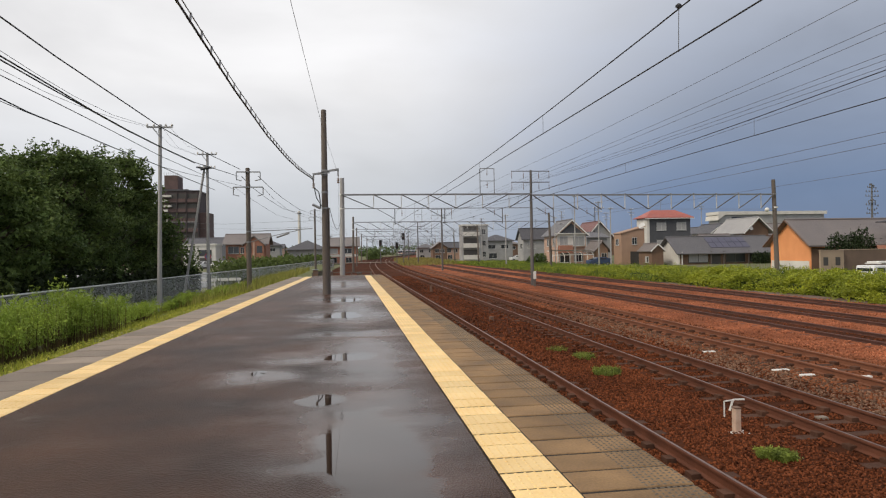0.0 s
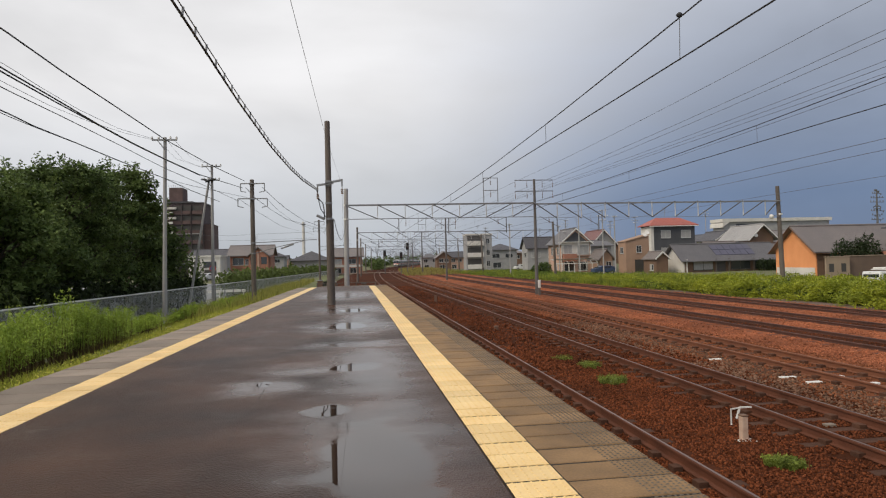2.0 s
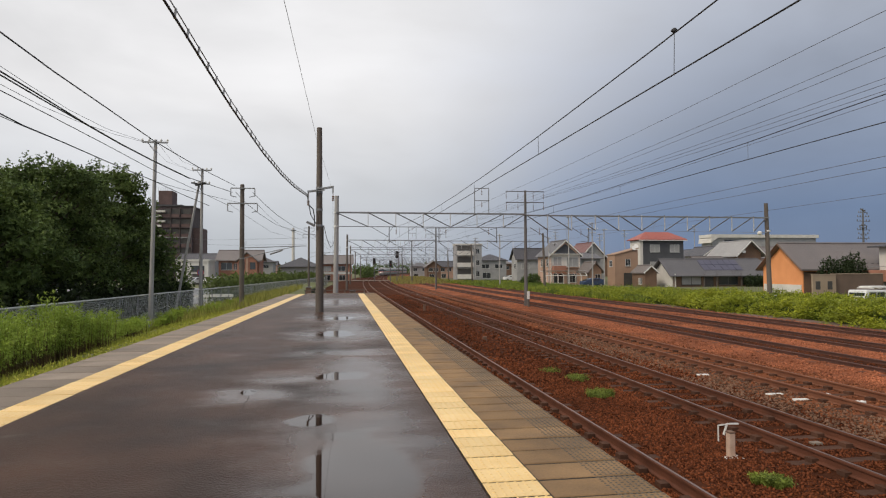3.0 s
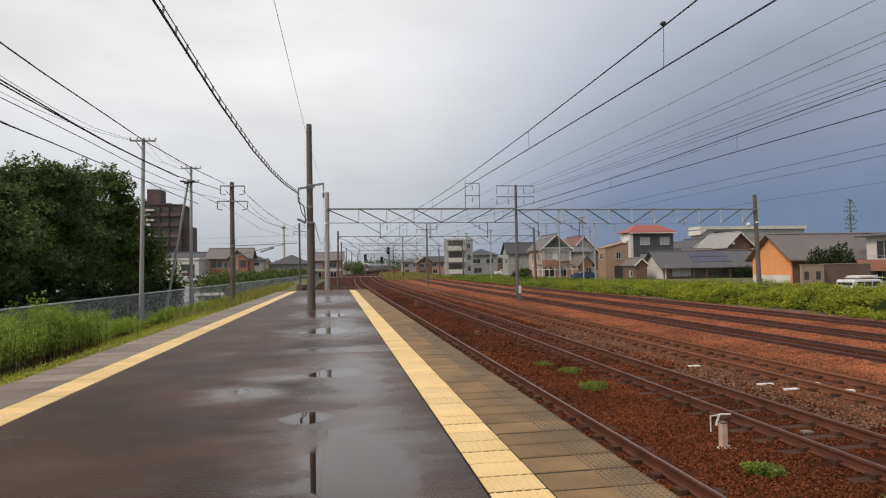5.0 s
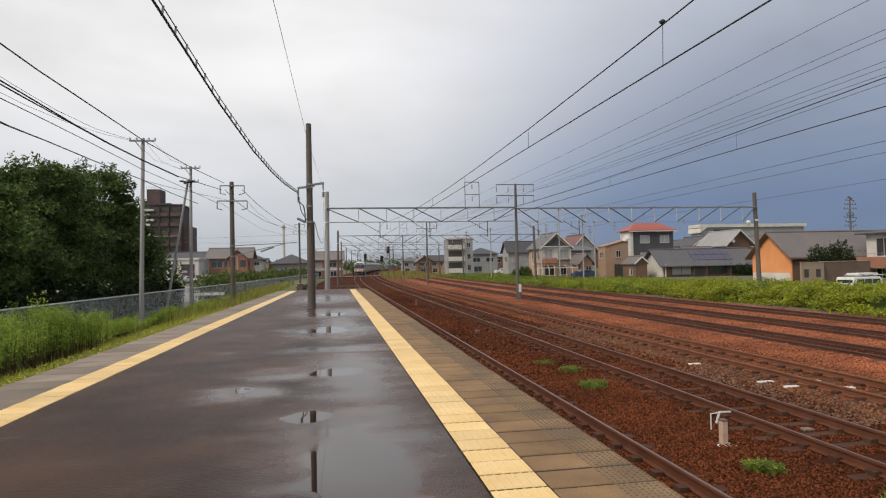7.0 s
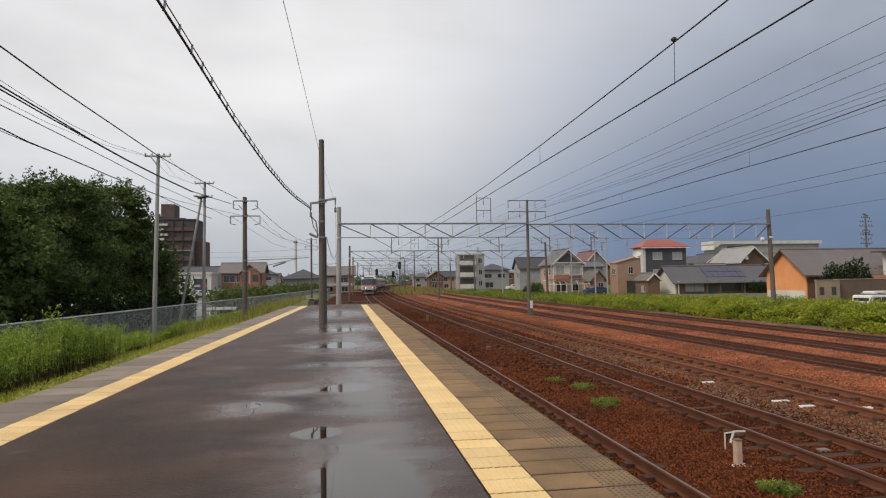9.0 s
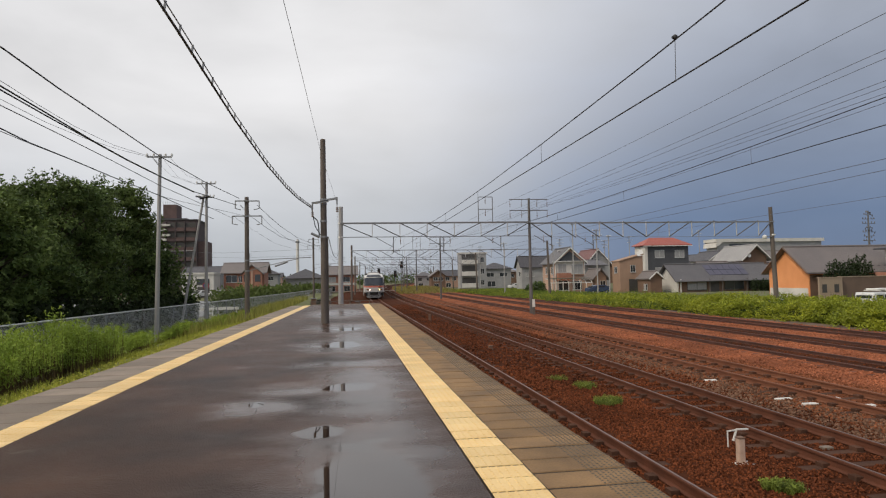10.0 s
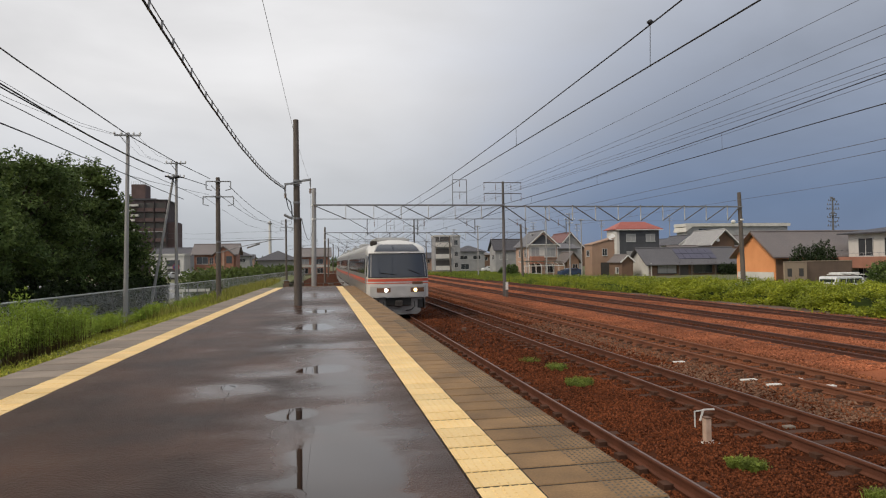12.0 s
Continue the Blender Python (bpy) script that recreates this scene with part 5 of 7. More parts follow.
def window(parent, face, u, z, w, hgt, wall, pane=None, frame=None):
    """A window unit on the wall that faces the platform end (S) or the tracks (W), in the house's space; wall is that face's coordinate."""
    pane, frame = pane or M_PANE, frame or M_FRAME

    def put(u0, u1, d0, d1, z0, z1):
        bm = bmesh.new()
        if face == "S":
            return box(bm, u0, u1, wall - d1, wall - d0, z0, z1)
        return box(bm, wall - d1, wall - d0, u0, u1, z0, z1)

    wn_ = part("window", put(u, u + w, -0.02, 0.015, z, z + hgt), M_FRAME_DARK, parent)
    t = 0.06
    bm = put(u, u + w, 0.015, 0.07, z, z + t)
    for a in ((u, u + w, 0.015, 0.07, z + hgt - t, z + hgt), (u, u + t, 0.015, 0.07, z + t, z + hgt - t), (u + w - t, u + w, 0.015, 0.07, z + t, z + hgt - t), (u + w / 2 - t / 2, u + w / 2 + t / 2, 0.015, 0.06, z + t, z + hgt - t)):
        if face == "S":
            box(bm, a[0], a[1], wall - a[3], wall - a[2], a[4], a[5])
        else:
            box(bm, wall - a[3], wall - a[2], a[0], a[1], a[4], a[5])
    part("frame", bm, frame, wn_)
    for q in (0, 1):
        part("pane", put(u + t + q * (w / 2 - t / 2), u + w / 2 - t / 2 + q * (w / 2 - t / 2), 0.02, 0.03, z + t, z + hgt - t), pane if not (pane is M_CURTAIN and q == 0 and w < 1.6) else M_PANE, wn_)
    part("sill", put(u - 0.06, u + w + 0.06, 0.0, 0.13, z - 0.07, z - 0.005), frame, wn_)


def house(name, label, x0, x1, y0, y1, ze, zr, roof, wall, rmat, windows=(), over=0.5, zb=-1.5, fascia=None, category="house", group="houses beyond the tracks"):
    """ze: the eaves, zr: the ridge. roof: gable_x and gable_y have their ridge along that axis; hip, flat, shed."""
    hs = thing(name, x0, y0, zb, label, category, group)
    w, d, e, r = x1 - x0, y1 - y0, ze - zb, zr - zb
    bm = bmesh.new()
    if roof == "gable_y":
        prism(bm, [(0, 0), (0, e), (w / 2, r - 0.12), (w, e), (w, 0)], 0, d)
    elif roof == "gable_x":
        prism(bm, [(0, 0), (0, e), (d / 2, r - 0.12), (d, e), (d, 0)], 0, w)
        bmesh.ops.rotate(bm, verts=bm.verts, cent=(0, 0, 0), matrix=Matrix.Rotation(radians(90), 3, "Z"))
        bmesh.ops.translate(bm, verts=bm.verts, vec=(w, 0, 0))
    elif roof == "shed":
        prism(bm, [(0, 0), (0, e), (w, r - 0.1), (w, 0)], 0, d)
    else:
        box(bm, 0, w, 0, d, 0, e)
    bmesh.ops.recalc_face_normals(bm, faces=bm.faces)
    part("wall", bm, wall, hs)
    bm = bmesh.new()
    t = 0.16
    if roof in ("gable_x", "gable_y"):
        span = w if roof == "gable_y" else d
        long = d if roof == "gable_y" else w
        sl = (r - e) / (span / 2)
        for s in (0, 1):
            o = [(-over, e - sl * over), (span / 2, r), (span / 2, r + t), (-over, e - sl * over + t)]
            if s:
                o = [(span - a, b) for a, b in o]
            prism(bm, o, -over, long + over)
        rod(bm, (span / 2, -over, r + t), (span / 2, long + over, r + t), 0.13, n=8)
        if roof == "gable_x":
            bmesh.ops.rotate(bm, verts=bm.verts, cent=(0, 0, 0), matrix=Matrix.Rotation(radians(90), 3, "Z"))
            bmesh.ops.translate(bm, verts=bm.verts, vec=(w, 0, 0))
    elif roof == "hip":
        k = min(w, d) / 2
        low = [bm.verts.new((a, b, e)) for a, b in ((-over, -over), (w + over, -over), (w + over, d + over), (-over, d + over))]
        eav = [bm.verts.new((v.co.x, v.co.y, e + 0.14)) for v in low]
        if w >= d:
            top = [bm.verts.new((k * 0.9, d / 2, r)), bm.verts.new((w - k * 0.9, d / 2, r))]
        else:
            top = [bm.verts.new((w / 2, k * 0.9, r)), bm.verts.new((w / 2, d - k * 0.9, r))]
        for i in range(4):
            bm.faces.new((low[i], low[(i + 1) % 4], eav[(i + 1) % 4], eav[i]))
        bm.faces.new(low[::-1])
        if w >= d:
            bm.faces.new((eav[0], eav[1], top[1], top[0]))
            bm.faces.new((eav[2], eav[3], top[0], top[1]))
            bm.faces.new((eav[1], eav[2], top[1]))
            bm.faces.new((eav[3], eav[0], top[0]))
        else:
            bm.faces.new((eav[1], eav[2], top[1], top[0]))
            bm.faces.new((eav[3], eav[0], top[0], top[1]))
            bm.faces.new((eav[0], eav[1], top[0]))
            bm.faces.new((eav[2], eav[3], top[1]))
    elif roof == "shed":
        prism(bm, [(-over, e - 0.05), (w + over, r + 0.1), (w + over, r + 0.24), (-over, e + 0.09)], -over, d + over)
    else:
        box(bm, -over, w + over, -over, d + over, e, e + max(0.2, zr - ze))
    bmesh.ops.recalc_face_normals(bm, faces=bm.faces)
    part("roof", bm, rmat, hs)
    if fascia and roof in ("gable_x", "gable_y"):
        span = w if roof == "gable_y" else d
        sl = (r - e) / (span / 2)
        for s in (0, 1):
            a = Vector((span / 2, 0, r + t * 0.4))
            b = Vector((-over if not s else span + over, 0, e - sl * over + t * 0.4))
            if roof == "gable_y":
                p0, p1 = Vector((a.x, -over - 0.03, a.z)), Vector((b.x, -over - 0.03, b.z))
            else:
                p0, p1 = Vector((-over - 0.03, a.x, a.z)), Vector((-over - 0.03, b.x, b.z))
            part("fascia", beam(bmesh.new(), p0, p1, 0.2, 0.06) if roof == "gable_x" else beam(bmesh.new(), p0, p1, 0.06, 0.2), fascia, hs)
    for f, u, z, ww, hh, *rest in windows:
        window(hs, f, u, z - zb, ww, hh, 0.0, *rest)
    return hs, w, d, e, r


# beyond the tracks, from the far end towards the platform
h_, w_, d_, e_, r_ = house("apartment_block", "pale three-storey apartment block with recessed balconies", 29.5, 36.3, 168, 173, 7.9, 8.3, "flat", M_W_GREY, M_W_WHITE, [("S", 5.2, 5.6, 1.0, 1.4), ("S", 5.2, 2.6, 1.0, 1.4), ("S", 5.2, -0.3, 1.0, 1.4)], 0.15, category="apartment block")
for k in range(3):
    z = 0.6 + 3.05 * k
    # a flat dark panel on the wall stands in for the recess's shade
    part("balcony_shade", B(0.3, 4.2, -0.03, 0.02, z + 1.1, z + 2.55), M_FRAME_DARK, h_, "dark panel for the shaded recess behind the balcony")
    part("balcony", B(0.1, 4.4, -0.9, -0.78, z, z + 1.15, 0.02), M_W_WHITE, h_, "pale balcony parapet")
    part("balcony_floor", B(0.1, 4.4, -0.78, 0.0, z - 0.15, z), M_W_GREY, h_)
house("house", "grey-roofed two-storey house with a dark upper floor", 38.5, 46.5, 182, 190, 4.0, 5.9, "hip", M_W_GREY, M_R_SLATE, [("S", 0.8, 1.8, 2.2, 1.2), ("S", 4.6, 1.8, 2.2, 1.2), ("S", 1.0, -1.0, 2.4, 1.6)])
house("house", "grey two-storey house with a slate gable roof", 40.4, 47.5, 148, 153, 4.1, 6.3, "gable_x", M_W_GREY, M_R_SLATE, [("S", 1.0, 1.6, 2.0, 1.3, M_CURTAIN), ("S", 5.0, 1.6, 2.0, 1.3), ("W", 1, 1.6, 1.6, 1.2)])
hB = house("house", "peach two-storey house with a white-edged front gable", 38.4, 44.0, 117, 125, 4.25, 6.75, "gable_y", M_W_PEACH, M_R_GREY, [("S", 0.5, 2.2, 1.6, 1.6, M_CURTAIN), ("S", 3.1, 2.0, 2.2, 1.7, M_CURTAIN), ("S", 0.5, -1.1, 1.9, 1.8), ("S", 3.2, -1.0, 1.8, 1.6), ("W", 1.5, 2.0, 1.0, 1.4), ("W", 5, 2.0, 1.0, 1.4)], fascia=M_WHITE)[0]
part("upper_wall", B(0.15, 5.45, -0.012, 0.0, 3.4, 5.75), M_W_WHITE, hB, "pale render band of the upper floor")
part("belt_course", B(-0.05, 5.65, -0.1, 0.0, 3.0, 3.18), M_W_BROWN, hB, "brown belt course between the floors")
part("gable_cladding", prism(bmesh.new(), [(0.5, 5.85), (2.8, 7.72), (5.1, 5.85)], -0.06, -0.01), M_W_DARK, hB, "dark gable cladding")
part("eaves_board", B(-0.5, 6.1, -0.55, 0.0, 5.74, 5.86), M_WHITE, hB)
part("balcony", B(0.2, 2.7, -1.0, -0.1, 2.2, 3.6, 0.03), M_W_BRICK, hB, "terracotta balcony parapet")
part("balcony_rail", rod(bmesh.new(), (0.2, -0.95, 3.75), (2.7, -0.95, 3.75), 0.03, n=6), M_GALV, hB)
for u in (0.0, 5.6):
    part("downpipe", rod(bmesh.new(), (u, -0.12, 0), (u, -0.12, 5.7), 0.06, n=6), M_WHITE, hB)
house("house", "grey rendered house with a low roof", 46.6, 51.0, 124, 133, 3.6, 4.6, "gable_x", M_W_GREY, M_R_GREY, [("S", 1.2, 1.5, 1.6, 1.2)])
house("house", "grey house with a steep maroon roof", 51.6, 57.0, 136, 146, 4.3, 7.2, "gable_y", M_W_GREY, M_R_MAROON, [("S", 1.2, 4.5, 1.0, 0.9, M_CURTAIN), ("S", 1.5, 1.4, 2.0, 1.3)], fascia=M_WHITE)
house("house", "small tan gabled house with a brown roof", 43.2, 45.4, 110, 115, 1.3, 2.6, "gable_y", M_W_TAN, M_R_BROWN, [("S", 1.0, -0.9, 1.0, 1.5)])
house("house", "tan two-storey house with a sloping roof", 46.2, 50.4, 106, 109.2, 3.9, 4.9, "shed", M_W_TAN, M_W_TAN, [("S", 1.9, 2.0, 0.9, 1.2), ("S", 1.6, -1.4, 1.5, 2.2, M_FRAME_DARK, M_FRAME_DARK), ("W", 1, 1.9, 1.2, 1.1)], 0.15)
hR = house("house", "charcoal two-storey house with a red hipped roof", 58.1, 67.2, 121, 125.5, 7.2, 8.9, "hip", M_W_DARK, M_R_RED, [("S", 2.0, 4.8, 2.0, 1.5, M_CURTAIN), ("S", 6.2, 4.8, 2.0, 1.5, M_CURTAIN), ("S", 2.0, 1.5, 2.0, 1.4, M_CURTAIN), ("S", 6.2, 1.5, 2.0, 1.4, M_CURTAIN), ("W", 0.6, 4.4, 1.2, 1.6), ("W", 2.8, 4.4, 1.2, 1.6), ("W", 0.8, 1.2, 1.2, 1.6)], 0.55)[0]
part("corner_wall", B(-0.06, 0.5, -0.06, 4.5, 0, 8.6), M_W_WHITE, hR, "pale side wall")
part("gutter", B(-0.6, 9.7, -0.66, -0.56, 8.55, 8.7), M_WHITE, hR)
house("shed", "small grey-roofed outbuilding with pale boards", 48.0, 50.0, 98.5, 103, 1.0, 1.9, "gable_y", M_W_BROWN, M_R_BROWN, [("W", 1, -1.0, 1.2, 1.0, M_CURTAIN)], 0.3, category="shed", fascia=M_WHITE)
hS = house("house", "low white house with a grey roof and solar panels", 52.0, 68.5, 97.3, 103.5, 0.72, 2.95, "gable_x", M_W_WHITE, M_R_GREY, [("S", 1.6, -1.1, 3.4, 1.5, M_CURTAIN, M_FRAME_DARK), ("S", 8.0, -1.1, 3.4, 1.5, M_PANE, M_FRAME_DARK), ("S", 5.6, -1.45, 1.5, 1.95, M_FRAME_DARK, M_FRAME_DARK), ("S", 12.2, -1.1, 2.6, 1.5, M_PANE, M_FRAME_DARK)], 0.7)[0]
part("front_wall", B(0.2, 16.4, -0.012, -0.0, 0, 2.1), M_W_BROWN, hS, "dark timber front wall under the eaves")
for u in (0.25, 5.2, 7.4, 11.7, 15.0, 16.2):
    part("porch_post", B(u, u + 0.16, -0.5, -0.34, 0.0, 2.15), M_W_WHITE if u < 1 else M_POLE, hS)
part("gutter", rod(bmesh.new(), (-0.7, -0.75, 1.78), (17.2, -0.75, 1.78), 0.07, n=6), M_GALV_DARK, hS)
for i in range(6):
    for j in range(2):
        u = 5.8 + i * 1.15
        v0, v1 = 0.45 + j * 1.2, 1.55 + j * 1.2
        sl = (2.95 - 0.72) / 3.1
        bm = bmesh.new()
        vsx = [bm.verts.new((u + a, v, 2.22 + sl * v + 0.16 + lift)) for lift in (0.03, 0.09) for a, v in ((0, v0), (1.1, v0), (1.1, v1), (0, v1))]
        for q in ((3, 2, 1, 0), (4, 5, 6, 7), (0, 1, 5, 4), (1, 2, 6, 5), (2, 3, 7, 6), (3, 0, 4, 7)):
            bm.faces.new([vsx[k] for k in q])
        part("solar_panel", bm, M_SOLAR, hS, "dark violet solar panel")
house("house", "low dark wing with a tiled roof", 66.0, 74.5, 99.5, 106, 0.9, 2.7, "gable_x", M_W_BROWN, M_R_BROWN, [("S", 2.5, -1.2, 2.0, 1.4), ("S", 5.4, -1.2, 2.0, 1.4)], 0.7)
house("house", "traditional house with crossing grey gables", 73.1, 77.8, 112, 121, 4.4, 6.6, "gable_y", M_W_BROWN, M_R_SUNLIT, [("S", 0.5, 1.8, 1.6, 1.3), ("S", 2.7, 1.8, 1.6, 1.3)], 0.8, fascia=M_WHITE)
house("house", "traditional house wing with a grey gable", 77.0, 88.0, 114, 123, 3.6, 5.6, "gable_x", M_W_BRICK, M_R_BROWN, [("S", 1.0, 1.2, 2.2, 1.2), ("S", 5.0, 1.2, 2.2, 1.2)], 0.7)
house("house", "small house with a dark roof behind the low white house", 84, 92, 150, 158, 4.2, 6.2, "gable_y", M_W_WHITE, M_R_SLATE, [("S", 3, 1.6, 2.0, 1.3)], 0.5, fascia=M_WHITE)
house("house", "pale house with a dark white-edged gable before the hall", 77.0, 82.2, 130, 138, 4.5, 6.2, "gable_y", M_W_WHITE, M_R_SLATE, [("S", 1.6, 2.2, 1.8, 1.2)], 0.5, fascia=M_WHITE)
house("house", "low brown annex with a tiled roof", 66.5, 72.5, 113, 119, 2.2, 3.6, "gable_x", M_W_BROWN, M_R_BROWN, [("S", 1.0, -0.2, 1.8, 1.2), ("S", 3.6, -0.2, 1.8, 1.2)], 0.7)
hG = house("large_hall", "long grey hall with a pale rounded roof edge", 114, 150, 188, 194, 11.2, 12.2, "flat", M_W_GREY, M_W_WHITE, [], 0.6, category="hall")[0]
part("window_strip", B(4.2, 12.0, -0.1, 0.02, 10.4, 12.0), M_PANE, hG, "dark strip of high windows")
part("window_strip", B(5.5, 9.0, -0.1, 0.02, 7.6, 9.0), M_PANE, hG, "dark strip of windows")
part("roof_curve", prism(bmesh.new(), [(-0.75, 11.0), (-0.62, 12.2), (0.2, 13.0), (1.6, 13.35), (1.6, 12.6)], -0.62, 6.6), M_W_WHITE, hG, "pale rounded end of the roof edge")
part("lower_roof", B(24, 42, -3.0, 0.0, 9.0, 9.5, 0.1), M_R_GREY, hG)
part("lower_wall", B(24, 42, -2.5, 0.0, 0, 9.0), M_W_GREY, hG)
# the orange gable and its long roof
hO = house("workshop", "orange-gabled workshop under a long grey-brown roof", 50.0, 76.0, 64.8, 71.6, 1.62, 4.2, "gable_x", M_W_ORANGE, M_R_BROWN, [], 0.55, fascia=M_W_BROWN, category="workshop")[0]
part("plinth", B(-0.07, 0.0, 0.2, 6.6, 0.0, 1.15), M_W_WHITE, hO, "white band along the foot of the gable")
part("side_wall", B(0.1, 26, -0.08, -0.01, 0.0, 2.6), M_W_BROWN, hO, "dark wall under the eaves")
part("lean_to_roof", B(2.5, 9.0, -2.2, -0.05, 1.9, 2.05), M_R_GREY, hO)
part("lean_to_wall", B(2.6, 8.9, -2.0, -0.1, 0.0, 1.9), M_W_GREY, hO)
for i in range(16):
    part("snow_stop", B(3.5 + i * 0.75, 3.8 + i * 0.75, 0.25, 0.35, 3.4, 3.52), M_R_SLATE, hO)
# block walls of the yards
for x0, x1, y0, zt, m, lab in ((45.2, 47.7, 57.2, 0.82, M_W_BLOCK, "tan block wall of a yard"), (47.7, 53.3, 57.6, 0.86, M_W_BLOCK2, "brown block wall of a yard")):
    bw = thing("block_wall", x0, y0, -1.5, lab, "wall", "yard walls")
    part("wall", B(0, x1 - x0, 0, 0.2, 0, zt + 1.5), m, bw)
    part("coping", B(-0.04, x1 - x0 + 0.0, -0.04, 0.24, zt + 1.5, zt + 1.58, 0.01), M_W_BLOCK, bw)
    if m is M_W_BLOCK:
        for u in (0.3, 1.6):
            # the wall is solid; dark panels give the shade of its gaps
            part("opening", B(u, u + 0.5, -0.02, 0.03, 0.9, 1.7), M_FRAME_DARK, bw, "dark panel for a shaded gap in the wall")
hW = house("house", "white two-storey house with a brown balcony", 58.8, 68.0, 56.0, 64.0, 3.75, 4.7, "hip", M_W_WHITE, M_R_SLATE, [("W", 4.6, 1.3, 2.0, 2.0), ("W", 1.2, 1.3, 2.0, 2.0), ("W", 5.2, -1.1, 1.5, 1.3), ("W", 1.0, -1.1, 2.0, 1.5)], 0.8)[0]
part("balcony", B(-1.2, -0.05, -0.3, 8.2, 1.5, 2.75, 0.03), M_W_BRICK, hW, "brown balcony parapet")
for i in range(9):
    part("rail_post", rod(bmesh.new(), (-1.15, -0.25 + i, 2.75), (-1.15, -0.25 + i, 3.15), 0.02, n=5), M_GALV, hW)
part("rail", rod(bmesh.new(), (-1.15, -0.3, 3.15), (-1.15, 8.2, 3.15), 0.025, n=5), M_GALV, hW)

# dishes and aerials on the roofs
for x, y, z in ((50.2, 106.4, 5.3), (49.7, 106.2, 4.95), (74.0, 111.8, 4.6)):
    ds = thing("satellite_dish", x, y, z, "white satellite dish on a roof", "satellite dish", "satellite dishes")
    part("dish", rod(bmesh.new(), (0, -0.25, 0.12), (0, -0.12, 0.05), 0.42, 0.12, n=16), M_WHITE, ds)
    part("stem", rod(bmesh.new(), (0, -0.15, 0.06), (0, 0.1, -0.6), 0.04, n=6), M_GALV, ds)
for x, y, z in ((43.0, 121.0, 6.7), (62.0, 123.0, 8.8), (55.0, 141, 7.0), (-22.0, 154, 5.9), (44, 150, 6.3), (33, 170, 8.3)):
    an = thing("roof_aerial", x, y, z - 0.3, "thin roof aerial with short bars", "aerial", "roof aerials")
    part("mast", rod(bmesh.new(), (0, 0, 0), (0, 0, 2.6), 0.03, n=5), M_GALV, an)
    for k in range(4):
        part("bar", beam(bmesh.new(), (-0.5 + 0.05 * k, 0, 2.5 - 0.22 * k), (0.5 - 0.05 * k, 0, 2.5 - 0.22 * k), 0.03, 0.03), M_GALV, an)

# carport with curved ribs
cpt = thing("carport", 34.6, 108.0, -1.5, "white carport with curved ribs and a clear roof", "carport")
for i in range(8):
    x = i * 1.05
    pts = [(x, 0, 0), (x, 0, 1.9)] + [(x - 0.1 - 1.6 * math.sin(a) * 0.0, 3.2 * (1 - math.cos(a)), 1.9 + 0.75 * math.sin(a)) for a in (0.3, 0.7, 1.1, 1.5)]
    part("rib", tube(bmesh.new(), pts, 0.05), M_WHITE, cpt)
part("rail", beam(bmesh.new(), (0, 0, 1.9), (7.4, 0, 1.9), 0.08, 0.12), M_WHITE, cpt)
part("back_rail", beam(bmesh.new(), (0, 3.0, 2.65), (7.4, 3.0, 2.65), 0.08, 0.12), M_WHITE, cpt)
part("roof_sheet", B(-0.1, 7.5, 0.15, 3.1, 2.71, 2.74), M_W_GREY, cpt, "dull clear roof sheet")


def vehicle(name, label, x, y, z, rz, L, H, W, paint, van):
    v = thing(name, x, y, z, label, "car", "parked cars", rz)
    o = [(-L / 2, 0.35), (-L / 2, 0.95), (-L / 2 + 0.5, 1.05), (-L / 2 + (0.95 if van else 1.5), H), (L / 2 - (0.12 if van else 0.9), H), (L / 2, 1.0), (L / 2, 0.35)]
    bm = prism(bmesh.new(), o, -W / 2, W / 2)
    bmesh.ops.bevel(bm, geom=list(bm.edges), offset=0.07, segments=2, affect="EDGES", profile=0.5)
    part("body", bm, paint, v)
    for s in (-1, 1):
        yy = s * (W / 2 + 0.004)
        a = -L / 2 + (1.0 if van else 1.35)
        b = L / 2 - (0.25 if van else 1.0)
        n_ = 3
        for i in range(n_):
            u0, u1 = a + (b - a) * i / n_ + 0.04, a + (b - a) * (i + 1) / n_ - 0.04
            bm = bmesh.new()
            box(bm, u0, u1, yy - 0.006, yy + 0.006, 1.08, H - 0.16)
            part("side_window", bm, M_PANE, v)
        for wx in (-L / 2 + 0.75, L / 2 - 0.75):
            wh = part("wheel", rod(bmesh.new(), (wx, s * (W / 2 - 0.12), 0.31), (wx, s * (W / 2 + 0.01), 0.31), 0.31, n=18), M_RUB, v)
            part("rim", rod(bmesh.new(), (wx, s * (W / 2 + 0.011), 0.31), (wx, s * (W / 2 + 0.02), 0.31), 0.18, n=14), M_GALV, wh)
    part("windscreen", prism(bmesh.new(), [(-L / 2 + 0.5, 1.1), (-L / 2 + (0.9 if van else 1.42), H - 0.08), (-L / 2 + (0.87 if van else 1.39), H - 0.05), (-L / 2 + 0.46, 1.12)], -W * 0.4, W * 0.4), M_PANE, v)
    part("rear_window", B(L / 2 - 0.09, L / 2 - 0.03, -W * 0.4, W * 0.4, 1.08, H - 0.2), M_PANE, v)
    return v


M_RUB = mat("tyre", (0.02, 0.02, 0.02), rough=0.8, bump=0)
van = vehicle("van", "white van with a roof rack parked behind the creepers", 39.1, 43.0, -1.72, 186, 3.5, 1.58, 1.6, M_VAN, True)
for i in range(4):
    part("roof_bar", B(-1.2 + i * 0.7, -1.14 + i * 0.7, -0.7, 0.7, 1.68, 1.73), M_WHITE, van)
part("roof_box", B(-0.9, 1.0, -0.5, 0.5, 1.73, 1.86, 0.03), M_WHITE, van)
vehicle("car", "white car parked by the houses", 32.5, 47.5, -1.95, 8, 3.9, 1.38, 1.65, M_VAN, False)
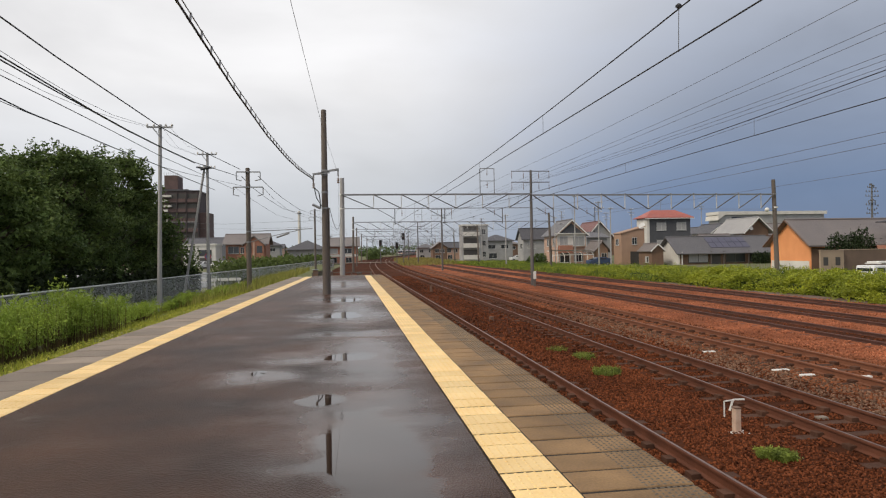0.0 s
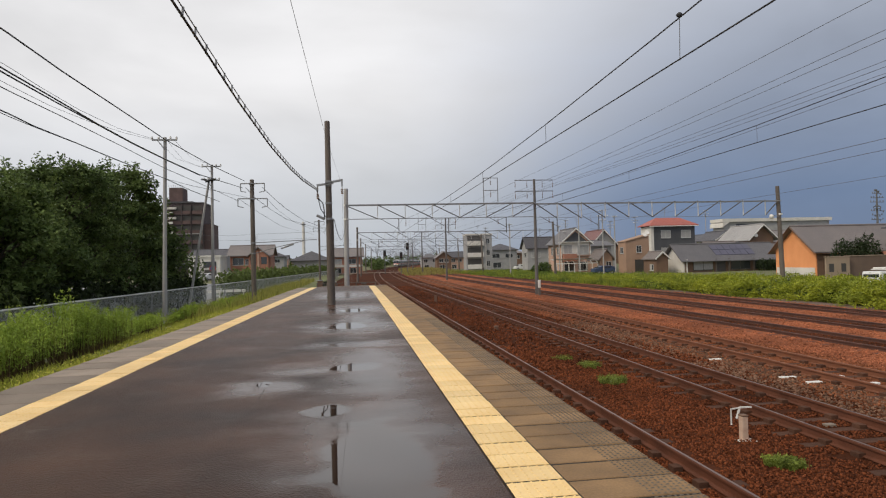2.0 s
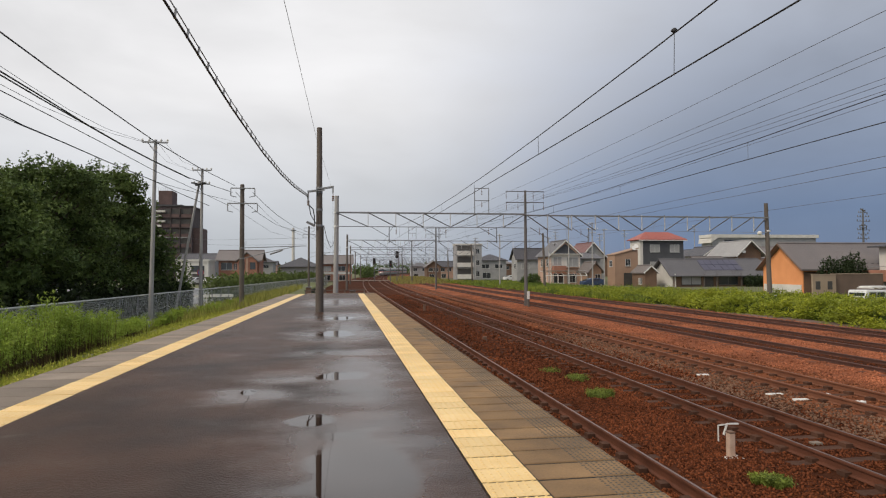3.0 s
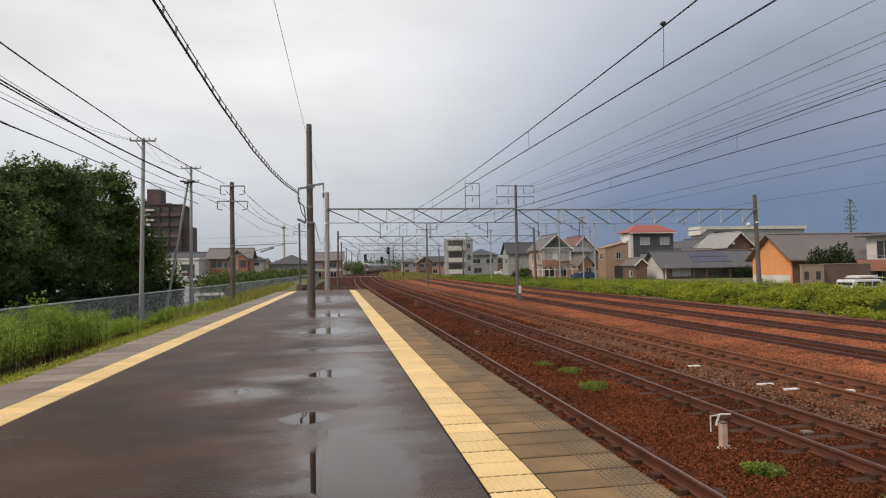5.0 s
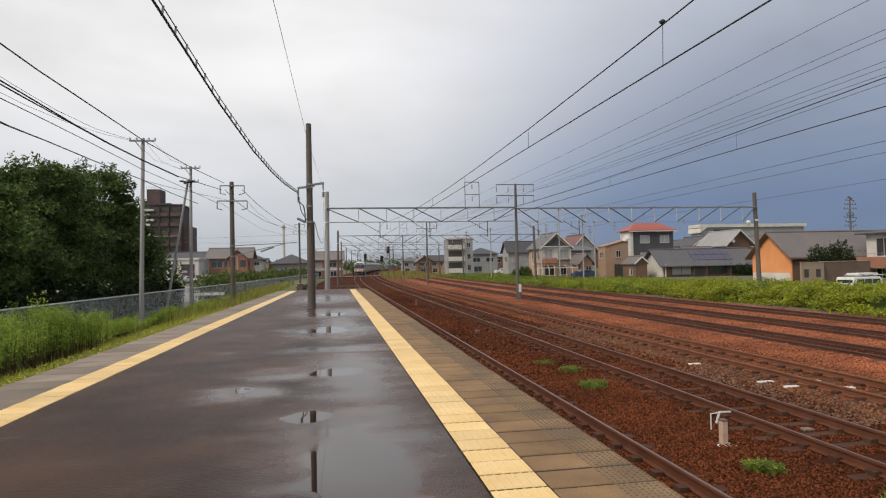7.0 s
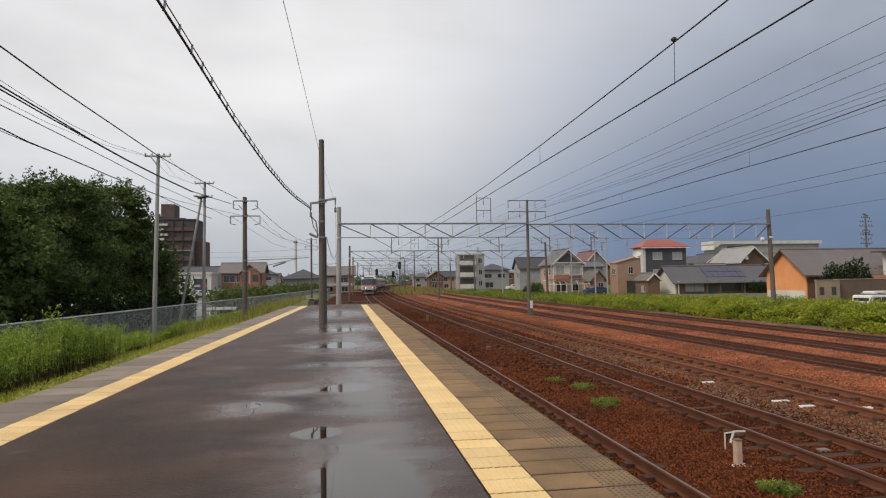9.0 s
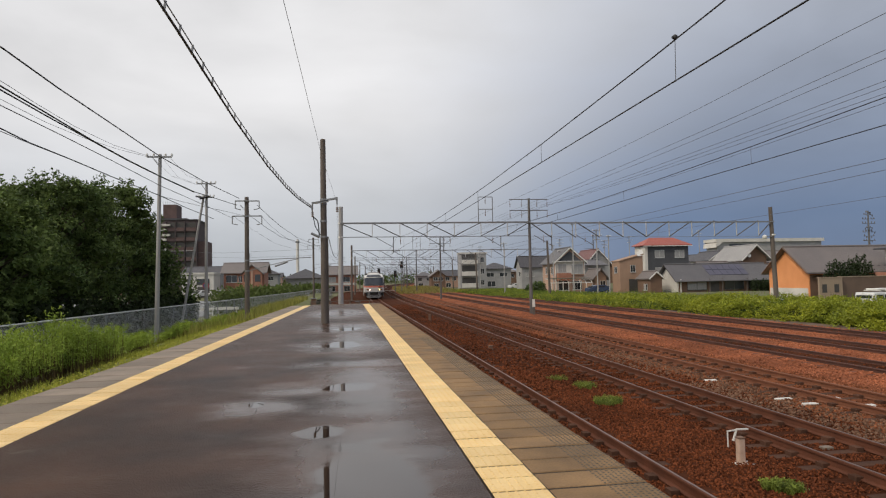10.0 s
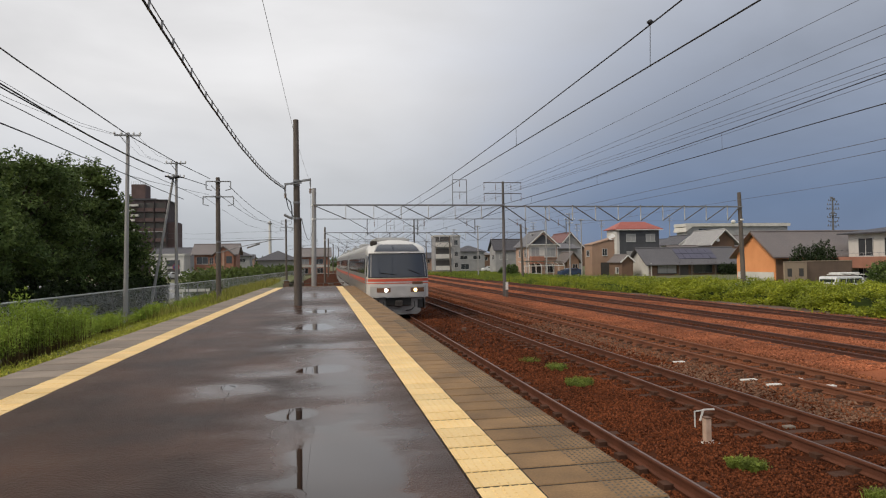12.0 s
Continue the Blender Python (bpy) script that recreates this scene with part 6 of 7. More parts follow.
vehicle("car", "white car parked by the low house", 30.3, 51.5, -1.95, 20, 3.9, 1.4, 1.65, M_VAN, False)
vehicle("car", "blue car parked beside the carport", 41.5, 104.5, -1.5, 5, 3.9, 1.45, 1.65, M_BLUE, False)
vehicle("car", "white car parked before the grey house", 43.5, 165.0, -1.5, 5, 4.2, 1.5, 1.7, M_VAN, False)
M_DARKBUSH = leafy("dark_garden_leaves", (0.05, 0.07, 0.03), (0.022, 0.034, 0.016), 0.5, 0.5)
hedge("shrub", [(50.0, 61.0), (54.4, 61.0)], 1.7, -1.3, 4.2, 6500, 0.12, M_DARKBUSH, "dark rounded garden tree over a wall", "shrub")
hedge("shrub", [(48.6, 50.5), (51.2, 50.5)], 1.4, -1.5, 2.6, 2200, 0.12, M_TREE_B, "green garden shrub by the white house", "shrub")
hedge("shrub", [(64.0, 95.5), (68.5, 95.5)], 1.2, -1.5, 2.0, 2200, 0.15, M_DARKBUSH, "dark garden shrubs before the low house", "shrub")
hedge("shrub", [(29.5, 106.0), (33.0, 106.0)], 1.3, -1.5, 2.2, 2200, 0.15, M_TREE, "dark shrubs beside the peach house", "shrub")


# ---- across the fence, behind the platform ----
tw = thing("apartment_tower", -54.5, 200, -1.5, "dark brown apartment tower with pale balconies", "apartment block")
part("wall", B(1.0, 11.0, 0, 12, 0, 21.8), M_W_FLAT, tw)
part("wall", B(0.4, 1.0, 1.0, 12, 0, 23.2), M_W_FLAT, tw)
part("penthouse", B(1.0, 4.8, 2, 8, 21.8, 26.6), M_W_BRICK_DARK, tw, "brown lift house on the roof")
part("roof", B(0.4, 8.2, -0.3, 12, 21.8, 22.3), M_R_SLATE, tw)
part("stepped_roof", B(8.2, 11.3, -0.3, 12, 21.8, 22.0), M_R_SLATE, tw)
for k in range(7):
    z = 1.2 + 2.9 * k
    for u, w, dz in ((0.2, 2.4, 0.0), (1.0, 2.6, 1.35)):
        part("balcony", B(u, u + w, -1.1, 0.9, z + dz, z + dz + 0.6, 0.03), M_W_WHITE, tw, "pale balcony parapet")
    # shade of the recessed balconies, made as a dark panel before the wall
    part("recess_shade", B(3.0, 10.7, -0.08, 0.02, z + 1.0, z + 2.4), M_FRAME_DARK, tw, "dark panel for the shaded balcony recess")
    for u, w in ((2.6, 2.3), (5.2, 2.2), (8.0, 2.8)):
        part("balcony_rail", B(u, u + w, -0.5, -0.36, z, z + 0.95), M_W_BRICK_DARK, tw, "brown balcony parapet")
        part("balcony_slab", B(u - 0.1, u + w + 0.1, -0.6, 0.0, z - 0.2, z), M_W_GREY if (k + int(u)) % 3 == 0 else M_W_FLAT, tw)
    for u in (2.4, 5.0, 7.6, 10.85):
        part("partition", B(u, u + 0.15, -0.6, 0.0, z - 0.2, z + 2.7), M_W_FLAT, tw)
part("side_wing", B(11.0, 13.5, 1, 9, 0, 15.5), M_W_BRICK_DARK, tw, "lower brown wing")
for i in range(7):
    part("roof_railing", rod(bmesh.new(), (1.0 + i * 0.63, 2, 26.6), (1.0 + i * 0.63, 2, 27.5), 0.04, n=5), M_GALV, tw)
lo = house("house", "terracotta two-storey house with a brown-grey roof", -27.0, -18.3, 150, 158, 3.9, 5.9, "gable_x", M_W_BRICK, M_R_BROWN, [("S", 0.5, 1.6, 2.4, 1.6), ("S", 3.2, 1.6, 0.8, 1.4), ("S", 1.0, -1.2, 2.2, 1.5)], 0.7, group="houses across the fence")[0]
part("porch_gable", prism(bmesh.new(), [(4.2, 0), (4.2, 5.0), (6.3, 6.7), (8.4, 5.0), (8.4, 0)], -1.6, -0.05), M_W_BRICK, lo, "projecting gabled bay")
part("bay_roof", prism(bmesh.new(), [(3.8, 4.75), (6.3, 6.85), (8.8, 4.75), (8.8, 4.97), (6.3, 7.1), (3.8, 4.97)], -2.1, 0.2), M_R_BROWN, lo)
part("bay_post", B(6.1, 6.5, -1.75, -1.62, 0, 5.6), M_W_PEACH, lo)
for bx, bz in ((4.6, 3.2), (6.9, 3.2), (4.6, 0.4), (6.9, 0.4)):
    pane = part("bay_window", B(bx, bx + 1.2, -1.64, -1.6, bz, bz + 1.5), M_PANE, lo)
    part("window_frame", B(bx - 0.06, bx + 1.26, -1.66, -1.62, bz + 1.5, bz + 1.58), M_FRAME_DARK, pane)
house("house", "low house with a dark hipped roof", -14.3, -5.6, 158, 168, 2.2, 4.6, "hip", M_W_GREY, M_R_SLATE, [("S", 1.0, -0.8, 2.4, 1.5), ("S", 5.5, -0.8, 2.0, 1.5)], 0.7, group="houses across the fence")
house("house", "white flat-roofed building with a dark opening", -34.0, -27.6, 142, 149, 3.4, 3.8, "flat", M_W_WHITE, M_W_WHITE, [("S", 0.8, -1.0, 1.6, 1.5), ("S", 3.2, -1.4, 2.4, 2.2, M_FRAME_DARK, M_FRAME_DARK), ("S", 3.0, 1.3, 2.6, 1.2, M_PANE, M_FRAME_DARK)], 0.2, group="houses across the fence")
house("house", "grey two-storey house far across the fence", -38, -30, 160, 170, 3.6, 5.4, "gable_x", M_W_GREY, M_R_SLATE, [("S", 1, 1.6, 2, 1.3)], 0.6, group="houses across the fence")
hL = house("house", "terracotta house with a pale band by the line", -6.0, 2.4, 170, 180, 3.2, 5.2, "gable_x", M_W_BRICK, M_R_BROWN, [("S", 1.0, 1.2, 2.2, 1.3, M_CURTAIN), ("S", 4.6, 1.2, 2.2, 1.3), ("S", 1.0, -1.2, 2.0, 1.4), ("S", 5.2, -1.2, 1.6, 1.4)], 0.6, group="houses across the fence")[0]
part("band", B(0.02, 8.38, -0.1, -0.01, 1.9, 2.5), M_W_WHITE, hL, "pale band between the floors")
vehicle("car", "white car on the parking lot across the fence", -26.3, 140, -1.4, 60, 4.0, 1.5, 1.65, M_VAN, False)
vehicle("car", "white car on the parking lot across the fence", -29.8, 139, -1.4, 75, 4.0, 1.5, 1.65, M_VAN, False)
lot = part("parking_lot", B(-44, -12.5, 54, 112, -1.46, -1.38), mat("pale_asphalt", (0.24, 0.24, 0.245), (0.18, 0.18, 0.185), scale=0.5, rough=0.6, place=True, grain=20))
tagged(lot, "pale grey wet parking lot across the fence", "parking lot", kind="structure")
for x, y in ((-12.6, 60.0), (-10.6, 60.5), (-17.0, 60.0)):
    gp = thing("guard_rail", x, y, -1.4, "pale low guard rail at the parking lot", "guard rail", "guard rails")
    part("rail", B(-1.0, 1.0, -0.04, 0.04, 0.5, 0.75, 0.01), M_WHITE, gp)
    for u in (-0.8, 0.8):
        part("post", B(u - 0.04, u + 0.04, 0.04, 0.1, 0, 0.7), M_WHITE, gp)
sign = thing("road_sign", -11.9, 58.0, -1.4, "round red-rimmed road sign on a thin post", "road sign")
part("post", rod(bmesh.new(), (0, 0, 0), (0, 0, 3.0), 0.035, n=8), M_GALV, sign)
part("disc", rod(bmesh.new(), (0, -0.05, 2.7), (0, -0.07, 2.7), 0.28, n=20), mat("sign_red", (0.3, 0.05, 0.04), rough=0.4, bump=0), sign)
part("disc_face", rod(bmesh.new(), (0, -0.07, 2.7), (0, -0.075, 2.7), 0.2, n=20), mat("sign_blue", (0.06, 0.1, 0.3), rough=0.4, bump=0), sign)
chm = thing("chimney", -24.0, 330, -1.5, "tall pale chimney far away", "chimney")
part("flue", rod(bmesh.new(), (0, 0, 0), (0, 0, 24), 0.85, 0.6, n=16), M_W_WHITE, chm)
part("platform_ring", rod(bmesh.new(), (0, 0, 22.5), (0, 0, 23), 1.1, n=16), M_GALV, chm)

for x, y, w, i in ((26.6, 206, 4.5, 0), (32.0, 216, 5.0, 1), (24.5, 232, 6.0, 2), (37.0, 205, 6, 1)):
    house("house", ("brown timber house by the line", "pale house by the line", "small grey house by the line")[i], x + 0.0, x + w, y, y + 6, 2.6, 4.2, ("gable_y", "gable_x", "hip")[i], (M_W_BROWN, M_W_PEACH, M_W_GREY)[i], (M_R_BROWN, M_R_SLATE, M_R_GREY)[i], [("S", 0.6, 0.9, 1.4, 1.2), ("S", w - 2.2, 0.9, 1.4, 1.2), ("S", 0.8, -1.3, 1.6, 1.4)], 0.5)

# ---- far houses and woods that close the view ----
rf = random.Random(31)
walls = (M_W_WHITE, M_W_GREY, M_W_BROWN, M_W_PEACH, M_W_GREY)
roofs = (M_R_GREY, M_R_SLATE, M_R_BROWN, M_R_SLATE, M_R_MAROON)
spots = []
for k in range(34):
    y = rf.uniform(200, 420)
    x = off(y) + rf.choice((-1, 1, 1)) * rf.uniform(30, 90)
    if x > 0:
        x += 8
    spots.append((x, y))
for k in range(14):
    spots.append((rf.uniform(60, 150), rf.uniform(150, 260)))
for x, y in spots:
    if any(abs(x - a) < 12 and abs(y - b) < 12 for a, b in ((32, 174), (42, 186), (43, 152), (-48, 206), (132, 196))):
        continue
    w, d, hh = rf.uniform(7, 12), rf.uniform(7, 10), rf.choice((2.4, 3.6, 4.2))
    i = rf.randrange(5)
    house("house", ("white", "grey", "brown", "peach", "grey")[i] + " house with a tiled roof in the distance", x, x + w, y, y + d, hh, hh + rf.uniform(1.3, 2.2), rf.choice(("gable_x", "gable_y", "hip")), walls[i], roofs[i], [("S", 1.0, hh - 2.0, 1.8, 1.2), ("S", w - 3.2, hh - 2.0, 1.8, 1.2)], 0.6, group="houses in the distance")
for pts, hgt, n_, lab in (([(-160, 330), (-60, 380), (-15, 400), (12, 430)], 7, 16000, "far belt of trees across the fence"), ([(18, 520), (60, 560), (200, 480), (330, 420)], 9, 16000, "far belt of trees beyond the line"), ([(9.0, 235), (9.5, 262)], 4.5, 3000, "dark tree group beside the bend")):
    hedge("far_trees", pts, hgt * 0.9, -1.5, hgt, n_, hgt * 0.07, M_TREE, lab, "trees", "stuff")
for x, y, zt, arms in ((37.6, 105.0, 10.4, 0), (37.8, 95.0, 8.6, 1), (41.8, 100.0, 8.0, 0), (40.2, 120, 6.5, 0), (57.5, 140, 9.5, 1), (50.5, 150, 10.5, 1), (24.5, 100, 7.0, 0), (31.0, 150, 9, 1), (68, 150, 11, 1), (36.4, 112, 7.2, 0), (92, 160, 13, 1)):
    pl = wood_pole(x, y, -1.5, zt, "grey utility pole among the houses", ((0.2, 0.6), (1.0, 0.8), (1.6, 0.5)) if arms else ((0.2, 0.4),))
# lattice-like steel tower with many arms
tb = thing("steel_pylon", 160.0, 180.0, -1.5, "dark steel pylon with many short arms", "pylon")
part("mast", rod(bmesh.new(), (0, 0, 0), (0, 0, 21.5), 0.42, 0.2, n=8), M_GALV_DARK, tb)
rp = random.Random(6)
for zz, w in ((21.0, 0.9), (20.2, 1.7), (18.9, 2.3), (17.6, 2.5), (16.2, 1.4), (14.9, 2.4), (13.6, 1.9), (12.2, 2.2)):
    part("arm", beam(bmesh.new(), (-w * rp.uniform(0.6, 1), 0, zz), (w, 0, zz + rp.uniform(-0.1, 0.1)), 0.14, 0.14), M_GALV_DARK, tb)
    for k in (-0.9, -0.45, 0.5, 0.95):
        up_ = rp.choice((-1, 1, 1))
        part("insulator", rod(bmesh.new(), (k * w * 0.9, 0, zz), (k * w * 0.9, 0, zz + 0.55 * up_), 0.16, 0.1, n=6), M_GALV_DARK, tb)
part("platform", B(-0.9, 0.9, -0.5, 0.5, 15.4, 15.6), M_GALV_DARK, tb)

# ---- small things along the line ----
mk = thing("marker_post", 5.46, 8.62, -1.24, "short cream marker post in the ballast", "marker post")
part("post", B(-0.045, 0.045, -0.05, 0.05, 0, 0.36, 0.01), M_POST, mk)
part("cap", B(-0.05, 0.05, -0.055, 0.055, 0.36, 0.385, 0.008), M_W_BROWN, mk)
part("foot", B(-0.12, 0.14, -0.12, 0.12, 0.0, 0.03, 0.01), M_W_WHITE, mk)
tg = thing("cable_marker", 5.9, 9.4, -1.22, "bent white bracket marker in the ballast", "marker")
bm = bmesh.new()
beam(bm, (-0.15, 0, 0), (-0.15, 0, 0.25), 0.016, 0.016)
beam(bm, (-0.158, 0, 0.25), (0.02, 0, 0.265), 0.016, 0.016)
beam(bm, (-0.06, 0, 0.1), (0.0, 0, 0.275), 0.028, 0.022)
beam(bm, (0.0, 0, 0.27), (0.19, 0, 0.265), 0.026, 0.022)
part("bracket", bm, M_WHITE, tg)
for x, y, hgt in ((5.3, 42.3, 0.4), (5.28, 24.0, 0.14), (2.0, 60.0, 0.5), (12.98, 44.6, 1.1)):
    kp = thing("marker_post", x + off(y), y, -1.24, "low weathered marker post beside the track", "marker post", "low posts")
    low_part = hgt if hgt < 0.6 else hgt * 0.55
    part("post", B(-0.07, 0.07, -0.07, 0.07, 0, low_part, 0.015), M_W_BROWN if hgt < 0.6 else M_POLE, kp)
    part("cap", B(-0.08, 0.08, -0.08, 0.08, low_part, hgt + 0.04, 0.01), M_W_BROWN if hgt < 0.6 else M_WHITE, kp)


def signal(x, y, z, hgt, label, lamp, double):
    sg = thing("railway_signal", x, y, z, label, "railway signal", "signals along the line")
    part("post", rod(bmesh.new(), (0, 0, 0), (0, 0, hgt), 0.09, 0.07, n=10), M_GALV_DARK, sg)
    hd = part("head", B(-0.3, 0.3, -0.15, 0.1, hgt - 0.4, hgt + 1.0, 0.1), M_RUB, sg, "black signal head")
    part("hood", rod(bmesh.new(), (0, -0.35, hgt + 0.55), (0, -0.15, hgt + 0.55), 0.13, n=12, caps=False), M_RUB, hd)
    part("lens", rod(bmesh.new(), (0, -0.17, hgt + 0.1), (0, -0.19, hgt + 0.1), 0.1, n=12), lamp, hd)
    for i in range(5):
        part("rung", beam(bmesh.new(), (-0.2, 0.1, 0.8 + i * 0.6), (0.2, 0.1, 0.8 + i * 0.6), 0.03, 0.03), M_GALV_DARK, sg)


M_GREENLAMP = mat("green_signal_lamp", (0.1, 0.5, 0.35), emit=(0.1, 1.0, 0.55), power=0.4, bump=0)
M_REDLAMP = mat("red_signal_lamp", (0.1, 0.02, 0.018), emit=(1.0, 0.1, 0.06), power=0.01, bump=0)
signal(5.3 + off(150), 150, -1.4, 4.6, "black-headed railway signal on a grey post", M_REDLAMP, False)
signal(8.7 + off(140), 140, -1.4, 3.9, "black-headed railway signal on a grey post", M_REDLAMP, False)
signal(9.6 + off(130), 130, -1.4, 5.6, "tall railway signal with a round black head", M_REDLAMP, True)
signal(-3.4, 96, -1.4, 4.0, "railway signal beside the back mast", M_REDLAMP, False)
ra = thing("line_railing", 0, 48.0, -1.3, "brown railing and relay boxes past the platform end", "railing")
for i in range(7):
    part("post", rod(bmesh.new(), (-2.6 + i * 0.7, 0, 0), (-2.6 + i * 0.7, 0, 1.3), 0.04, n=6), M_POLE, ra)
part("rail", beam(bmesh.new(), (-2.7, 0, 1.3), (1.7, 0, 1.3), 0.05, 0.05), M_POLE, ra)
part("rail", beam(bmesh.new(), (-2.7, 0, 0.7), (1.7, 0, 0.7), 0.05, 0.05), M_POLE, ra)
for x, y, w, hgt in ((-1.7, 50.0, 0.4, 1.35), (-2.9, 54.0, 0.4, 1.4), (0.7, 57, 0.4, 1.0)):
    rb = thing("relay_box", x, y, -1.35, "brown steel relay box beside the line", "relay box", "relay boxes")
    part("case", B(0, w, 0, 0.5, 0.15, hgt, 0.02), M_W_BROWN, rb)
    part("roof", B(-0.05, w + 0.05, -0.05, 0.55, hgt, hgt + 0.06, 0.01), M_GALV, rb)
    part("plinth", B(0, w, 0, 0.5, 0, 0.15), M_CONC_PALE, rb)


# ---- the express train ----
M_TRAIN = mat("silver_white_coach", (0.68, 0.67, 0.64), (0.56, 0.55, 0.53), scale=1.5, rough=0.35, bump=0.0, metal=0.0)
M_STAINLESS = mat("brushed_stainless_side", (0.5, 0.48, 0.46), (0.4, 0.38, 0.36), scale=1.2, rough=0.32, bump=0.0, metal=0.85, stretch=(1, 0.2, 6))
M_TRAIN_ROOF = mat("grey_coach_roof", (0.4, 0.4, 0.39), (0.28, 0.28, 0.275), scale=2, rough=0.6, bump=0.05)
M_ORANGE = mat("orange_band", (0.68, 0.115, 0.062), (0.58, 0.095, 0.05), scale=3, rough=0.4, bump=0)
M_TGLASS = glass_dark("tinted_coach_glass", (0.02, 0.028, 0.045), 0.05)
M_TBROWN = glass_dark("dark_window_band", (0.045, 0.036, 0.03), 0.12)
M_SKIRT = mat("grey_skirt", (0.34, 0.335, 0.33), (0.22, 0.215, 0.21), scale=3, rough=0.6, bump=0.05)
M_UNDER = mat("underframe_dirt", (0.05, 0.042, 0.038), (0.03, 0.026, 0.024), scale=3, rough=0.9, bump=0.1)
M_RUBBER = mat("black_rubber", (0.02, 0.02, 0.02), rough=0.7, bump=0)
M_LAMP_WARM = mat("lit_headlamp", (0.9, 0.85, 0.8), emit=(1.0, 0.86, 0.72), power=5.0, bump=0)
M_LAMP_YELLOW = mat("lit_yellow_lamp", (0.9, 0.75, 0.4), emit=(1.0, 0.8, 0.35), power=3.0, bump=0)
M_LAMP_CREAM = mat("cream_line", (0.78, 0.72, 0.5), rough=0.4, bump=0)
M_BUMPER = mat("pale_grey_bumper", (0.5, 0.49, 0.48), (0.4, 0.39, 0.38), scale=3, rough=0.45, bump=0.03)
M_LAMP_OFF = mat("amber_lamp_glass", (0.2, 0.1, 0.06), rough=0.15, bump=0)
CAR_L = 20.6
HALF_W = 1.38


def hw(z):
    """Half width of a coach at the height z above the rail."""
    if z < 1.0:
        return HALF_W - 0.06 * (1.0 - z) / 0.7
    if z < 1.9:
        return HALF_W
    if z < 3.0:
        return HALF_W - 0.06 * (z - 1.9) / 1.1
    u = min(1.0, (z - 3.0) / 0.56)
    return 1.32 * math.sqrt(max(0.0, 1 - u ** 2.4)) if u < 1 else 0.0


def nose(z):
    """How far the front leans back at the height z."""
    if z < 0.9:
        return 0.05 + 0.25 * (0.9 - z)
    if z < 1.85:
        return 0.05
    if z < 2.92:
        return 0.05 + 0.36 * (z - 1.85) / 1.07
    return 0.41 + 1.35 * ((z - 2.92) / 0.64) ** 1.5


def front_y(u, z):
    return -CAR_L / 2 + nose(z) + 0.34 * abs(u) ** 3.5


ZROWS = [0.9, 1.0, 1.2, 1.5, 1.7, 1.9, 2.2, 2.5, 2.8, 2.92, 3.0, 3.1, 3.2, 3.3, 3.38, 3.45, 3.5, 3.54]
US = [-1, -0.97, -0.9, -0.78, -0.6, -0.3, 0, 0.3, 0.6, 0.78, 0.9, 0.97, 1]


def front_panel(z0, z1, u0, u1, lift, nz=6, nu=12, taper=0.0):
    """A panel that lies on the curved front."""
    bm = bmesh.new()
    rows = []
    for i in range(nz + 1):
        z = z0 + (z1 - z0) * i / nz
        row = []
        for j in range(nu + 1):
            u = u0 + (u1 - u0) * j / nu
            u *= 1 - taper * i / nz
            row.append(bm.verts.new((u * hw(z), front_y(u, z) - lift, z + 0.3 * lift)))
        rows.append(row)
    for a, b in zip(rows, rows[1:]):
        for j in range(nu):
            bm.faces.new((a[j], a[j + 1], b[j + 1], b[j]))
    return bm


def side_panel(s, z0, z1, y0, y1, lift=0.006, nz=3):
    bm = bmesh.new()
    rows = [[bm.verts.new((s * (hw(z0 + (z1 - z0) * i / nz) + lift), y, z0 + (z1 - z0) * i / nz)) for y in (y0, y1)] for i in range(nz + 1)]
    for a, b in zip(rows, rows[1:]):
        bm.faces.new((a[0], a[1], b[1], b[0]))
    return bm


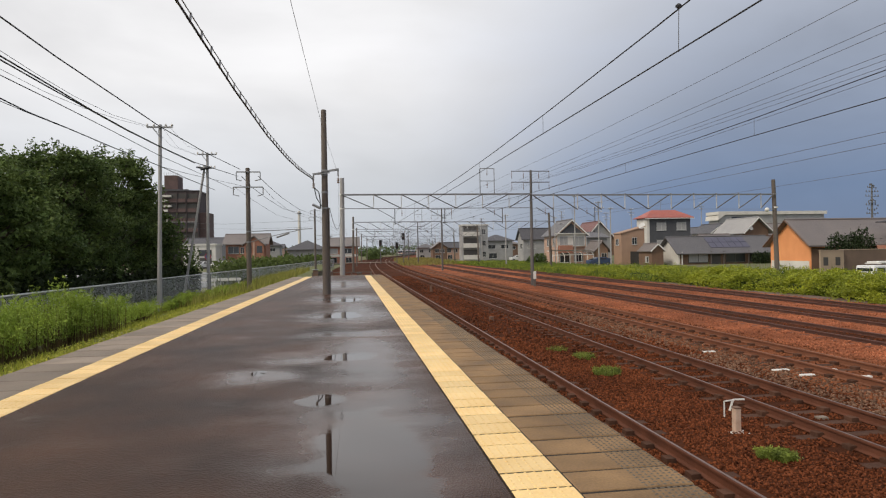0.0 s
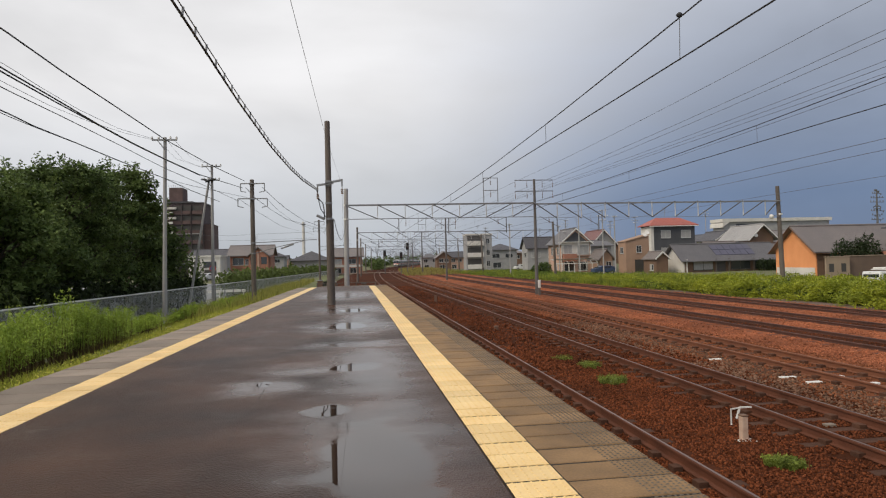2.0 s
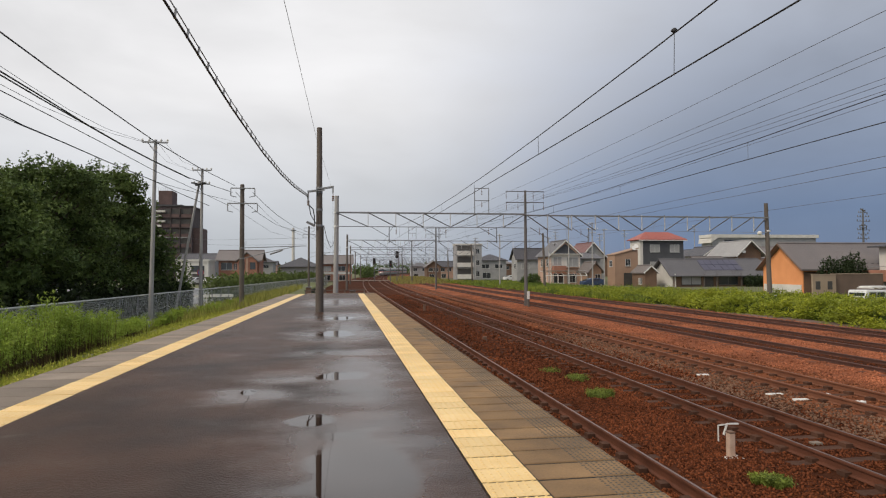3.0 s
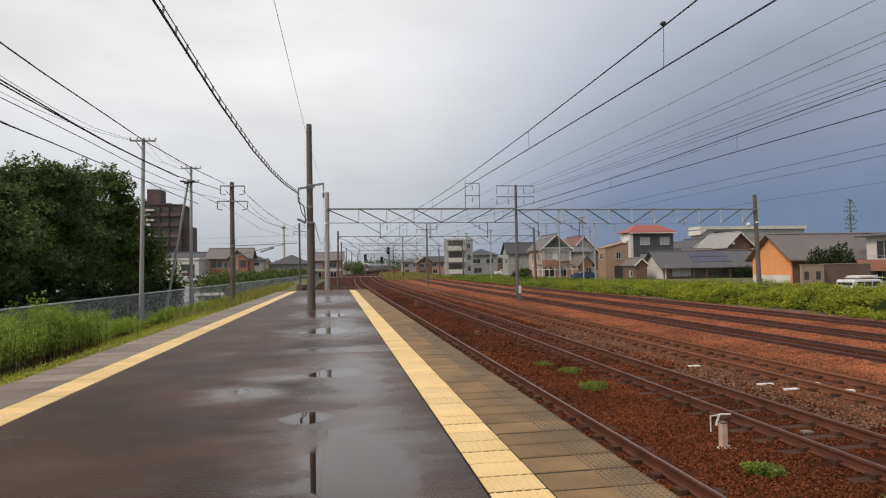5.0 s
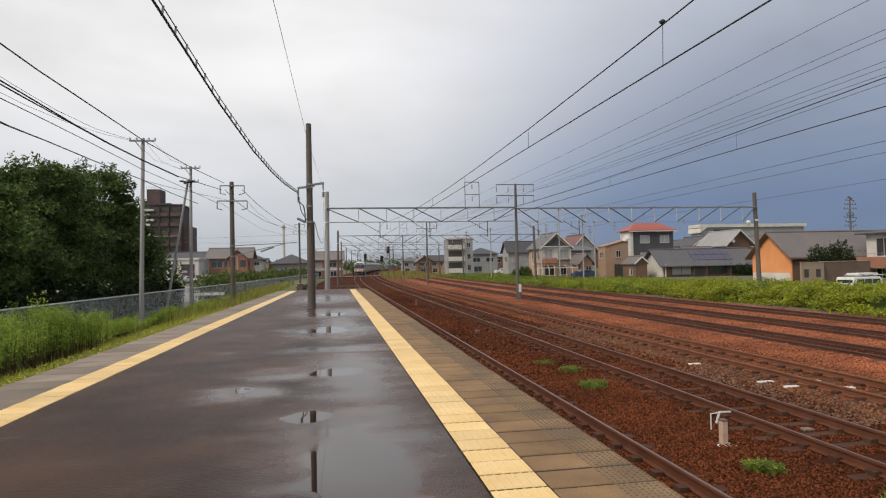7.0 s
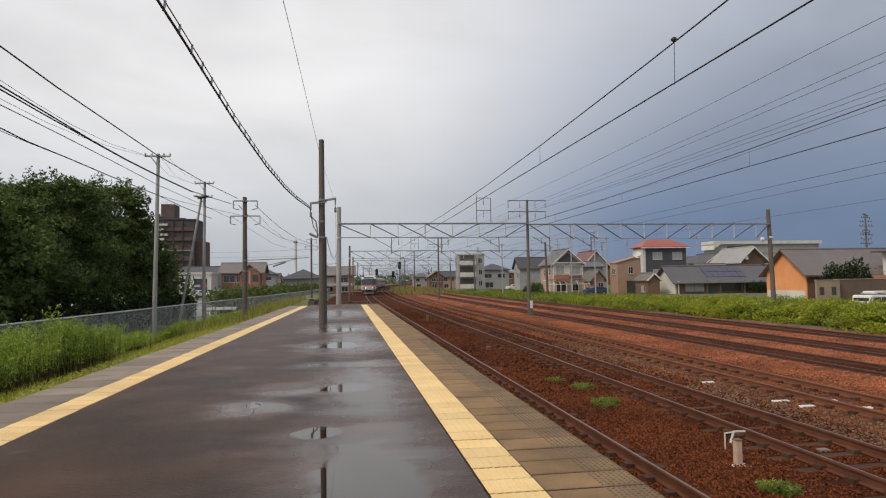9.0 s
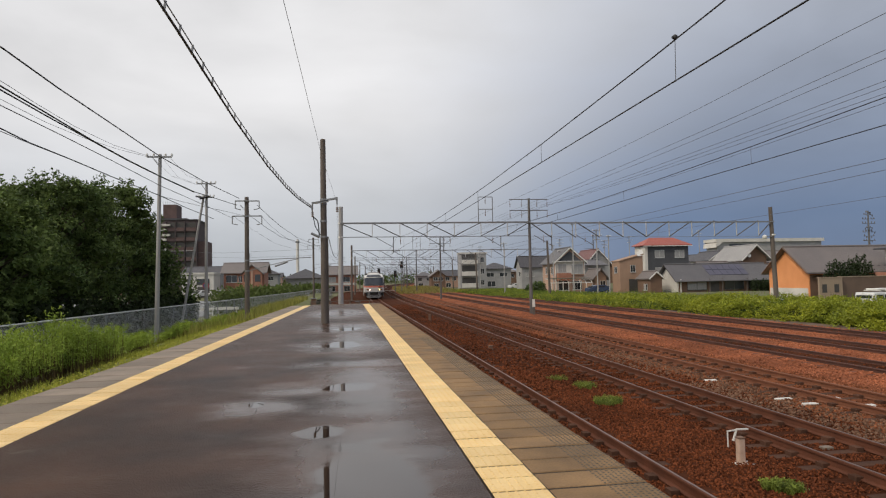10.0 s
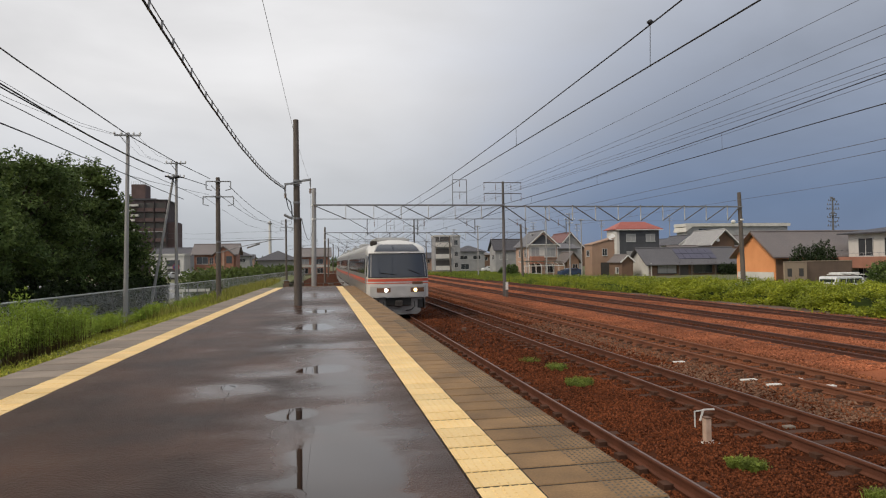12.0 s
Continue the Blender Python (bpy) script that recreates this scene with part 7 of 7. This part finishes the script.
def coach(leading):
    car = thing("railcar", 0, 0, 0, "silver-white express railcar with an orange band and lit headlamps" if leading else "silver-white express coach with an orange band and dark windows", "train", "cars of the express train")
    h2 = CAR_L / 2
    bm = bmesh.new()
    zs = ZROWS
    # shell: sides and roof
    ring = [(-hw(z), z) for z in zs] + [(hw(z), z) for z in zs[::-1]]
    yb = -h2 + 2.2 if leading else -h2
    a = [bm.verts.new((x, yb, z)) for x, z in ring]
    b = [bm.verts.new((x, h2, z)) for x, z in ring]
    for i in range(len(ring) - 1):
        bm.faces.new((a[i], a[i + 1], b[i + 1], b[i]))
    bm.faces.new(b)
    if leading:
        bmesh.ops.recalc_face_normals(bm, faces=bm.faces)
        part("body", bm, M_STAINLESS, car, "brushed stainless body side")
        bm = bmesh.new()
        a = [bm.verts.new((x, yb, z)) for x, z in ring]
        grid = [[bm.verts.new((u * hw(z), front_y(u, z), z)) for u in US] for z in zs]
        for r0, r1 in zip(grid, grid[1:]):
            for j in range(len(US) - 1):
                bm.faces.new((r0[j], r0[j + 1], r1[j + 1], r1[j]))
        n = len(zs)
        for i in range(n - 1):
            bm.faces.new((a[i], a[i + 1], grid[i + 1][0], grid[i][0]))
            bm.faces.new((a[2 * n - 1 - i], grid[i][-1], grid[i + 1][-1], a[2 * n - 2 - i]))
        top = grid[-1] + [a[n], a[n - 1]]
        bm.faces.new(top)
    else:
        bm.faces.new(a[::-1])
    bmesh.ops.recalc_face_normals(bm, faces=bm.faces)
    if leading:
        part("nose", bm, M_TRAIN, car, "white painted cab front")
    else:
        part("body", bm, M_STAINLESS, car)
    for s in (-1, 1):
        part("roof_edge", side_panel(s, 3.0, 3.5, -h2 + (2.25 if leading else 0.02), h2 - 0.02, 0.004, 6), M_TRAIN_ROOF, car, "grey roof shoulder", smooth=True)
    y0s = -h2 + (1.1 if leading else 0.15)
    for s in (-1, 1):
        part("band", side_panel(s, 1.6, 1.74, y0s - 0.2, h2), M_ORANGE, car, "orange waist band", smooth=True)
        part("band", side_panel(s, 1.5, 1.55, y0s - 0.2, h2), M_ORANGE, car, "orange pin stripe", smooth=True)
        wb = part("window_band", side_panel(s, 1.95, 2.72, y0s + (1.3 if leading else 0.8), h2 - 0.9, 0.008, 4), M_TBROWN, car, "dark glazed window band", smooth=True)
        ny = 11
        for i in range(ny):
            y = y0s + 1.7 + i * 1.55
            if y + 1.3 > h2 - 0.9:
                break
            part("window", side_panel(s, 2.02, 2.64, y, y + 1.32, 0.016, 3), M_TGLASS, wb, smooth=True)
        part("door", side_panel(s, 0.85, 2.7, h2 - 0.85, h2 - 0.15, 0.012, 6), M_SKIRT, car, "grey entrance door", smooth=True)
        part("skirt", B(s * 1.33, s * 1.37, -h2 + (1.2 if leading else 0.3), h2 - 0.3, 0.32, 0.8, 0.01), M_SKIRT, car)
    roof = B(-0.75, 0.75, -h2 + 3.2, -h2 + 6.4, 3.42, 3.72, 0.06)
    part("air_conditioner", roof, M_TRAIN_ROOF, car)
    part("air_conditioner", B(-0.75, 0.75, h2 - 6.5, h2 - 3.3, 3.42, 3.72, 0.06), M_TRAIN_ROOF, car)
    part("exhaust", B(-0.3, 0.3, -1.0, 1.2, 3.4, 3.78, 0.05), M_TRAIN_ROOF, car)
    part("underframe", B(-1.1, 1.1, -h2 + 0.9, h2 - 0.4, 0.35, 0.95), M_UNDER, car)
    for yb in (-h2 + 3.6, h2 - 3.6):
        bg_ = part("bogie", B(-0.95, 0.95, yb - 1.5, yb + 1.5, 0.35, 0.6, 0.03), M_UNDER, car)
        for dy in (-1.05, 1.05):
            for s in (-1, 1):
                x = s * (GAUGE / 2 + 0.02)
                part("wheel", rod(bmesh.new(), (x - 0.06, yb + dy, 0.43), (x + 0.06, yb + dy, 0.43), 0.43, n=20), M_UNDER, bg_)
    if not leading:
        part("gangway", B(-0.6, 0.6, -h2 - 0.35, -h2, 0.95, 3.1, 0.04), M_RUBBER, car)
        return car
    ws = part("windscreen", front_panel(1.82, 2.84, -0.985, 0.985, 0.012, 8, 18), M_TGLASS, car, "wide wraparound tinted windscreen", smooth=True)
    part("wiper", beam(bmesh.new(), (0.95, front_y(0.7, 1.95) - 0.05, 1.95), (0.45, front_y(0.33, 2.15) - 0.04, 2.15), 0.03, 0.02), M_RUBBER, ws)
    part("wiper", beam(bmesh.new(), (-0.15, front_y(0.1, 1.95) - 0.05, 1.94), (-0.85, front_y(0.6, 2.0) - 0.05, 2.02), 0.03, 0.02), M_RUBBER, ws)
    for s in (-1, 1):
        part("pillar", front_panel(1.82, 2.84, s * 0.9 - 0.012, s * 0.9 + 0.012, 0.02, 8, 1), M_SKIRT, ws, "grey pillar between the panes", smooth=True)
        part("cab_window", side_panel(s, 1.84, 2.8, -h2 + 0.62, -h2 + 1.25, 0.012, 5), M_TGLASS, car, "dark side window of the cab", smooth=True)
        part("cab_door", side_panel(s, 0.95, 2.86, -h2 + 1.45, -h2 + 2.1, 0.012, 6), M_SKIRT, car, "grey cab door", smooth=True)
    part("gasket", front_panel(2.84, 2.9, -0.985, 0.985, 0.014, 1, 18), M_RUBBER, ws, smooth=True)
    part("gasket", front_panel(1.785, 1.82, -0.985, 0.985, 0.014, 1, 18), M_RUBBER, ws, smooth=True)
    part("pin_stripe", front_panel(1.75, 1.775, -1, 1, 0.009, 1, 16), M_LAMP_CREAM, car, "cream line over the band", smooth=True)
    part("bumper", front_panel(0.93, 1.4, -0.93, 0.93, 0.012, 4, 16), M_BUMPER, car, "grey lower front panel", smooth=True)
    part("roof_window_frame", front_panel(2.955, 3.335, -0.8, 0.8, 0.006, 5, 10, 0.1), M_SKIRT, car, smooth=True)
    part("roof_window", front_panel(2.99, 3.3, -0.76, 0.76, 0.012, 5, 10, 0.1), M_TGLASS, car, "curved dark glass above the cab", smooth=True)
    part("band", front_panel(1.62, 1.74, -1, 1, 0.009, 2, 16), M_ORANGE, car, "orange waist band", smooth=True)
    part("band", front_panel(1.52, 1.56, -1, 1, 0.009, 1, 16), M_ORANGE, car, "orange pin stripe", smooth=True)
    part("emblem", front_panel(1.48, 1.6, 0.44, 0.8, 0.018, 2, 5), M_LAMP_OFF, car, "small dark plate on the band", smooth=True)
    for u0, u1, lit, m in ((-0.72, -0.28, -0.42, M_LAMP_WARM), (0.38, 0.84, 0.54, M_LAMP_YELLOW)):
        hp = part("lamp_recess", front_panel(1.13, 1.33, u0, u1, 0.018, 2, 6), M_LAMP_OFF, car, "dark lamp recess", smooth=True)
        c = Vector((lit * hw(1.23), front_y(lit, 1.23) - 0.03, 1.23))
        part("headlamp", rod(bmesh.new(), c, c + Vector((0, -0.03, 0)), 0.085, 0.07, n=16), m, hp, "lit headlamp")
    # front skirt with steps, coupler and hoses
    bm = bmesh.new()
    prism(bm, [(-1.1, 0.9), (-1.02, 0.25), (-0.85, 0.12), (0.85, 0.12), (1.02, 0.25), (1.1, 0.9)], -h2 + 0.35, -h2 + 0.9)
    part("snow_plough", bm, M_SKIRT, car, "grey front skirt")
    part("coupler_pocket", B(-0.56, 0.56, -h2 + 0.2, -h2 + 0.42, 0.52, 0.92, 0.03), M_RUBBER, car)
    cp = part("coupler", B(-0.16, 0.16, -h2 - 0.12, -h2 + 0.3, 0.5, 0.76, 0.04), M_UNDER, car)
    for s in (-1, 1):
        part("step_recess", B(s * 0.88, s * 1.12, -h2 + 0.3, -h2 + 0.4, 0.4, 0.78, 0.02), M_RUBBER, car)
        part("hose", tube(bmesh.new(), [(s * 0.7, -h2 + 0.2, 0.72), (s * 0.72, -h2 + 0.1, 0.5), (s * 0.55, -h2 + 0.08, 0.34), (s * 0.3, -h2 + 0.08, 0.3)], 0.03), M_RUBBER, car)
    part("horn_cover", B(-1.16, -0.86, -h2 + 1.2, -h2 + 1.7, 3.16, 3.5, 0.05), M_UNDER, car, "dark horn on the roof edge")
    part("roof_aerial", B(-0.75, 0.75, -h2 + 1.9, -h2 + 3.1, 3.46, 3.62, 0.05), M_TRAIN_ROOF, car)
    return car


lead_car = coach(True)
next_car = coach(False)
cars = [lead_car, next_car] + [copy_thing(next_car, pose(0, 0, 0)) for _ in range(6)]
SPEED, FRONT_AT_END = 30.7, 29.2


def motions():
    for i, c in enumerate(cars):
        rows = []
        for k in range(25):
            t = k * 0.5
            y = FRONT_AT_END + SPEED * (12.0 - t) + CAR_L / 2 + i * (CAR_L + 0.55)
            rows.append((t, pose(TRACKS[0] + off(y), y, RAIL, 0, 0, -math.degrees(math.atan(max(0.0, y - BEND_Y) / BEND_R)))))
        walk(c, rows)


# ---- pieces of the tracks: sleepers and loose stone ----
rng2 = random.Random(9)
for tr, cx in tracks:
    y = -2.0
    while y < 62:
        s = new("sleeper", SLEEPER if cx < 11 else SLEEPER_RED)
        s.parent = tr
        s.matrix_basis = pose(cx + off(y) + rng2.uniform(-0.02, 0.02), y, RAIL - (0.155 if cx < 12 else 0.106) + rng2.uniform(-0.012, 0.0), 0, 0, rng2.uniform(-1, 1))
        y += 0.6 if cx < 15 else 0.75


def stones(name, n, x0, x1, y0, y1, size, material, label, power=1.0, keep=None):
    """Angular chips of six corners each, strewn over the bed."""
    chip = np.array([[1, 0, 0], [-1, 0, 0], [0, 1, 0], [0, -1, 0], [0, 0, 1], [0, 0, -1]], float) * np.array([0.78, 0.6, 0.46])
    tris = np.array([[0, 2, 4], [2, 1, 4], [1, 3, 4], [3, 0, 4], [2, 0, 5], [1, 2, 5], [3, 1, 5], [0, 3, 5]])
    x = gen.uniform(x0, x1, n)
    y = y0 + (y1 - y0) * gen.uniform(0, 1, n) ** power
    if keep is not None:
        k = keep(x, y)
        x, y = x[k], y[k]
        n = len(x)
    s = size * gen.uniform(0.55, 1.35, n)
    v = (chip[None] + gen.uniform(-0.24, 0.24, (n, 6, 3))) * s[:, None, None]
    q = gen.normal(size=(n, 4))
    q /= np.linalg.norm(q, axis=1)[:, None]
    w, a, b, c = q.T
    R = np.stack([np.stack([1 - 2 * (b * b + c * c), 2 * (a * b - c * w), 2 * (a * c + b * w)], 1), np.stack([2 * (a * b + c * w), 1 - 2 * (a * a + c * c), 2 * (b * c - a * w)], 1), np.stack([2 * (a * c - b * w), 2 * (b * c + a * w), 1 - 2 * (a * a + b * b)], 1)], 1)
    v = np.einsum("nij,nkj->nki", R, v)
    bend = np.array([off(b) for b in y])
    z = np.interp(x, [12.4, 13.2], [-1.215, -1.16]) + gen.uniform(-0.2, 0.45, n) * s
    v += np.stack([x + bend, y, z], 1)[:, None]
    f = (np.arange(n) * 6)[:, None, None] + tris[None]
    me = bpy.data.meshes.new(name)
    me.vertices.add(n * 6)
    me.vertices.foreach_set("co", v.reshape(-1).astype(np.float32))
    me.loops.add(n * 24)
    me.loops.foreach_set("vertex_index", f.reshape(-1).astype(np.int32))
    me.polygons.add(n * 8)
    me.polygons.foreach_set("loop_start", np.arange(0, n * 24, 3, dtype=np.int32))
    me.update(calc_edges=True)
    me.materials.append(material)
    return tagged(new(name, me), label, "ballast", kind="stuff")


def between_sidings(x, y):
    """Clear of rails, and outside the gauge of the outer sidings."""
    k = clear_of_rails(x, y)
    for cx in TRACKS[3:]:
        k &= np.abs(x - cx) > 0.62
    return k


def in_sidings(x, y):
    return clear_of_rails(x, y) & ~between_sidings(x, y)


def clear_of_rails(x, y):
    k = np.ones(len(x), bool)
    for cx in TRACKS:
        for s in (-1, 1):
            k &= np.abs(x - (cx + s * 0.566)) > 0.1
        step = 0.6 if cx < 15 else 0.75
        on = np.abs((y + 2.0 + step / 2) % step - step / 2) < 0.12
        k &= ~(on & (np.abs(x - cx) < 0.98))
    return k


stones("ballast_stones", 105000, 2.1, 8.7, 4.0, 18.0, 0.029, M_STONE, "loose rust-brown ballast stones", 1.5, clear_of_rails)
stones("ballast_stones", 48000, 11.2, 22.4, 13.0, 66.0, 0.042, M_STONE_RED, "loose rust-red ballast stones", 1.9, between_sidings)
stones("ballast_stones", 20000, 13.2, 21.2, 14.0, 60.0, 0.04, M_STONE, "dark stones between the siding rails", 1.8, in_sidings)
stones("ballast_stones", 26000, 2.1, 8.7, 15.0, 70.0, 0.055, M_STONE, "loose rust-brown ballast stones", 1.9, clear_of_rails)
stones("ballast_stones", 17000, 8.6, 11.8, 9.0, 66.0, 0.042, M_STONE_MIX, "loose brown and orange ballast stones round the siding", 1.9, clear_of_rails)
stones("grey_stones", 7000, 8.05, 9.5, 9.0, 26.0, 0.044, M_STONE_GREY, "newer grey ballast stones between the tracks", 1.3, clear_of_rails)
for x, y, w in ((9.0, 12.6, 0.35), (9.15, 12.0, 0.3), (10.0, 12.4, 0.25), (10.1, 11.6, 0.28), (8.9, 15.2, 0.3), (9.9, 16.6, 0.25), (7.1, 9.0, 0.16)):
    pc = thing("pale_slab", x, y, -1.2, "pale flat stone lying in the ballast", "stone", "pale stones")
    part("stone", B(-w / 2, w / 2, -0.06, 0.06, -0.03, 0.025, 0.012), M_CONC_PALE if w < 0.2 else M_WHITE, pc)

motions()
